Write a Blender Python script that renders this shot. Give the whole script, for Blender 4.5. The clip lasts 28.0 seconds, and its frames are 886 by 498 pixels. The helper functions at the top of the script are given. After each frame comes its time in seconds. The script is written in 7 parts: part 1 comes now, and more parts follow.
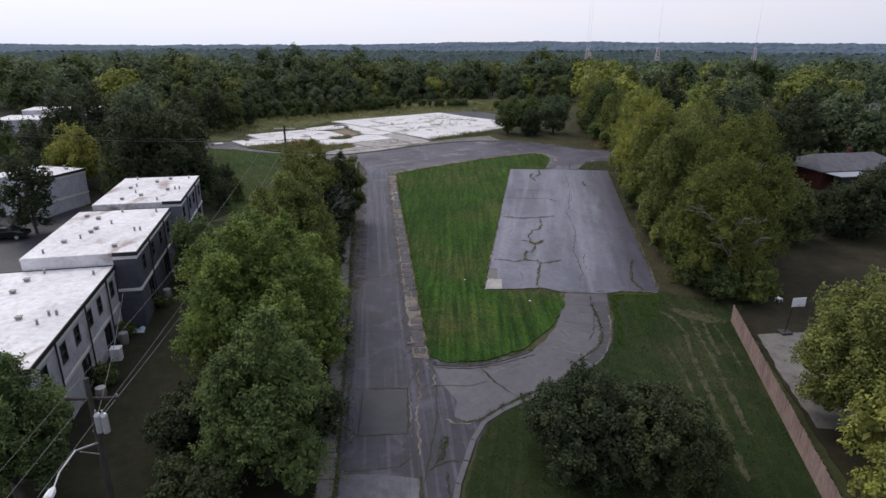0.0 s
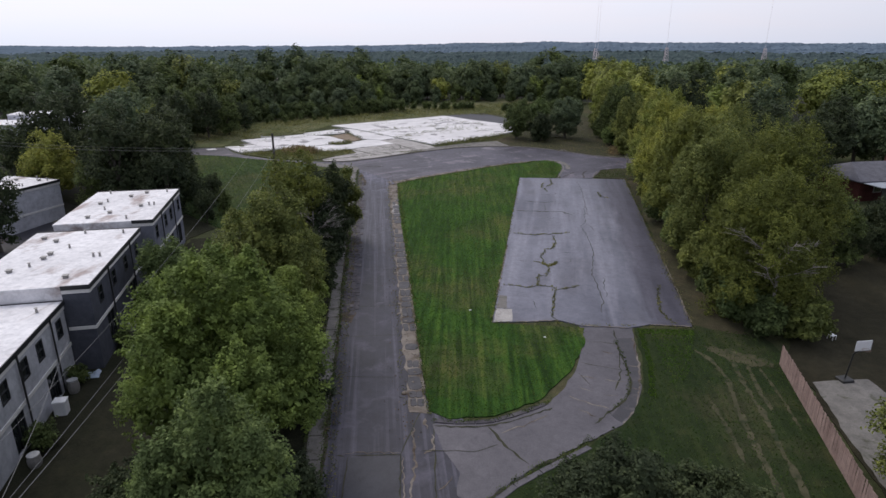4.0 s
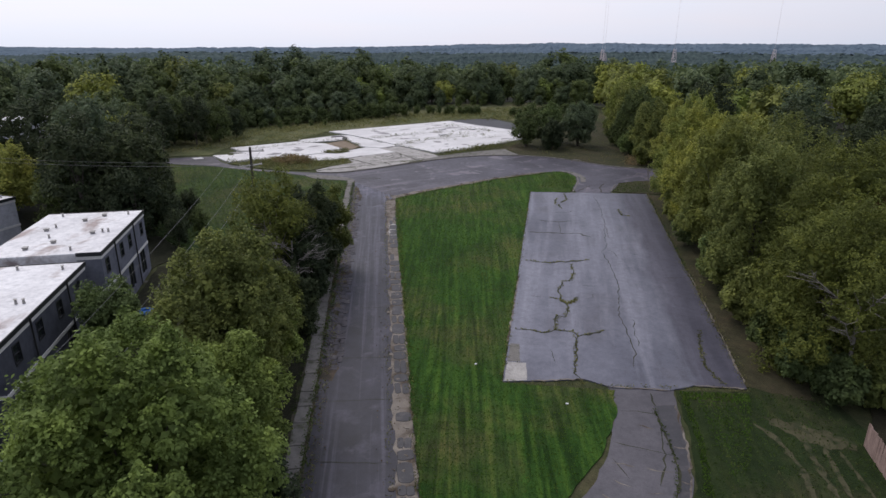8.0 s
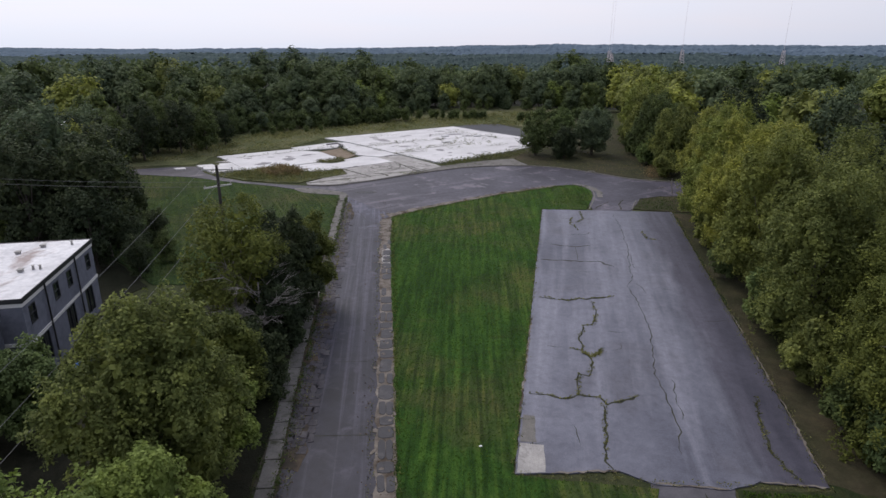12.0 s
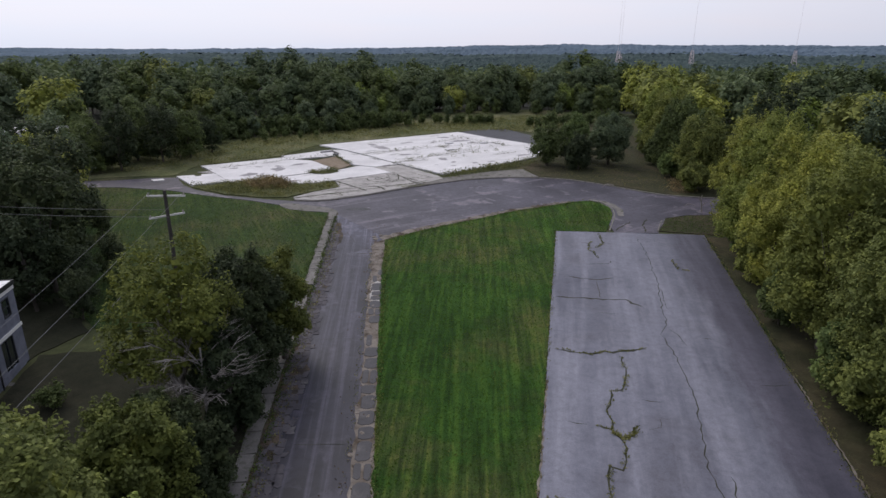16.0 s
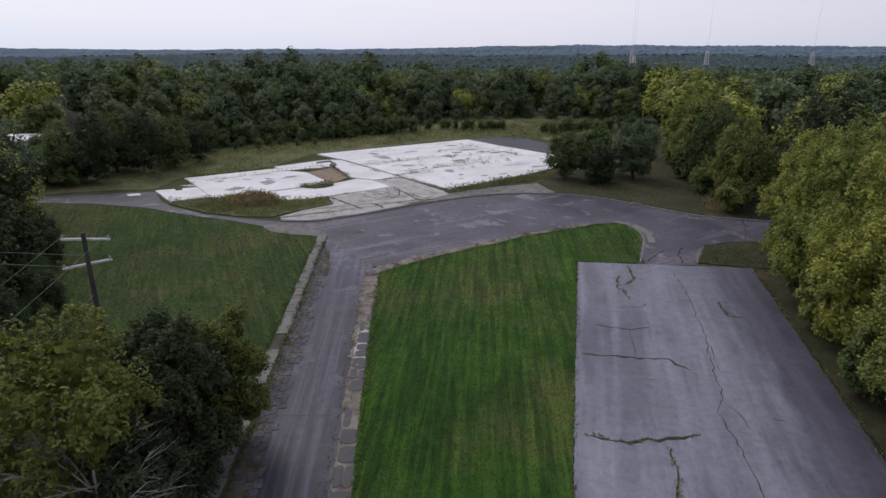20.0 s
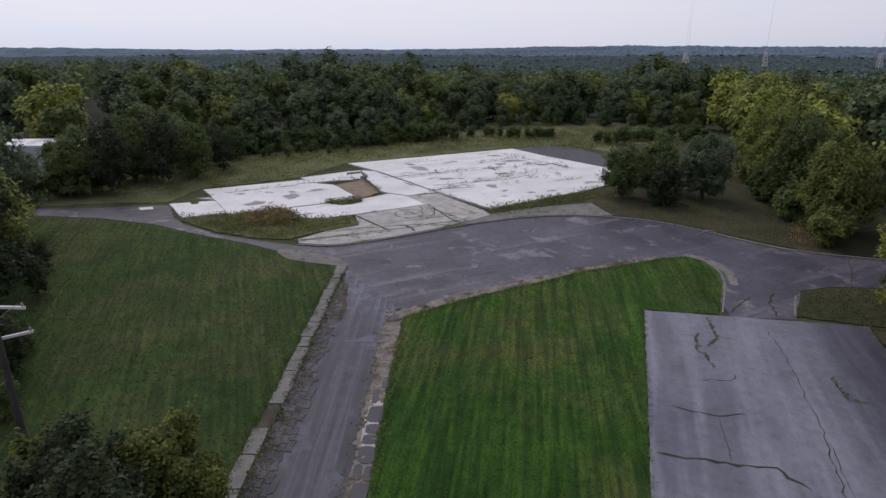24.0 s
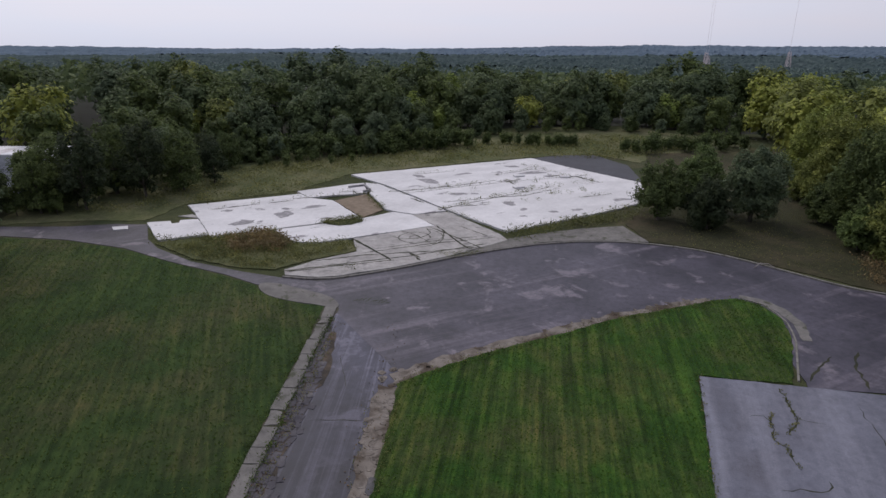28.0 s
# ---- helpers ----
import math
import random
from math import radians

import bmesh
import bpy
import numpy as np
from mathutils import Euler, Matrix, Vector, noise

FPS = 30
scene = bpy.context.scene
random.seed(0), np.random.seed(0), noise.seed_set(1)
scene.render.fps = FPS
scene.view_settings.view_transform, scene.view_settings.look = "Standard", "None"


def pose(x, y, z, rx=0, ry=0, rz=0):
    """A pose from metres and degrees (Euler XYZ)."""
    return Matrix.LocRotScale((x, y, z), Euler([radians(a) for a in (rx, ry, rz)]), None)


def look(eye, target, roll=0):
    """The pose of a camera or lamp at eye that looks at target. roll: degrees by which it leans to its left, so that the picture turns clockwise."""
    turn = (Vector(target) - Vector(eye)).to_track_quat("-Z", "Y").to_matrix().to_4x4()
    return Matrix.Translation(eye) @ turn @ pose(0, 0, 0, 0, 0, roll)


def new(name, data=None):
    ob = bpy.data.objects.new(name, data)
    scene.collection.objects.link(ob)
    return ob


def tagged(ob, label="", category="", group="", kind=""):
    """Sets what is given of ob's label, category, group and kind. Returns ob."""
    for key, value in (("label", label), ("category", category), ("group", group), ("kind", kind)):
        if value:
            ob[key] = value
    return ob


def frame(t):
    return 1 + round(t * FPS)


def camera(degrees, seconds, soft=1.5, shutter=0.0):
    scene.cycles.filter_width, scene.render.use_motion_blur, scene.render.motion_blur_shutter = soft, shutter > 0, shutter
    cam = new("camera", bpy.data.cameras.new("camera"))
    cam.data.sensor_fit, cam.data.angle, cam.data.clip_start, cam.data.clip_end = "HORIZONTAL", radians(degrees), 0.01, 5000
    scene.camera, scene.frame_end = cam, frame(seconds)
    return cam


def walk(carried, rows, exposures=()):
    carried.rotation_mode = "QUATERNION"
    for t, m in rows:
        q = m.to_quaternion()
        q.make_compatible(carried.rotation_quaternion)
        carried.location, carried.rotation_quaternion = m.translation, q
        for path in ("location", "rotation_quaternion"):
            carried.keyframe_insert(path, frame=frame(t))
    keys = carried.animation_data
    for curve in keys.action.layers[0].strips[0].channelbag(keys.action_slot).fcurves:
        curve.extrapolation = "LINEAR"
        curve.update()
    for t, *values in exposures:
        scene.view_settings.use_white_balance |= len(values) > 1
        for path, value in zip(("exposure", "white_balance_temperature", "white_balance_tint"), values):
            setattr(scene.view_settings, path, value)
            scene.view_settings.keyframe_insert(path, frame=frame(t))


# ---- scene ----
cam = camera(72.8, 28.0)

# The flight: a level glide along the rising site, turning a little to the left at the end.
PATH = [
    (0, look((0.677, 3.283, 23.644), (-1.337, 50.536, 7.424), 0.38)),
    (0.5, look((0.685, 3.879, 23.617), (-1.401, 51.125, 7.386), 0.34)),
    (1, look((0.696, 4.596, 23.595), (-1.457, 51.840, 7.365), 0.32)),
    (1.5, look((0.707, 5.411, 23.575), (-1.515, 52.654, 7.355), 0.29)),
    (2, look((0.716, 6.306, 23.559), (-1.577, 53.548, 7.344), 0.27)),
    (2.5, look((0.723, 7.266, 23.545), (-1.632, 54.510, 7.347), 0.25)),
    (3, look((0.726, 8.276, 23.534), (-1.699, 55.525, 7.357), 0.24)),
    (3.5, look((0.726, 9.327, 23.524), (-1.780, 56.574, 7.354), 0.23)),
    (5.5, look((0.687, 13.762, 23.493), (-2.087, 61.008, 7.363), 0.21)),
    (6, look((0.669, 14.902, 23.487), (-2.147, 62.150, 7.375), 0.21)),
    (7, look((0.627, 17.192, 23.477), (-2.316, 64.441, 7.386), 0.21)),
    (8, look((0.580, 19.488, 23.467), (-2.471, 66.734, 7.389), 0.21)),
    (9, look((0.535, 21.786, 23.458), (-2.631, 69.029, 7.391), 0.22)),
    (10, look((0.495, 24.087, 23.450), (-2.781, 71.329, 7.405), 0.22)),
    (11, look((0.464, 26.395, 23.443), (-2.915, 73.640, 7.427), 0.23)),
    (12, look((0.443, 28.717, 23.437), (-3.040, 75.958, 7.432), 0.23)),
    (12.5, look((0.437, 29.885, 23.434), (-3.090, 77.118, 7.417), 0.24)),
    (14.5, look((0.435, 34.620, 23.428), (-3.395, 81.827, 7.402), 0.24)),
    (15, look((0.437, 35.821, 23.428), (-3.476, 83.026, 7.417), 0.24)),
    (16, look((0.441, 38.246, 23.428), (-3.609, 85.444, 7.430), 0.24)),
    (17, look((0.436, 40.700, 23.431), (-3.743, 87.891, 7.446), 0.23)),
    (18, look((0.415, 43.181, 23.437), (-3.863, 90.374, 7.482), 0.22)),
    (19, look((0.369, 45.684, 23.444), (-4.032, 92.870, 7.503), 0.21)),
    (19.5, look((0.334, 46.942, 23.449), (-4.194, 94.117, 7.510), 0.21)),
    (20, look((0.290, 48.204, 23.454), (-4.648, 95.333, 7.503), 0.22)),
    (20.5, look((0.235, 49.468, 23.460), (-5.268, 96.529, 7.494), 0.24)),
    (21, look((0.170, 50.734, 23.467), (-5.940, 97.719, 7.496), 0.25)),
    (21.5, look((0.092, 52.000, 23.474), (-6.607, 98.907, 7.507), 0.27)),
    (22, look((0.003, 53.267, 23.482), (-7.282, 100.087, 7.521), 0.29)),
    (22.5, look((-0.099, 54.532, 23.490), (-7.983, 101.255, 7.529), 0.30)),
    (24.5, look((-0.620, 59.556, 23.532), (-9.220, 106.164, 7.602), 0.32)),
    (25, look((-0.775, 60.797, 23.544), (-9.786, 107.323, 7.604), 0.34)),
    (25.5, look((-0.935, 62.028, 23.557), (-10.281, 108.486, 7.607), 0.35)),
    (26, look((-1.098, 63.249, 23.570), (-10.545, 109.682, 7.611), 0.36)),
    (26.5, look((-1.261, 64.456, 23.585), (-10.733, 110.883, 7.622), 0.37)),
    (27, look((-1.420, 65.648, 23.600), (-10.929, 112.067, 7.637), 0.38)),
    (27.5, look((-1.569, 66.821, 23.615), (-11.119, 113.227, 7.638), 0.39)),
    (28, look((-1.704, 67.973, 23.632), (-11.312, 114.360, 7.634), 0.41)),
]
walk(cam, PATH, [(0, 0.05, 6500, 10), (10, 0.0, 6490, 10), (20, -0.13, 6430, 11.5), (28, -0.29, 6400, 12.5)])

# ---------------------------------------------------------------- light
SUN_EL, SUN_AZ = 52.0, -42.0          # degrees; azimuth from +y, negative to the left
world = bpy.data.worlds.new("dusk_sky")
scene.world = world
world.use_nodes = True
wn, wl = world.node_tree.nodes, world.node_tree.links
sky = wn.new("ShaderNodeTexSky")
sky.sky_type = "NISHITA"
sky.sun_disc = False
sky.sun_elevation = radians(SUN_EL)
sky.sun_rotation = radians(SUN_AZ)
sky.altitude, sky.air_density, sky.dust_density, sky.ozone_density = 250, 1.0, 2.5, 2.0
pale = wn.new("ShaderNodeHueSaturation")
pale.inputs["Saturation"].default_value = 0.5
wl.new(sky.outputs[0], pale.inputs["Color"])
veil = wn.new("ShaderNodeMix")           # thin even high cloud over the clear sky
veil.data_type = "RGBA"
veil.inputs[0].default_value = 0.72
_way = wn.new("ShaderNodeTexCoord")
_dot = wn.new("ShaderNodeVectorMath")      # the cloud is brightest round the hidden sun and dims towards the far side
_dot.operation = "DOT_PRODUCT"
_dot.inputs[1].default_value = (math.sin(radians(SUN_AZ)) * 0.75, math.cos(radians(SUN_AZ)) * 0.75, 0.66)
wl.new(_way.outputs["Generated"], _dot.inputs[0])
_fall = wn.new("ShaderNodeMapRange")
_fall.interpolation_type = "SMOOTHSTEP"
_fall.inputs["From Min"].default_value, _fall.inputs["From Max"].default_value = -0.7, 0.72
wl.new(_dot.outputs["Value"], _fall.inputs["Value"])
_cloud = wn.new("ShaderNodeMix")
_cloud.data_type = "RGBA"
_cloud.inputs[6].default_value = (4.8, 5.1, 6.4, 1)
_cloud.inputs[7].default_value = (10.0, 10.4, 12.3, 1)
wl.new(_fall.outputs[0], _cloud.inputs[0])
_drift = wn.new("ShaderNodeTexNoise")      # soft drifting tints in the cloud
_drift.inputs["Scale"].default_value, _drift.inputs["Detail"].default_value = 1.6, 3.0
_flat = wn.new("ShaderNodeMapping")
_flat.inputs["Scale"].default_value = (1.0, 1.0, 7.0)
wl.new(_way.outputs["Generated"], _flat.inputs["Vector"])
wl.new(_flat.outputs[0], _drift.inputs["Vector"])
_tint = wn.new("ShaderNodeValToRGB")
_tint.color_ramp.elements[0].position, _tint.color_ramp.elements[1].position = 0.35, 0.65
_tint.color_ramp.elements[0].color, _tint.color_ramp.elements[1].color = (0.945, 0.975, 0.99, 1), (1.035, 0.975, 0.94, 1)
wl.new(_drift.outputs["Fac"], _tint.inputs[0])
_mult = wn.new("ShaderNodeMix")
_mult.data_type, _mult.blend_type = "RGBA", "MULTIPLY"
_mult.inputs[0].default_value = 1.0
wl.new(_cloud.outputs[2], _mult.inputs[6])
wl.new(_tint.outputs[0], _mult.inputs[7])
wl.new(_mult.outputs[2], veil.inputs[7])
wl.new(pale.outputs[0], veil.inputs[6])
wl.new(veil.outputs[2], wn["Background"].inputs["Color"])
wn["Background"].inputs["Strength"].default_value = 0.10

sun_data = bpy.data.lights.new("sun", "SUN")
sun_data.energy, sun_data.angle, sun_data.color = 1.35, radians(28), (1.0, 0.93, 0.84)
sun = new("sun", sun_data)
_az, _el = radians(SUN_AZ), radians(SUN_EL)
sun.matrix_world = look((0, 0, 60), (-math.sin(_az) * 60 * math.cos(_el), -math.cos(_az) * 60 * math.cos(_el), 60 - 60 * math.sin(_el)))

# ---------------------------------------------------------------- plan helpers
from mathutils.geometry import tessellate_polygon

TILT = radians(1.8)                  # the site rises evenly along +y
CT, ST = math.cos(TILT), math.sin(TILT)


def P(u, v, w=0.0):
    """Plan coordinates on the sloping site (w above it) to world."""
    return Vector((u, v * CT - w * ST, v * ST + w * CT))


def smooth(a, b, x):
    t = min(1.0, max(0.0, (x - a) / (b - a)))
    return t * t * (3 - 2 * t)


def height(x, y):
    """The land's height: the even site, then the valley and the far ridges."""
    site = math.tan(TILT) * y
    r = math.hypot(x, y)
    out = max(smooth(186, 420, y), smooth(110, 420, abs(x)), smooth(60, 400, -y))
    n = noise.noise(Vector((x * 0.0011, y * 0.0011, 0.3)))
    n2 = noise.noise(Vector((x * 0.0042, y * 0.0042, 4.1)))
    far = -12.0 + 8.0 * n * smooth(300, 1500, r) + 4 * n2 * smooth(250, 700, r) - 22 * smooth(420, 1500, r) + (10 + 42.0 * smooth(-2200, 900, x) + 9 * n2 + 7 * n) * smooth(2500, 4300, r)
    return site * (1 - out) + far * out


def link_mesh(name, verts, faces, mats, parent=None, label="", smooth_shade=False):
    me = bpy.data.meshes.new(name)
    me.from_pydata(verts, [], faces)
    for m in (mats if isinstance(mats, (list, tuple)) else [mats]):
        me.materials.append(m)
    if smooth_shade:
        me.polygons.foreach_set("use_smooth", [True] * len(me.polygons))
    ob = new(name, me)
    if parent:
        ob.parent = parent
    if label:
        ob["label"] = label
    return ob


def part(name, bm, mat, parent=None, label="", smooth_shade=False):
    """Links a bmesh as one mesh object under a thing or a part."""
    bmesh.ops.recalc_face_normals(bm, faces=bm.faces)
    me = bpy.data.meshes.new(name)
    bm.to_mesh(me)
    bm.free()
    me.materials.append(mat)
    if smooth_shade:
        me.polygons.foreach_set("use_smooth", [True] * len(me.polygons))
    ob = new(name, me)
    if parent:
        ob.parent = parent
    if label:
        ob["label"] = label
    return ob


def thing(name, at, rz=0.0, label="", category="", group="", kind=""):
    ob = new(name)
    ob.matrix_basis = pose(at[0], at[1], at[2], 0, 0, rz)
    ob.empty_display_size = 0.3
    return tagged(ob, label, category, group, kind)


def box(bm, x0, x1, y0, y1, z0, z1, bevel=0.0):
    m = Matrix.Translation(((x0 + x1) / 2, (y0 + y1) / 2, (z0 + z1) / 2)) @ Matrix.Diagonal((x1 - x0, y1 - y0, z1 - z0, 1))
    made = bmesh.ops.create_cube(bm, size=1, matrix=m)
    if bevel:
        edges = list({e for v in made["verts"] for e in v.link_edges})
        bmesh.ops.bevel(bm, geom=edges, offset=bevel, segments=1, affect="EDGES")
    return bm


def boxes(*rows, bevel=0.0):
    bm = bmesh.new()
    for r in rows:
        box(bm, *r, bevel=bevel)
    return bm


def tube(bm, points, radii, sides=7):
    """A tapered tube along points."""
    rings = []
    for i, p in enumerate(points):
        p = Vector(p)
        a = Vector(points[max(0, i - 1)])
        b = Vector(points[min(len(points) - 1, i + 1)])
        d = (b - a).normalized()
        s = d.cross(Vector((0.31, 0.95, 0.05)))
        if s.length < 0.05:
            s = d.cross(Vector((1, 0, 0)))
        s.normalize()
        q = d.cross(s)
        r = radii[i] if isinstance(radii, (list, tuple)) else radii
        rings.append([bm.verts.new(p + s * (math.cos(2 * math.pi * k / sides) * r) + q * (math.sin(2 * math.pi * k / sides) * r)) for k in range(sides)])
    for a, b in zip(rings, rings[1:]):
        for k in range(sides):
            bm.faces.new((a[k], a[(k + 1) % sides], b[(k + 1) % sides], b[k]))
    bm.faces.new(rings[0][::-1])
    bm.faces.new(rings[-1])
    return bm


def ragged(pts, step, amount, seed, closed=True):
    """A plan outline divided every step metres and shaken a little."""
    rng = random.Random(seed)
    out = []
    n = len(pts)
    for i in range(n if closed else n - 1):
        a, b = Vector(pts[i]).to_2d(), Vector(pts[(i + 1) % n]).to_2d()
        d = b - a
        k = max(1, round(d.length / step))
        side = Vector((-d.y, d.x)).normalized() if d.length > 1e-6 else Vector((0, 0))
        for j in range(k):
            s = rng.uniform(-amount, amount)
            if j == 0 and amount < 0.05:
                s = 0
            q = a + d * (j / k) + side * s
            out.append((q.x, q.y))
    if not closed:
        out.append(tuple(pts[-1]))
    return out


def rounded(pts, passes=2):
    """Chaikin's corner cutting of a closed outline."""
    for _ in range(passes):
        out = []
        for i in range(len(pts)):
            a, b = pts[i], pts[(i + 1) % len(pts)]
            out.append((a[0] * 0.75 + b[0] * 0.25, a[1] * 0.75 + b[1] * 0.25))
            out.append((a[0] * 0.25 + b[0] * 0.75, a[1] * 0.25 + b[1] * 0.75))
        pts = out
    return pts


def sheet(name, pts, top, mat, thick=0.25, parent=None, label=""):
    """A solid slab on the site over a plan outline, its top at w = top."""
    bm = bmesh.new()
    up = [bm.verts.new(P(u, v, top)) for u, v in pts]
    down = [bm.verts.new(P(u, v, top - thick)) for u, v in pts]
    n = len(pts)
    for tri in tessellate_polygon([[Vector((u, v, 0)) for u, v in pts]]):
        if len(set(tri)) == 3:
            bm.faces.new([up[k] for k in tri])
    for i in range(n):
        bm.faces.new((up[i], down[i], down[(i + 1) % n], up[(i + 1) % n]))
    return part(name, bm, mat, parent, label)


# ---------------------------------------------------------------- materials
def material(name, rough=0.9, metal=0.0, spec=0.3):
    m = bpy.data.materials.new(name)
    m.use_nodes = True
    b = m.node_tree.nodes["Principled BSDF"]
    b.inputs["Roughness"].default_value = rough
    b.inputs["Metallic"].default_value = metal
    b.inputs["Specular IOR Level"].default_value = spec
    return m, m.node_tree.nodes, m.node_tree.links, b


def world_coords(nodes, links, scale=(1, 1, 1), rot=0.0):
    g = nodes.new("ShaderNodeNewGeometry")
    turn = nodes.new("ShaderNodeMapping")
    turn.inputs["Rotation"].default_value = (0, 0, radians(rot))
    links.new(g.outputs["Position"], turn.inputs["Vector"])
    mp = nodes.new("ShaderNodeMapping")
    mp.inputs["Scale"].default_value = scale
    links.new(turn.outputs[0], mp.inputs["Vector"])
    return mp.outputs[0]


def noise_node(nodes, links, co, scale, detail=4.0, rough=0.55, distort=0.0):
    n = nodes.new("ShaderNodeTexNoise")
    n.inputs["Scale"].default_value = scale
    n.inputs["Detail"].default_value = detail
    n.inputs["Roughness"].default_value = rough
    n.inputs["Distortion"].default_value = distort
    links.new(co, n.inputs["Vector"])
    return n.outputs["Fac"]


def ramp(nodes, links, fac, stops):
    r = nodes.new("ShaderNodeValToRGB")
    e = r.color_ramp.elements
    while len(e) < len(stops):
        e.new(0.5)
    for k, (pos, col) in enumerate(stops):
        e[k].position = pos
        e[k].color = (*col, 1) if len(col) == 3 else col
    links.new(fac, r.inputs[0])
    return r.outputs[0]


def mix(nodes, links, fac, a, b, kind="MIX"):
    m = nodes.new("ShaderNodeMix")
    m.data_type = "RGBA"
    m.blend_type = kind
    for sock, val in ((m.inputs[0], fac), (m.inputs[6], a), (m.inputs[7], b)):
        if hasattr(val, "is_linked"):
            links.new(val, sock)
        elif isinstance(val, (int, float)):
            sock.default_value = val
        else:
            sock.default_value = (*val, 1)
    return m.outputs[2]


def bump(nodes, links, b, fac, strength, distance):
    n = nodes.new("ShaderNodeBump")
    n.inputs["Strength"].default_value = strength
    n.inputs["Distance"].default_value = distance
    links.new(fac, n.inputs["Height"])
    links.new(n.outputs[0], b.inputs["Normal"])


def surface(name, dark, light, big=0.25, fine=9.0, patch=None, patch_scale=0.5, patch_at=(0.55, 0.65), rough=0.9, streak=None, streak_rot=0.0,
            streak_col=None, streak_at=(0.5, 0.7), bump_s=0.35, bump_d=0.02, stretch=(1, 1, 1), spec=0.25, fine_amount=0.45, lane=None, blotch=0.4):
    """A ground or wall surface: two scales of noise between two colours, and optional patches and streaks."""
    m, n, l, b = material(name, rough, spec=spec)
    co = world_coords(n, l, stretch, streak_rot)
    c = ramp(n, l, noise_node(n, l, co, big, 5), [(0.3, dark), (0.7, light)])
    if patch:
        f = ramp(n, l, noise_node(n, l, co, patch_scale, 6, 0.6, 0.4), [(patch_at[0], (0, 0, 0)), (patch_at[1], (1, 1, 1))])
        c = mix(n, l, f, c, patch)
    if streak:
        co2 = world_coords(n, l, (streak, 0.03, 1), streak_rot)
        f = ramp(n, l, noise_node(n, l, co2, 1.0, 5, 0.6), [(streak_at[0], (0, 0, 0)), (streak_at[1], (1, 1, 1))])
        c = mix(n, l, f, c, streak_col)
    if lane:
        # an older band of paving, darker or paler, along one side
        at, rot, col, wide = lane
        cl = world_coords(n, l, (1, 1, 1), rot)
        wob = noise_node(n, l, world_coords(n, l, (1, 0.25, 1), rot), 0.8, 5, 0.6)
        sep = n.new("ShaderNodeSeparateXYZ")
        l.new(cl, sep.inputs[0])
        add = n.new("ShaderNodeMath")
        add.operation = "MULTIPLY_ADD"
        l.new(wob, add.inputs[0])
        add.inputs[1].default_value = 3.2
        l.new(sep.outputs[0], add.inputs[2])
        rng = n.new("ShaderNodeMapRange")
        rng.inputs["From Min"].default_value = at + 0.7
        rng.inputs["From Max"].default_value = at + 0.7 + wide
        l.new(add.outputs[0], rng.inputs["Value"])
        c = mix(n, l, rng.outputs[0], c, mix(n, l, 1.0, c, col, "MULTIPLY"))
    blot = noise_node(n, l, world_coords(n, l), 1.9, 6, 0.68, 0.3)
    c = mix(n, l, blotch, c, ramp(n, l, blot, [(0.34, (0.55, 0.55, 0.56)), (0.5, (1, 1, 1)), (0.66, (1.35, 1.33, 1.3))]), "MULTIPLY")
    nf = noise_node(n, l, world_coords(n, l), fine, 6, 0.65)
    c = mix(n, l, fine_amount, c, ramp(n, l, nf, [(0.3, (0.35, 0.35, 0.35)), (0.7, (1.0, 1.0, 1.0))]), "MULTIPLY")
    l.new(c, b.inputs["Base Color"])
    bump(n, l, b, nf, bump_s, bump_d)
    return m


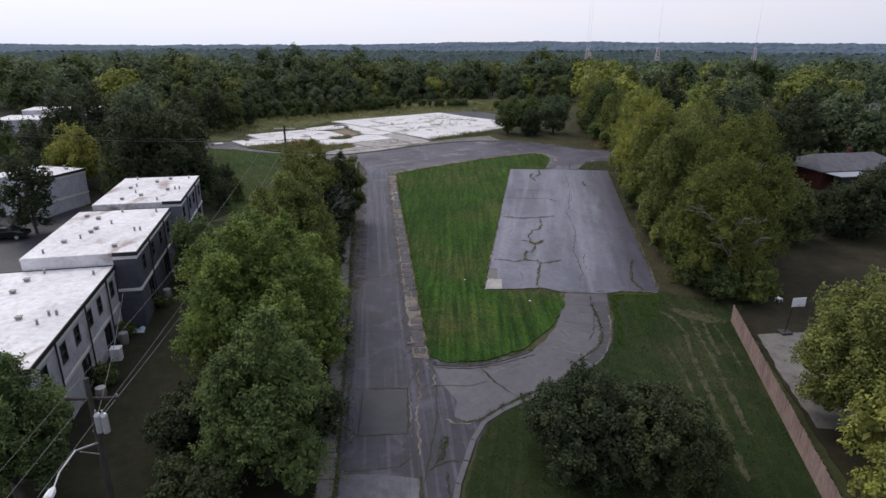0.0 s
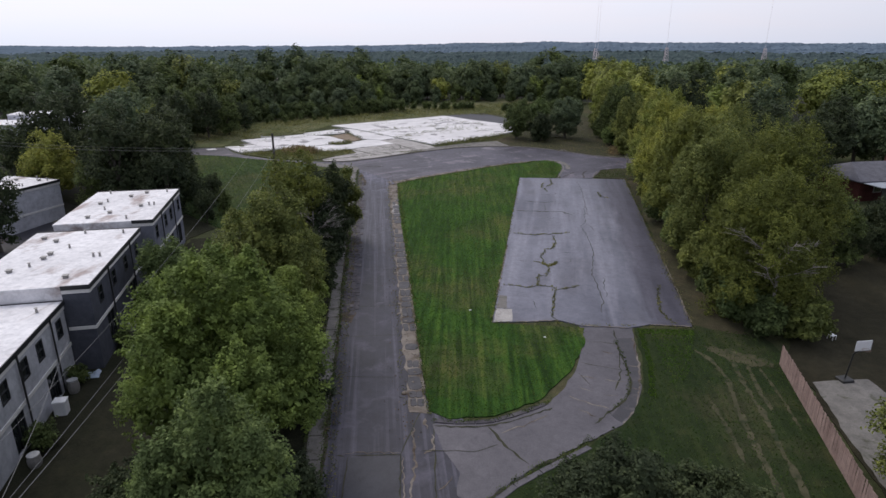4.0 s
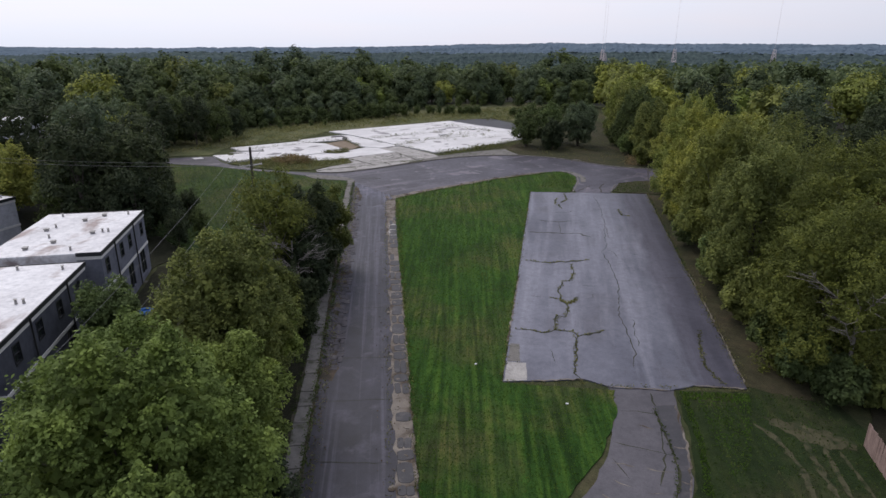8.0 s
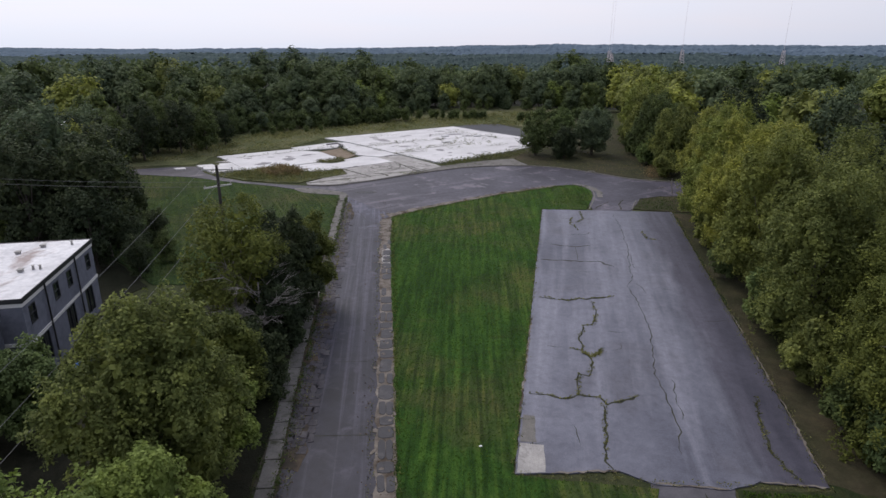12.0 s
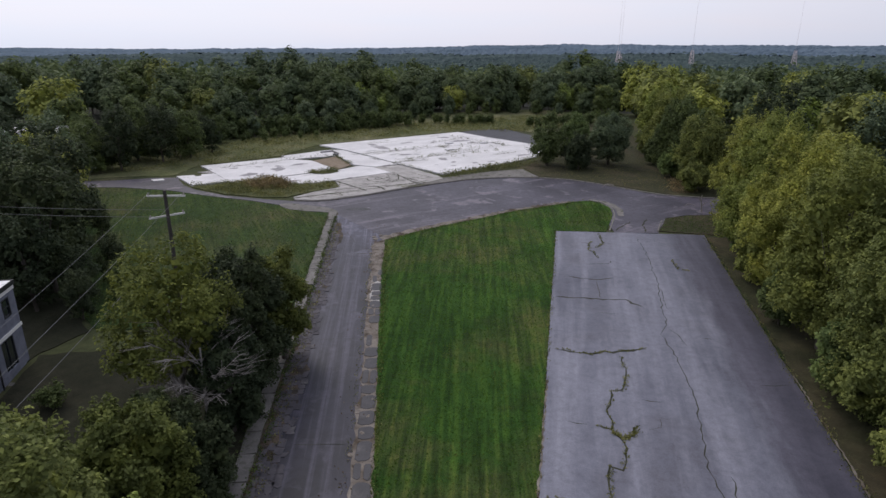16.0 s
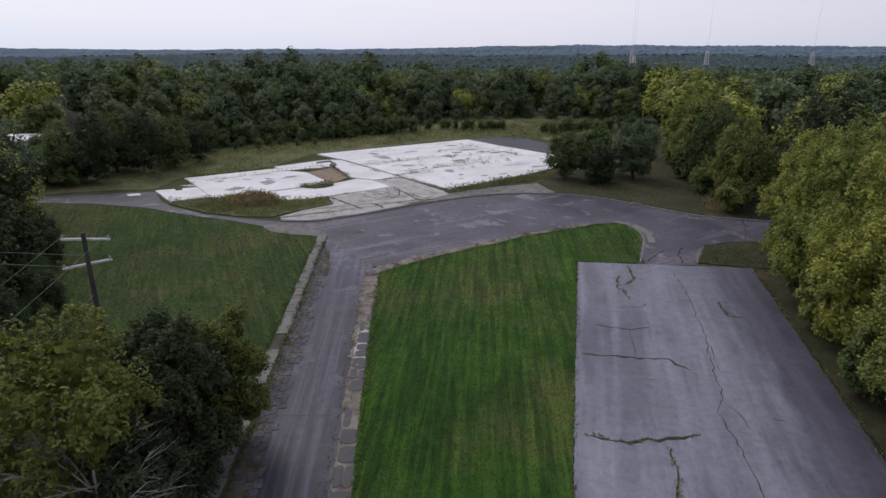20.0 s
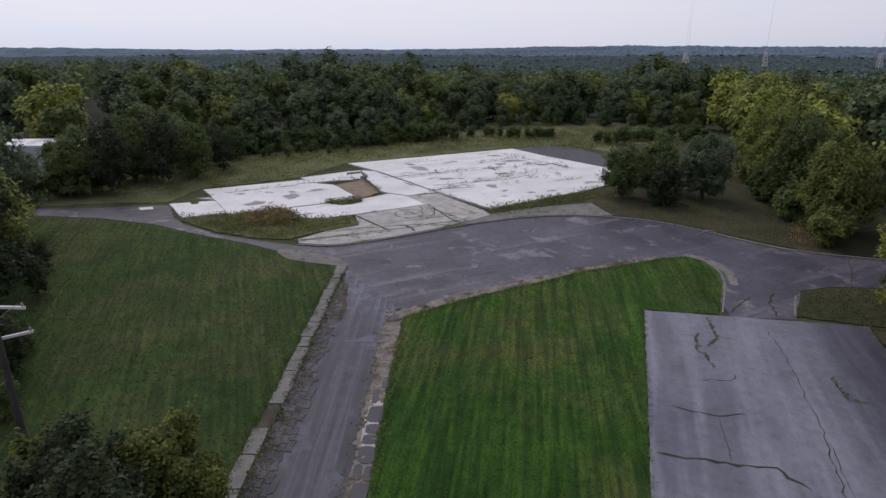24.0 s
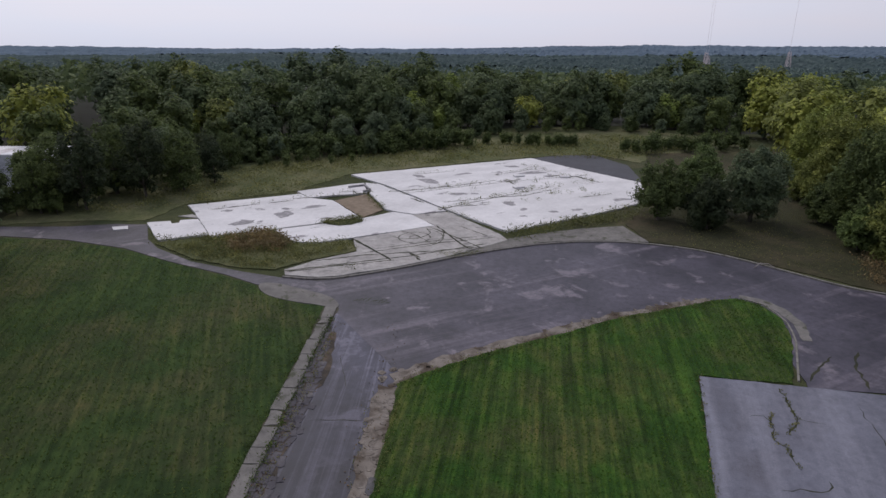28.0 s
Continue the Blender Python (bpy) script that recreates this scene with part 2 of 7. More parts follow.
def grass(name, dark, light, dry, dry_at=(0.52, 0.72), stripe=None, rot=0.0, dry_scale=0.12, streaks=0.85):
    m, n, l, b = material(name, 0.95, spec=0.1)
    b.inputs["Sheen Weight"].default_value = 0.05
    b.inputs["Sheen Roughness"].default_value = 0.5
    b.inputs["Sheen Tint"].default_value = (0.62, 0.72, 0.42, 1)
    co = world_coords(n, l)
    c = ramp(n, l, noise_node(n, l, co, 0.18, 6, 0.6), [(0.3, dark), (0.7, light)])
    c = mix(n, l, ramp(n, l, noise_node(n, l, co, dry_scale, 8, 0.68), [(dry_at[0], (0, 0, 0)), (dry_at[1], (1, 1, 1))]), c, dry)
    if stripe:
        cs = world_coords(n, l, (1, 1, 1), rot)
        w = n.new("ShaderNodeTexWave")
        w.wave_type, w.bands_direction, w.wave_profile = "BANDS", "X", "SIN"
        w.inputs["Scale"].default_value = stripe
        w.inputs["Distortion"].default_value = 1.6
        w.inputs["Detail"].default_value = 3
        w.inputs["Detail Scale"].default_value = 0.7
        l.new(cs, w.inputs["Vector"])
        c = mix(n, l, 0.16, c, ramp(n, l, w.outputs["Fac"], [(0.15, (0.55, 0.6, 0.55)), (0.85, (1, 1, 1))]), "MULTIPLY")
        cs2 = world_coords(n, l, (2.6, 0.13, 1), rot)
        c = mix(n, l, streaks, c, ramp(n, l, noise_node(n, l, cs2, 1.0, 7, 0.7), [(0.38, (0.42, 0.45, 0.42)), (0.5, (0.95, 0.97, 0.95)), (0.62, (1.95, 1.55, 1.3))]), "MULTIPLY")
    mid = noise_node(n, l, co, 1.3, 5, 0.7)
    c = mix(n, l, 0.5, c, ramp(n, l, mid, [(0.36, (0.5, 0.52, 0.5)), (0.52, (1, 1, 1)), (0.66, (1.45, 1.4, 1.25))]), "MULTIPLY")
    nf = noise_node(n, l, co, 7.0, 8, 0.75)
    c = mix(n, l, 0.6, c, ramp(n, l, nf, [(0.3, (0.48, 0.48, 0.43)), (0.7, (1.13, 1.13, 1.05))]), "MULTIPLY")
    l.new(c, b.inputs["Base Color"])
    bump(n, l, b, nf, 0.8, 0.08)
    return m


def foliage(name, dark, mid, light, spread=0.6, trans=0.28, grain=0.75):
    """Leaves: each leaf its own tone, each tree its own cast."""
    m, n, l, b = material(name, 0.7, spec=0.18)
    g = n.new("ShaderNodeNewGeometry")
    o = n.new("ShaderNodeObjectInfo")
    dark, light = [[a * 0.9 + b_ * 0.1 for a, b_ in zip(q, mid)] for q in (dark, light)]
    c = ramp(n, l, g.outputs["Random Per Island"], [(0.0, dark), (0.5, mid), (1.0, light)])
    big = noise_node(n, l, world_coords(n, l), grain, 4, 0.6)
    c = mix(n, l, spread, c, ramp(n, l, big, [(0.38, (0.45, 0.48, 0.45)), (0.5, (0.9, 0.9, 0.85)), (0.64, (1.65, 1.55, 1.25))]), "MULTIPLY")
    c = mix(n, l, 0.5, c, ramp(n, l, o.outputs["Random"], [(0.0, (0.62, 0.72, 0.76)), (0.5, (1, 1, 1)), (1.0, (1.27, 1.25, 1.02))]), "MULTIPLY")
    l.new(c, b.inputs["Base Color"])
    t = n.new("ShaderNodeBsdfTranslucent")
    l.new(c, t.inputs["Color"])
    ms = n.new("ShaderNodeMixShader")
    ms.inputs[0].default_value = trans
    l.new(b.outputs[0], ms.inputs[1])
    l.new(t.outputs[0], ms.inputs[2])
    l.new(ms.outputs[0], n["Material Output"].inputs["Surface"])
    return m


def plain(name, col, rough=0.6, metal=0.0, vary=0.25, scale=6.0, spec=0.4):
    m, n, l, b = material(name, rough, metal, spec)
    f = noise_node(n, l, world_coords(n, l), scale, 5, 0.6)
    l.new(mix(n, l, vary, col, ramp(n, l, f, [(0.3, (0.45, 0.45, 0.45)), (0.7, (1.1, 1.1, 1.1))]), "MULTIPLY"), b.inputs["Base Color"])
    return m


def glass_mat(name, col, rough=0.08):
    m, n, l, b = material(name, rough, 0.0, 0.8)
    b.inputs["Base Color"].default_value = (*col, 1)
    return m


M = {}
M["field"] = grass("field_grass", (0.0372, 0.0478, 0.022), (0.0744, 0.0797, 0.0391), (0.117, 0.0952, 0.0611), (0.5, 0.75))
M["lawn"] = grass("mown_lawn", (0.0212, 0.0605, 0.0105), (0.0366, 0.0904, 0.0161), (0.0828, 0.0827, 0.0374), (0.48, 0.72), 0.16, -2.0, 0.10)
M["lawn_west"] = grass("west_lawn", (0.0237, 0.0463, 0.0151), (0.0456, 0.0791, 0.0239), (0.0756, 0.0777, 0.038), (0.46, 0.70), 0.42, -28, streaks=0.55)
M["lawn_east"] = grass("east_lawn", (0.0161, 0.0299, 0.00992), (0.0275, 0.0419, 0.015), (0.063, 0.0587, 0.0343), (0.5, 0.72), 0.24, 6, streaks=0.35)
M["meadow"] = grass("meadow_grass", (0.066, 0.0804, 0.035), (0.133, 0.137, 0.0669), (0.203, 0.187, 0.114), (0.45, 0.7))
M["road"] = surface("old_asphalt", (0.0118, 0.0113, 0.0198), (0.0324, 0.0314, 0.0518), 0.3, 14, (0.0602, 0.0559, 0.0816), 0.55, (0.54, 0.65), 0.58, 2.2, -9.2, (0.0696, 0.0657, 0.0948), (0.51, 0.64), spec=0.42, lane=(71.0, -56, (2.2, 2.25, 2.2), 9.0), blotch=0.6)
M["patch"] = surface("newer_asphalt_patch", (0.027, 0.0268, 0.036), (0.045, 0.0449, 0.0576), 0.5, 14, rough=0.6, spec=0.42)
M["plaza"] = surface("court_asphalt", (0.0229, 0.0209, 0.0337), (0.0774, 0.0693, 0.0972), 0.2, 14, (0.155, 0.135, 0.164), 0.36, (0.57, 0.655), 0.58, 0.6, 52, (0.149, 0.129, 0.162), (0.57, 0.78), spec=0.42, blotch=0.8)
M["drive"] = surface("drive_asphalt", (0.0764, 0.071, 0.0843), (0.117, 0.109, 0.126), 0.3, 12, (0.0597, 0.0549, 0.0675), 0.4, (0.6, 0.7), spec=0.42, rough=0.6)
M["bank"] = grass("brown_bank", (0.0311, 0.0331, 0.0183), (0.0535, 0.0513, 0.029), (0.0864, 0.0662, 0.0473), (0.45, 0.7))
# Worn brown yard grass, its base colour darkened further for the trees' shade.
M["yard"] = grass("shade_darkened_yard", (0.0168, 0.0173, 0.0117), (0.0271, 0.0278, 0.0183), (0.0388, 0.0359, 0.0275), (0.45, 0.7))
M["yard_brown"] = grass("bare_brown_yard", (0.0215, 0.0185, 0.0125), (0.036, 0.0315, 0.021), (0.05, 0.043, 0.03), (0.45, 0.7))
M["pad"] = surface("pad_asphalt", (0.0912, 0.0935, 0.127), (0.176, 0.179, 0.227), 0.16, 13, (0.111, 0.109, 0.138), 0.12, (0.52, 0.66), 0.58, 0.55, 6.2, (0.228, 0.23, 0.282), (0.46, 0.70), lane=(9.7, 5.8, (0.46, 0.435, 0.48), 1.5), spec=0.42)
M["slab"] = surface("weathered_white_slab", (0.585, 0.57, 0.575), (0.73, 0.712, 0.72), 0.35, 10, (0.315, 0.30, 0.31), 0.34, (0.64, 0.66), 0.85, bump_s=0.2, fine_amount=0.2, stretch=(0.55, 1.0, 1), streak_rot=-38, blotch=0.16)
M["worn"] = surface("worn_bare_concrete", (0.25, 0.24, 0.25), (0.36, 0.345, 0.355), 0.9, 10, (0.45, 0.43, 0.44), 1.3, (0.56, 0.62), bump_s=0.2)
M["concrete"] = surface("grey_concrete", (0.322, 0.305, 0.293), (0.483, 0.46, 0.443), 0.5, 12, (0.23, 0.218, 0.213), 0.6, (0.58, 0.68))
M["walk"] = surface("sidewalk_concrete", (0.145, 0.137, 0.128), (0.218, 0.206, 0.193), 0.8, 12, (0.0848, 0.088, 0.0606), 0.9, (0.56, 0.66))
M["kerb"] = surface("kerb_concrete", (0.181, 0.171, 0.157), (0.265, 0.251, 0.23), 0.8, 12, (0.105, 0.0976, 0.0767), 0.8, (0.56, 0.68))
M["rubble"] = surface("pale_grit", (0.17, 0.145, 0.123), (0.264, 0.234, 0.208), 0.9, 16, (0.0808, 0.0612, 0.0459), 0.55, (0.46, 0.60))
M["margin"] = surface("leaf_littered_margin", (0.044, 0.0377, 0.0314), (0.0818, 0.0659, 0.0533), 0.8, 14, (0.125, 0.0945, 0.0691), 0.7, (0.5, 0.66))
M["dry_track"] = surface("dry_mown_grass", (0.0499, 0.0499, 0.025), (0.0949, 0.0869, 0.0499), 1.2, 12, (0.025, 0.035, 0.0125), 1.4, (0.5, 0.62))
M["soil"] = surface("dark_soil", (0.05, 0.045, 0.035), (0.10, 0.085, 0.065), 0.8, 14, (0.06, 0.075, 0.03), 0.7, (0.5, 0.62))
# Leaf litter with the crowns' shade put into its dark colour.
M["litter"] = surface("shade_darkened_litter", (0.0132, 0.0126, 0.0084), (0.0252, 0.024, 0.0144), 0.5, 9, (0.018, 0.0252, 0.0096), 0.4, (0.5, 0.62))
M["blue_patch"] = surface("pale_blue_grey_asphalt", (0.058, 0.060, 0.078), (0.095, 0.097, 0.118), 0.6, 12, (0.14, 0.14, 0.155), 0.7, (0.54, 0.70), 0.6, 1.2, -9.2, (0.13, 0.13, 0.15), (0.5, 0.72), spec=0.42)
M["dirt"] = surface("brown_dirt", (0.19, 0.145, 0.105), (0.27, 0.215, 0.16), 0.7, 12)
M["crack"] = surface("crack_filling", (0.028, 0.03, 0.02), (0.06, 0.06, 0.035), 0.9, 10)
M["leaf_a"] = foliage("leaves_fresh", (0.131, 0.175, 0.0408), (0.193, 0.25, 0.064), (0.26, 0.328, 0.0968))
M["leaf_e"] = foliage("leaves_deep", (0.0342, 0.0492, 0.0238), (0.0535, 0.0706, 0.0356), (0.077, 0.096, 0.0506))
M["leaf_b"] = foliage("leaves_yellowish", (0.178, 0.202, 0.0481), (0.259, 0.28, 0.0701), (0.357, 0.357, 0.101))
M["leaf_c"] = foliage("leaves_dark", (0.0619, 0.086, 0.0311), (0.0929, 0.124, 0.0452), (0.133, 0.169, 0.065))
M["leaf_d"] = foliage("leaves_grey_green", (0.073, 0.104, 0.06), (0.115, 0.154, 0.0888), (0.163, 0.202, 0.122))
M["leaf_g"] = foliage("leaves_olive", (0.113, 0.135, 0.04), (0.171, 0.195, 0.0573), (0.247, 0.27, 0.086))
M["leaf_i"] = foliage("leaves_dull_olive", (0.0771, 0.0946, 0.0244), (0.117, 0.137, 0.0349), (0.168, 0.189, 0.0524))
M["leaf_h"] = foliage("leaves_bright_yellow_green", (0.172, 0.202, 0.0471), (0.249, 0.281, 0.0689), (0.345, 0.359, 0.0994))
M["leaf_f"] = foliage("leaves_mid_green", (0.078, 0.113, 0.041), (0.114, 0.159, 0.0591), (0.166, 0.219, 0.0889))
M["leaf_far"] = foliage("wood_canopy", (0.0595, 0.0856, 0.0452), (0.0922, 0.125, 0.0618), (0.138, 0.172, 0.0831), 0.3, grain=0.25)
# Distance haze is put into the next three base colours as blue and grey.
M["hills"] = surface("haze_tinted_far_canopy", (0.0994, 0.139, 0.186), (0.143, 0.189, 0.241), 0.004, 0.02, (0.0869, 0.124, 0.161), 0.002, (0.5, 0.65), 0.95, bump_s=0.0, spec=0.05)
M["mid_hills"] = surface("haze_tinted_slope_canopy", (0.05, 0.074, 0.074), (0.085, 0.115, 0.112), 0.006, 0.03, (0.044, 0.066, 0.07), 0.003, (0.5, 0.65), 0.95, bump_s=0.0, spec=0.05)
M["leaf_valley"] = foliage("haze_tinted_valley_canopy", (0.0938, 0.133, 0.129), (0.133, 0.18, 0.167), (0.174, 0.22, 0.197), 0.6, grain=0.05)
M["weed"] = foliage("weeds", (0.104, 0.114, 0.0418), (0.171, 0.18, 0.0712), (0.257, 0.249, 0.114))
M["weed_green"] = foliage("edge_grass", (0.045, 0.075, 0.018), (0.075, 0.115, 0.03), (0.12, 0.15, 0.05))
M["weed_red"] = foliage("brown_weeds", (0.148, 0.112, 0.0653), (0.227, 0.169, 0.0978), (0.295, 0.247, 0.152))
M["bark"] = surface("bark", (0.07, 0.06, 0.05), (0.15, 0.13, 0.115), 2.0, 18, bump_s=0.7, stretch=(1, 1, 0.25))
M["deadwood"] = surface("dead_wood", (0.245, 0.223, 0.208), (0.379, 0.344, 0.323), 2.0, 18, bump_s=0.5, stretch=(1, 1, 0.25))
M["roof"] = surface("white_roof_membrane", (0.62, 0.61, 0.63), (0.80, 0.79, 0.81), 0.3, 8, (0.37, 0.31, 0.30), 0.42, (0.55, 0.66), 0.7, bump_s=0.12, fine_amount=0.15, stretch=(1, 0.5, 1))

# ---------------------------------------------------------------- land
def spread(near, step, far, grow):
    out, s = [0.0], step
    while out[-1] < far:
        out.append(out[-1] + s)
        if out[-1] > near:
            s *= grow
    return out


_right = spread(140, 10, 4800, 1.16)
_xs = [-a for a in _right[:0:-1]] + _right
_ys = [-a for a in spread(100, 20, 700, 1.3)[:0:-1]] + spread(440, 10, 4950, 1.10)
_verts = [(x, y, height(x, y) - 0.02) for y in _ys for x in _xs]
_w = len(_xs)
_faces = [(j * _w + i, j * _w + i + 1, (j + 1) * _w + i + 1, (j + 1) * _w + i) for j in range(len(_ys) - 1) for i in range(_w - 1)]
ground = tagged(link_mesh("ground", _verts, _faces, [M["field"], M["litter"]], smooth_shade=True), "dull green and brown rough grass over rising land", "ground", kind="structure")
# Faces below the woods take the litter that is coloured dark for shade.
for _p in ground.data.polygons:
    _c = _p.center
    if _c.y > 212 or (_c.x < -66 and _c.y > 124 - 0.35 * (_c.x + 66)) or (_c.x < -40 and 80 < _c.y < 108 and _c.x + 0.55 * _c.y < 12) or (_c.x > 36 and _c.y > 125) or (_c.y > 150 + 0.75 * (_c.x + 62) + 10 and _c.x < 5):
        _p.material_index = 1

# the road's edges in plan
ROAD_L = lambda v: -6.0 - 0.161 * (v - 29)
ROAD_R = lambda v: -2.2 - 0.161 * (v - 43.8)

KERB_FRONT = [(-26.3, 114.8), (-23.0, 114.8), (-21.1, 115.6), (-16.7, 118.7), (-12.1, 122.7), (-8.0, 125.8), (-3.6, 128.6), (1.0, 130.3), (5.6, 130.9),
              (9.0, 130.6), (12.2, 129.8), (15.1, 128.3), (19.3, 125.3), (22.9, 122.7), (25.5, 121.8), (30.2, 121.1), (48.0, 119.0)]
ISLAND_N = [(-11.4, 100.3), (-9.0, 102.9), (-5.6, 105.9), (-1.0, 109.4), (3.3, 112.9), (7.9, 115.7), (10.9, 117.6), (12.9, 118.4), (14.5, 117.6), (15.5, 115.2), (15.3, 112.0), (14.2, 108.2), (13.4, 105.5)]
ISLAND_S = [(9.7, 55.0), (9.4, 52.6), (7.7, 48.4), (5.3, 44.8), (2.2, 43.0), (-0.7, 42.4), (-1.9, 43.2)]

road = sheet("road", [(1.6, -70), (0.4, 29), (0.7, 30.4), (1.4, 33.2), (2.4, 36.0), (4.4, 38.6), (-0.7, 43.4), (-2.2, 44.4), (ROAD_R(70), 70), (ROAD_R(101), 101), (-10.0, 104.0),
                      (-15.5, 112.5), (-19.4, 111.2), (-19.2, 110), (ROAD_L(75), 75), (ROAD_L(29), 29), (ROAD_L(-70), -70)], 0.02, M["road"])
tagged(road, "worn cracked grey asphalt lane with pale broken edges", "road", kind="structure")
plaza = sheet("road_court", [(ROAD_R(101) + 0.4, 101), *ISLAND_N[1:-1], (14.3, 106.0), (19.3, 106.0), (20.6, 109.0), (21.6, 111.6), (24.5, 113.0), (29, 113.6), (48.0, 112.0), *KERB_FRONT[::-1],
                             (-30.7, 115.4), (-36.7, 116.7), (-42.2, 119.3), (-45.0, 121.5), (-48.4, 126.0), (-52.3, 125.4), (-56.7, 123.5), (-64.5, 121.8),
                             (-64.5, 119.0), (-53.3, 119.6), (-45.6, 118.6), (-38.9, 116.3), (-31.6, 114.4), (-28.0, 113.0), (-24, 112.4), (-20.3, 110.6), (-19.2, 109.5)], 0.024, M["plaza"])
tagged(plaza, "dark worn asphalt turning court with pale scuffs", "road", kind="structure")
branch = sheet("road_branch", ragged([(-1.6, 41.9), (-0.9, 39.7), (0.2, 37.7), (0.1, 36.0), (1.0, 35.5), (1.7, 35.9), (2.7, 36.9), (4.2, 38.3), (7.6, 40.7), (10.2, 42.6), (11.4, 44.2), (12.3, 46.9), (12.9, 49.9), (13.7, 55.6), (9.5, 55.6), (9.0, 51.6), (8.2, 48.8), (6.9, 46.1), (5.7, 44.4), (3.2, 42.7), (2.0, 42.2), (0.1, 42.0)], 0.4, 0.06, 41),
               0.028, M["drive"])
tagged(branch, "pale grey asphalt spur curving up to the parking pad", "road", kind="structure")
entry = sheet("road_entry", [(14.2, 105.2), (19.3, 105.6), (20.4, 109.0), (21.6, 112.0), (18.5, 117.0), (15.4, 116.0), (15.4, 112.0)], 0.028, M["plaza"])
tagged(entry, "dark worn asphalt spur from the pad to the court", "road", kind="structure")

_pad = ragged([(2.35, 55.5), (4.3, 55.7), (8.0, 56.2), (9.6, 55.3), (13.4, 55.2), (15.2, 55.9), (18.6, 55.7), (24.2, 105.3), (7.7, 105.2)], 0.5, 0.05, 5)
pad = sheet("parking_pad", _pad, 0.07, M["pad"])
tagged(pad, "pale grey cracked asphalt parking pad with weeds in its joints", "parking pad", kind="structure")

lawn = sheet("lawn_island", ragged([*ISLAND_N, (7.7, 105.3), (2.3, 55.4), *ISLAND_S, (ROAD_R(52) + 0.1, 52), (ROAD_R(70), 70), (ROAD_R(88) - 0.2, 88), (ROAD_R(100), 100)], 0.6, 0.09, 3), 0.06, M["lawn"])
tagged(lawn, "vivid green mown lawn with mower stripes", "lawn", kind="structure")
lawn_w = sheet("lawn_west", ragged([(-20.2, 110.0), (ROAD_L(98) - 1.1, 98), (ROAD_L(80) - 1.1, 80), (-30, 78), (-52, 96), (-62, 112), (-61, 118.6), (-53.3, 119.3), (-45.6, 118.3), (-38.9, 116.1), (-31.6, 114.0), (-28.0, 112.8), (-25.8, 111.0), (-22.6, 110.2)], 0.8, 0.10, 4), 0.05, M["lawn_west"])
tagged(lawn_w, "dull green mown lawn beside the lane", "lawn", kind="structure")
lawn_e = sheet("lawn_east", ragged([(0.8, 29.0), (1.5, 33.2), (2.5, 35.9), (4.6, 38.4), (7.8, 40.4), (10.6, 43.0), (12.3, 46.2), (13.2, 50.0), (13.8, 55.2), (18.7, 55.4), (24.3, 105.0), (26.5, 105.0), (24.5, 80), (22.8, 60), (24.0, 51.5), (22.0, 38), (18.0, 10), (16, -30), (3, -30)], 0.8, 0.08, 8), 0.05, M["lawn_east"])
tagged(lawn_e, "green lawn with dry pale mower tracks", "lawn", kind="structure")
lawn_s = sheet("lawn_corner", ragged([(19.5, 106.2), (20.7, 109.0), (21.7, 111.4), (24.5, 112.8), (29.0, 113.4), (34, 113.0), (32, 105), (24.3, 105.5)], 0.6, 0.08, 9), 0.06, M["bank"])
tagged(lawn_s, "small patch of dull green grass", "lawn", kind="structure")
bank = sheet("lawn_bank", ragged([(7.4, 131.6), (12.8, 130.4), (16.5, 128.2), (21.5, 125.0), (25.7, 122.3), (40, 121), (36, 150), (26, 185), (12, 180), (9.5, 160), (8.5, 146), (5.4, 137.2)], 0.8, 0.12, 10), 0.06, M["bank"])
tagged(bank, "dull green and brown grass bank", "lawn", kind="structure")
meadow = sheet("meadow", ragged([(-49, 134.5), (-38, 143.4), (-34.5, 154.5), (-8.2, 172.8), (2.7, 178), (10, 172), (34, 202), (10, 212), (-24, 200), (-46, 180), (-66, 164), (-72, 140), (-66, 122), (-57, 125.5), (-49.5, 127.2)], 1.0, 0.25, 11), 0.05, M["meadow"])
tagged(meadow, "pale dry meadow grass before the wood", "meadow", kind="structure")
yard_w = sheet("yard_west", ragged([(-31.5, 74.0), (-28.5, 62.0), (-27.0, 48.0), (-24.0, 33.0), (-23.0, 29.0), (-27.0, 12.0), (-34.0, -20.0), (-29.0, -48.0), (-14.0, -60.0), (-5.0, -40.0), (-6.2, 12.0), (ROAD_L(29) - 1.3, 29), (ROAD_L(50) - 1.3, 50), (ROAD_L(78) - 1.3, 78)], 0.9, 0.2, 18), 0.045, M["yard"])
tagged(yard_w, "worn brown and green yard grass with shade in its dark colour", "yard", kind="structure")
# the same grass, coloured dark for shade, carried on below the grove
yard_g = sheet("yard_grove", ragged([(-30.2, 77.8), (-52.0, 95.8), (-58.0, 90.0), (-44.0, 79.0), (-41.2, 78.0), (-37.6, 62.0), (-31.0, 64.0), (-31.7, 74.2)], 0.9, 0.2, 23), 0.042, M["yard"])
tagged(yard_g, "grass below the grove with shade in its dark colour", "yard", kind="structure")
yard_e = sheet("yard_east", ragged([(24.2, 51.5), (22.4, 36.0), (18.4, 10.0), (17.0, -30.0), (30.0, -44.0), (52.0, -36.0), (66.0, 2.0), (62, 70), (46, 84), (32, 66)], 0.9, 0.2, 19), 0.04, M["yard_brown"])
tagged(yard_e, "dark bare brown yard with thin grass", "yard", kind="structure")
verge = sheet("verge_east", ragged([(18.75, 56.0), (24.35, 104.6), (27.5, 104.6), (26.0, 82), (23.8, 60), (22.4, 54.5)], 0.7, 0.2, 20), 0.056, M["bank"])
tagged(verge, "brown worn grass verge between the pad and the trees", "verge", kind="structure")

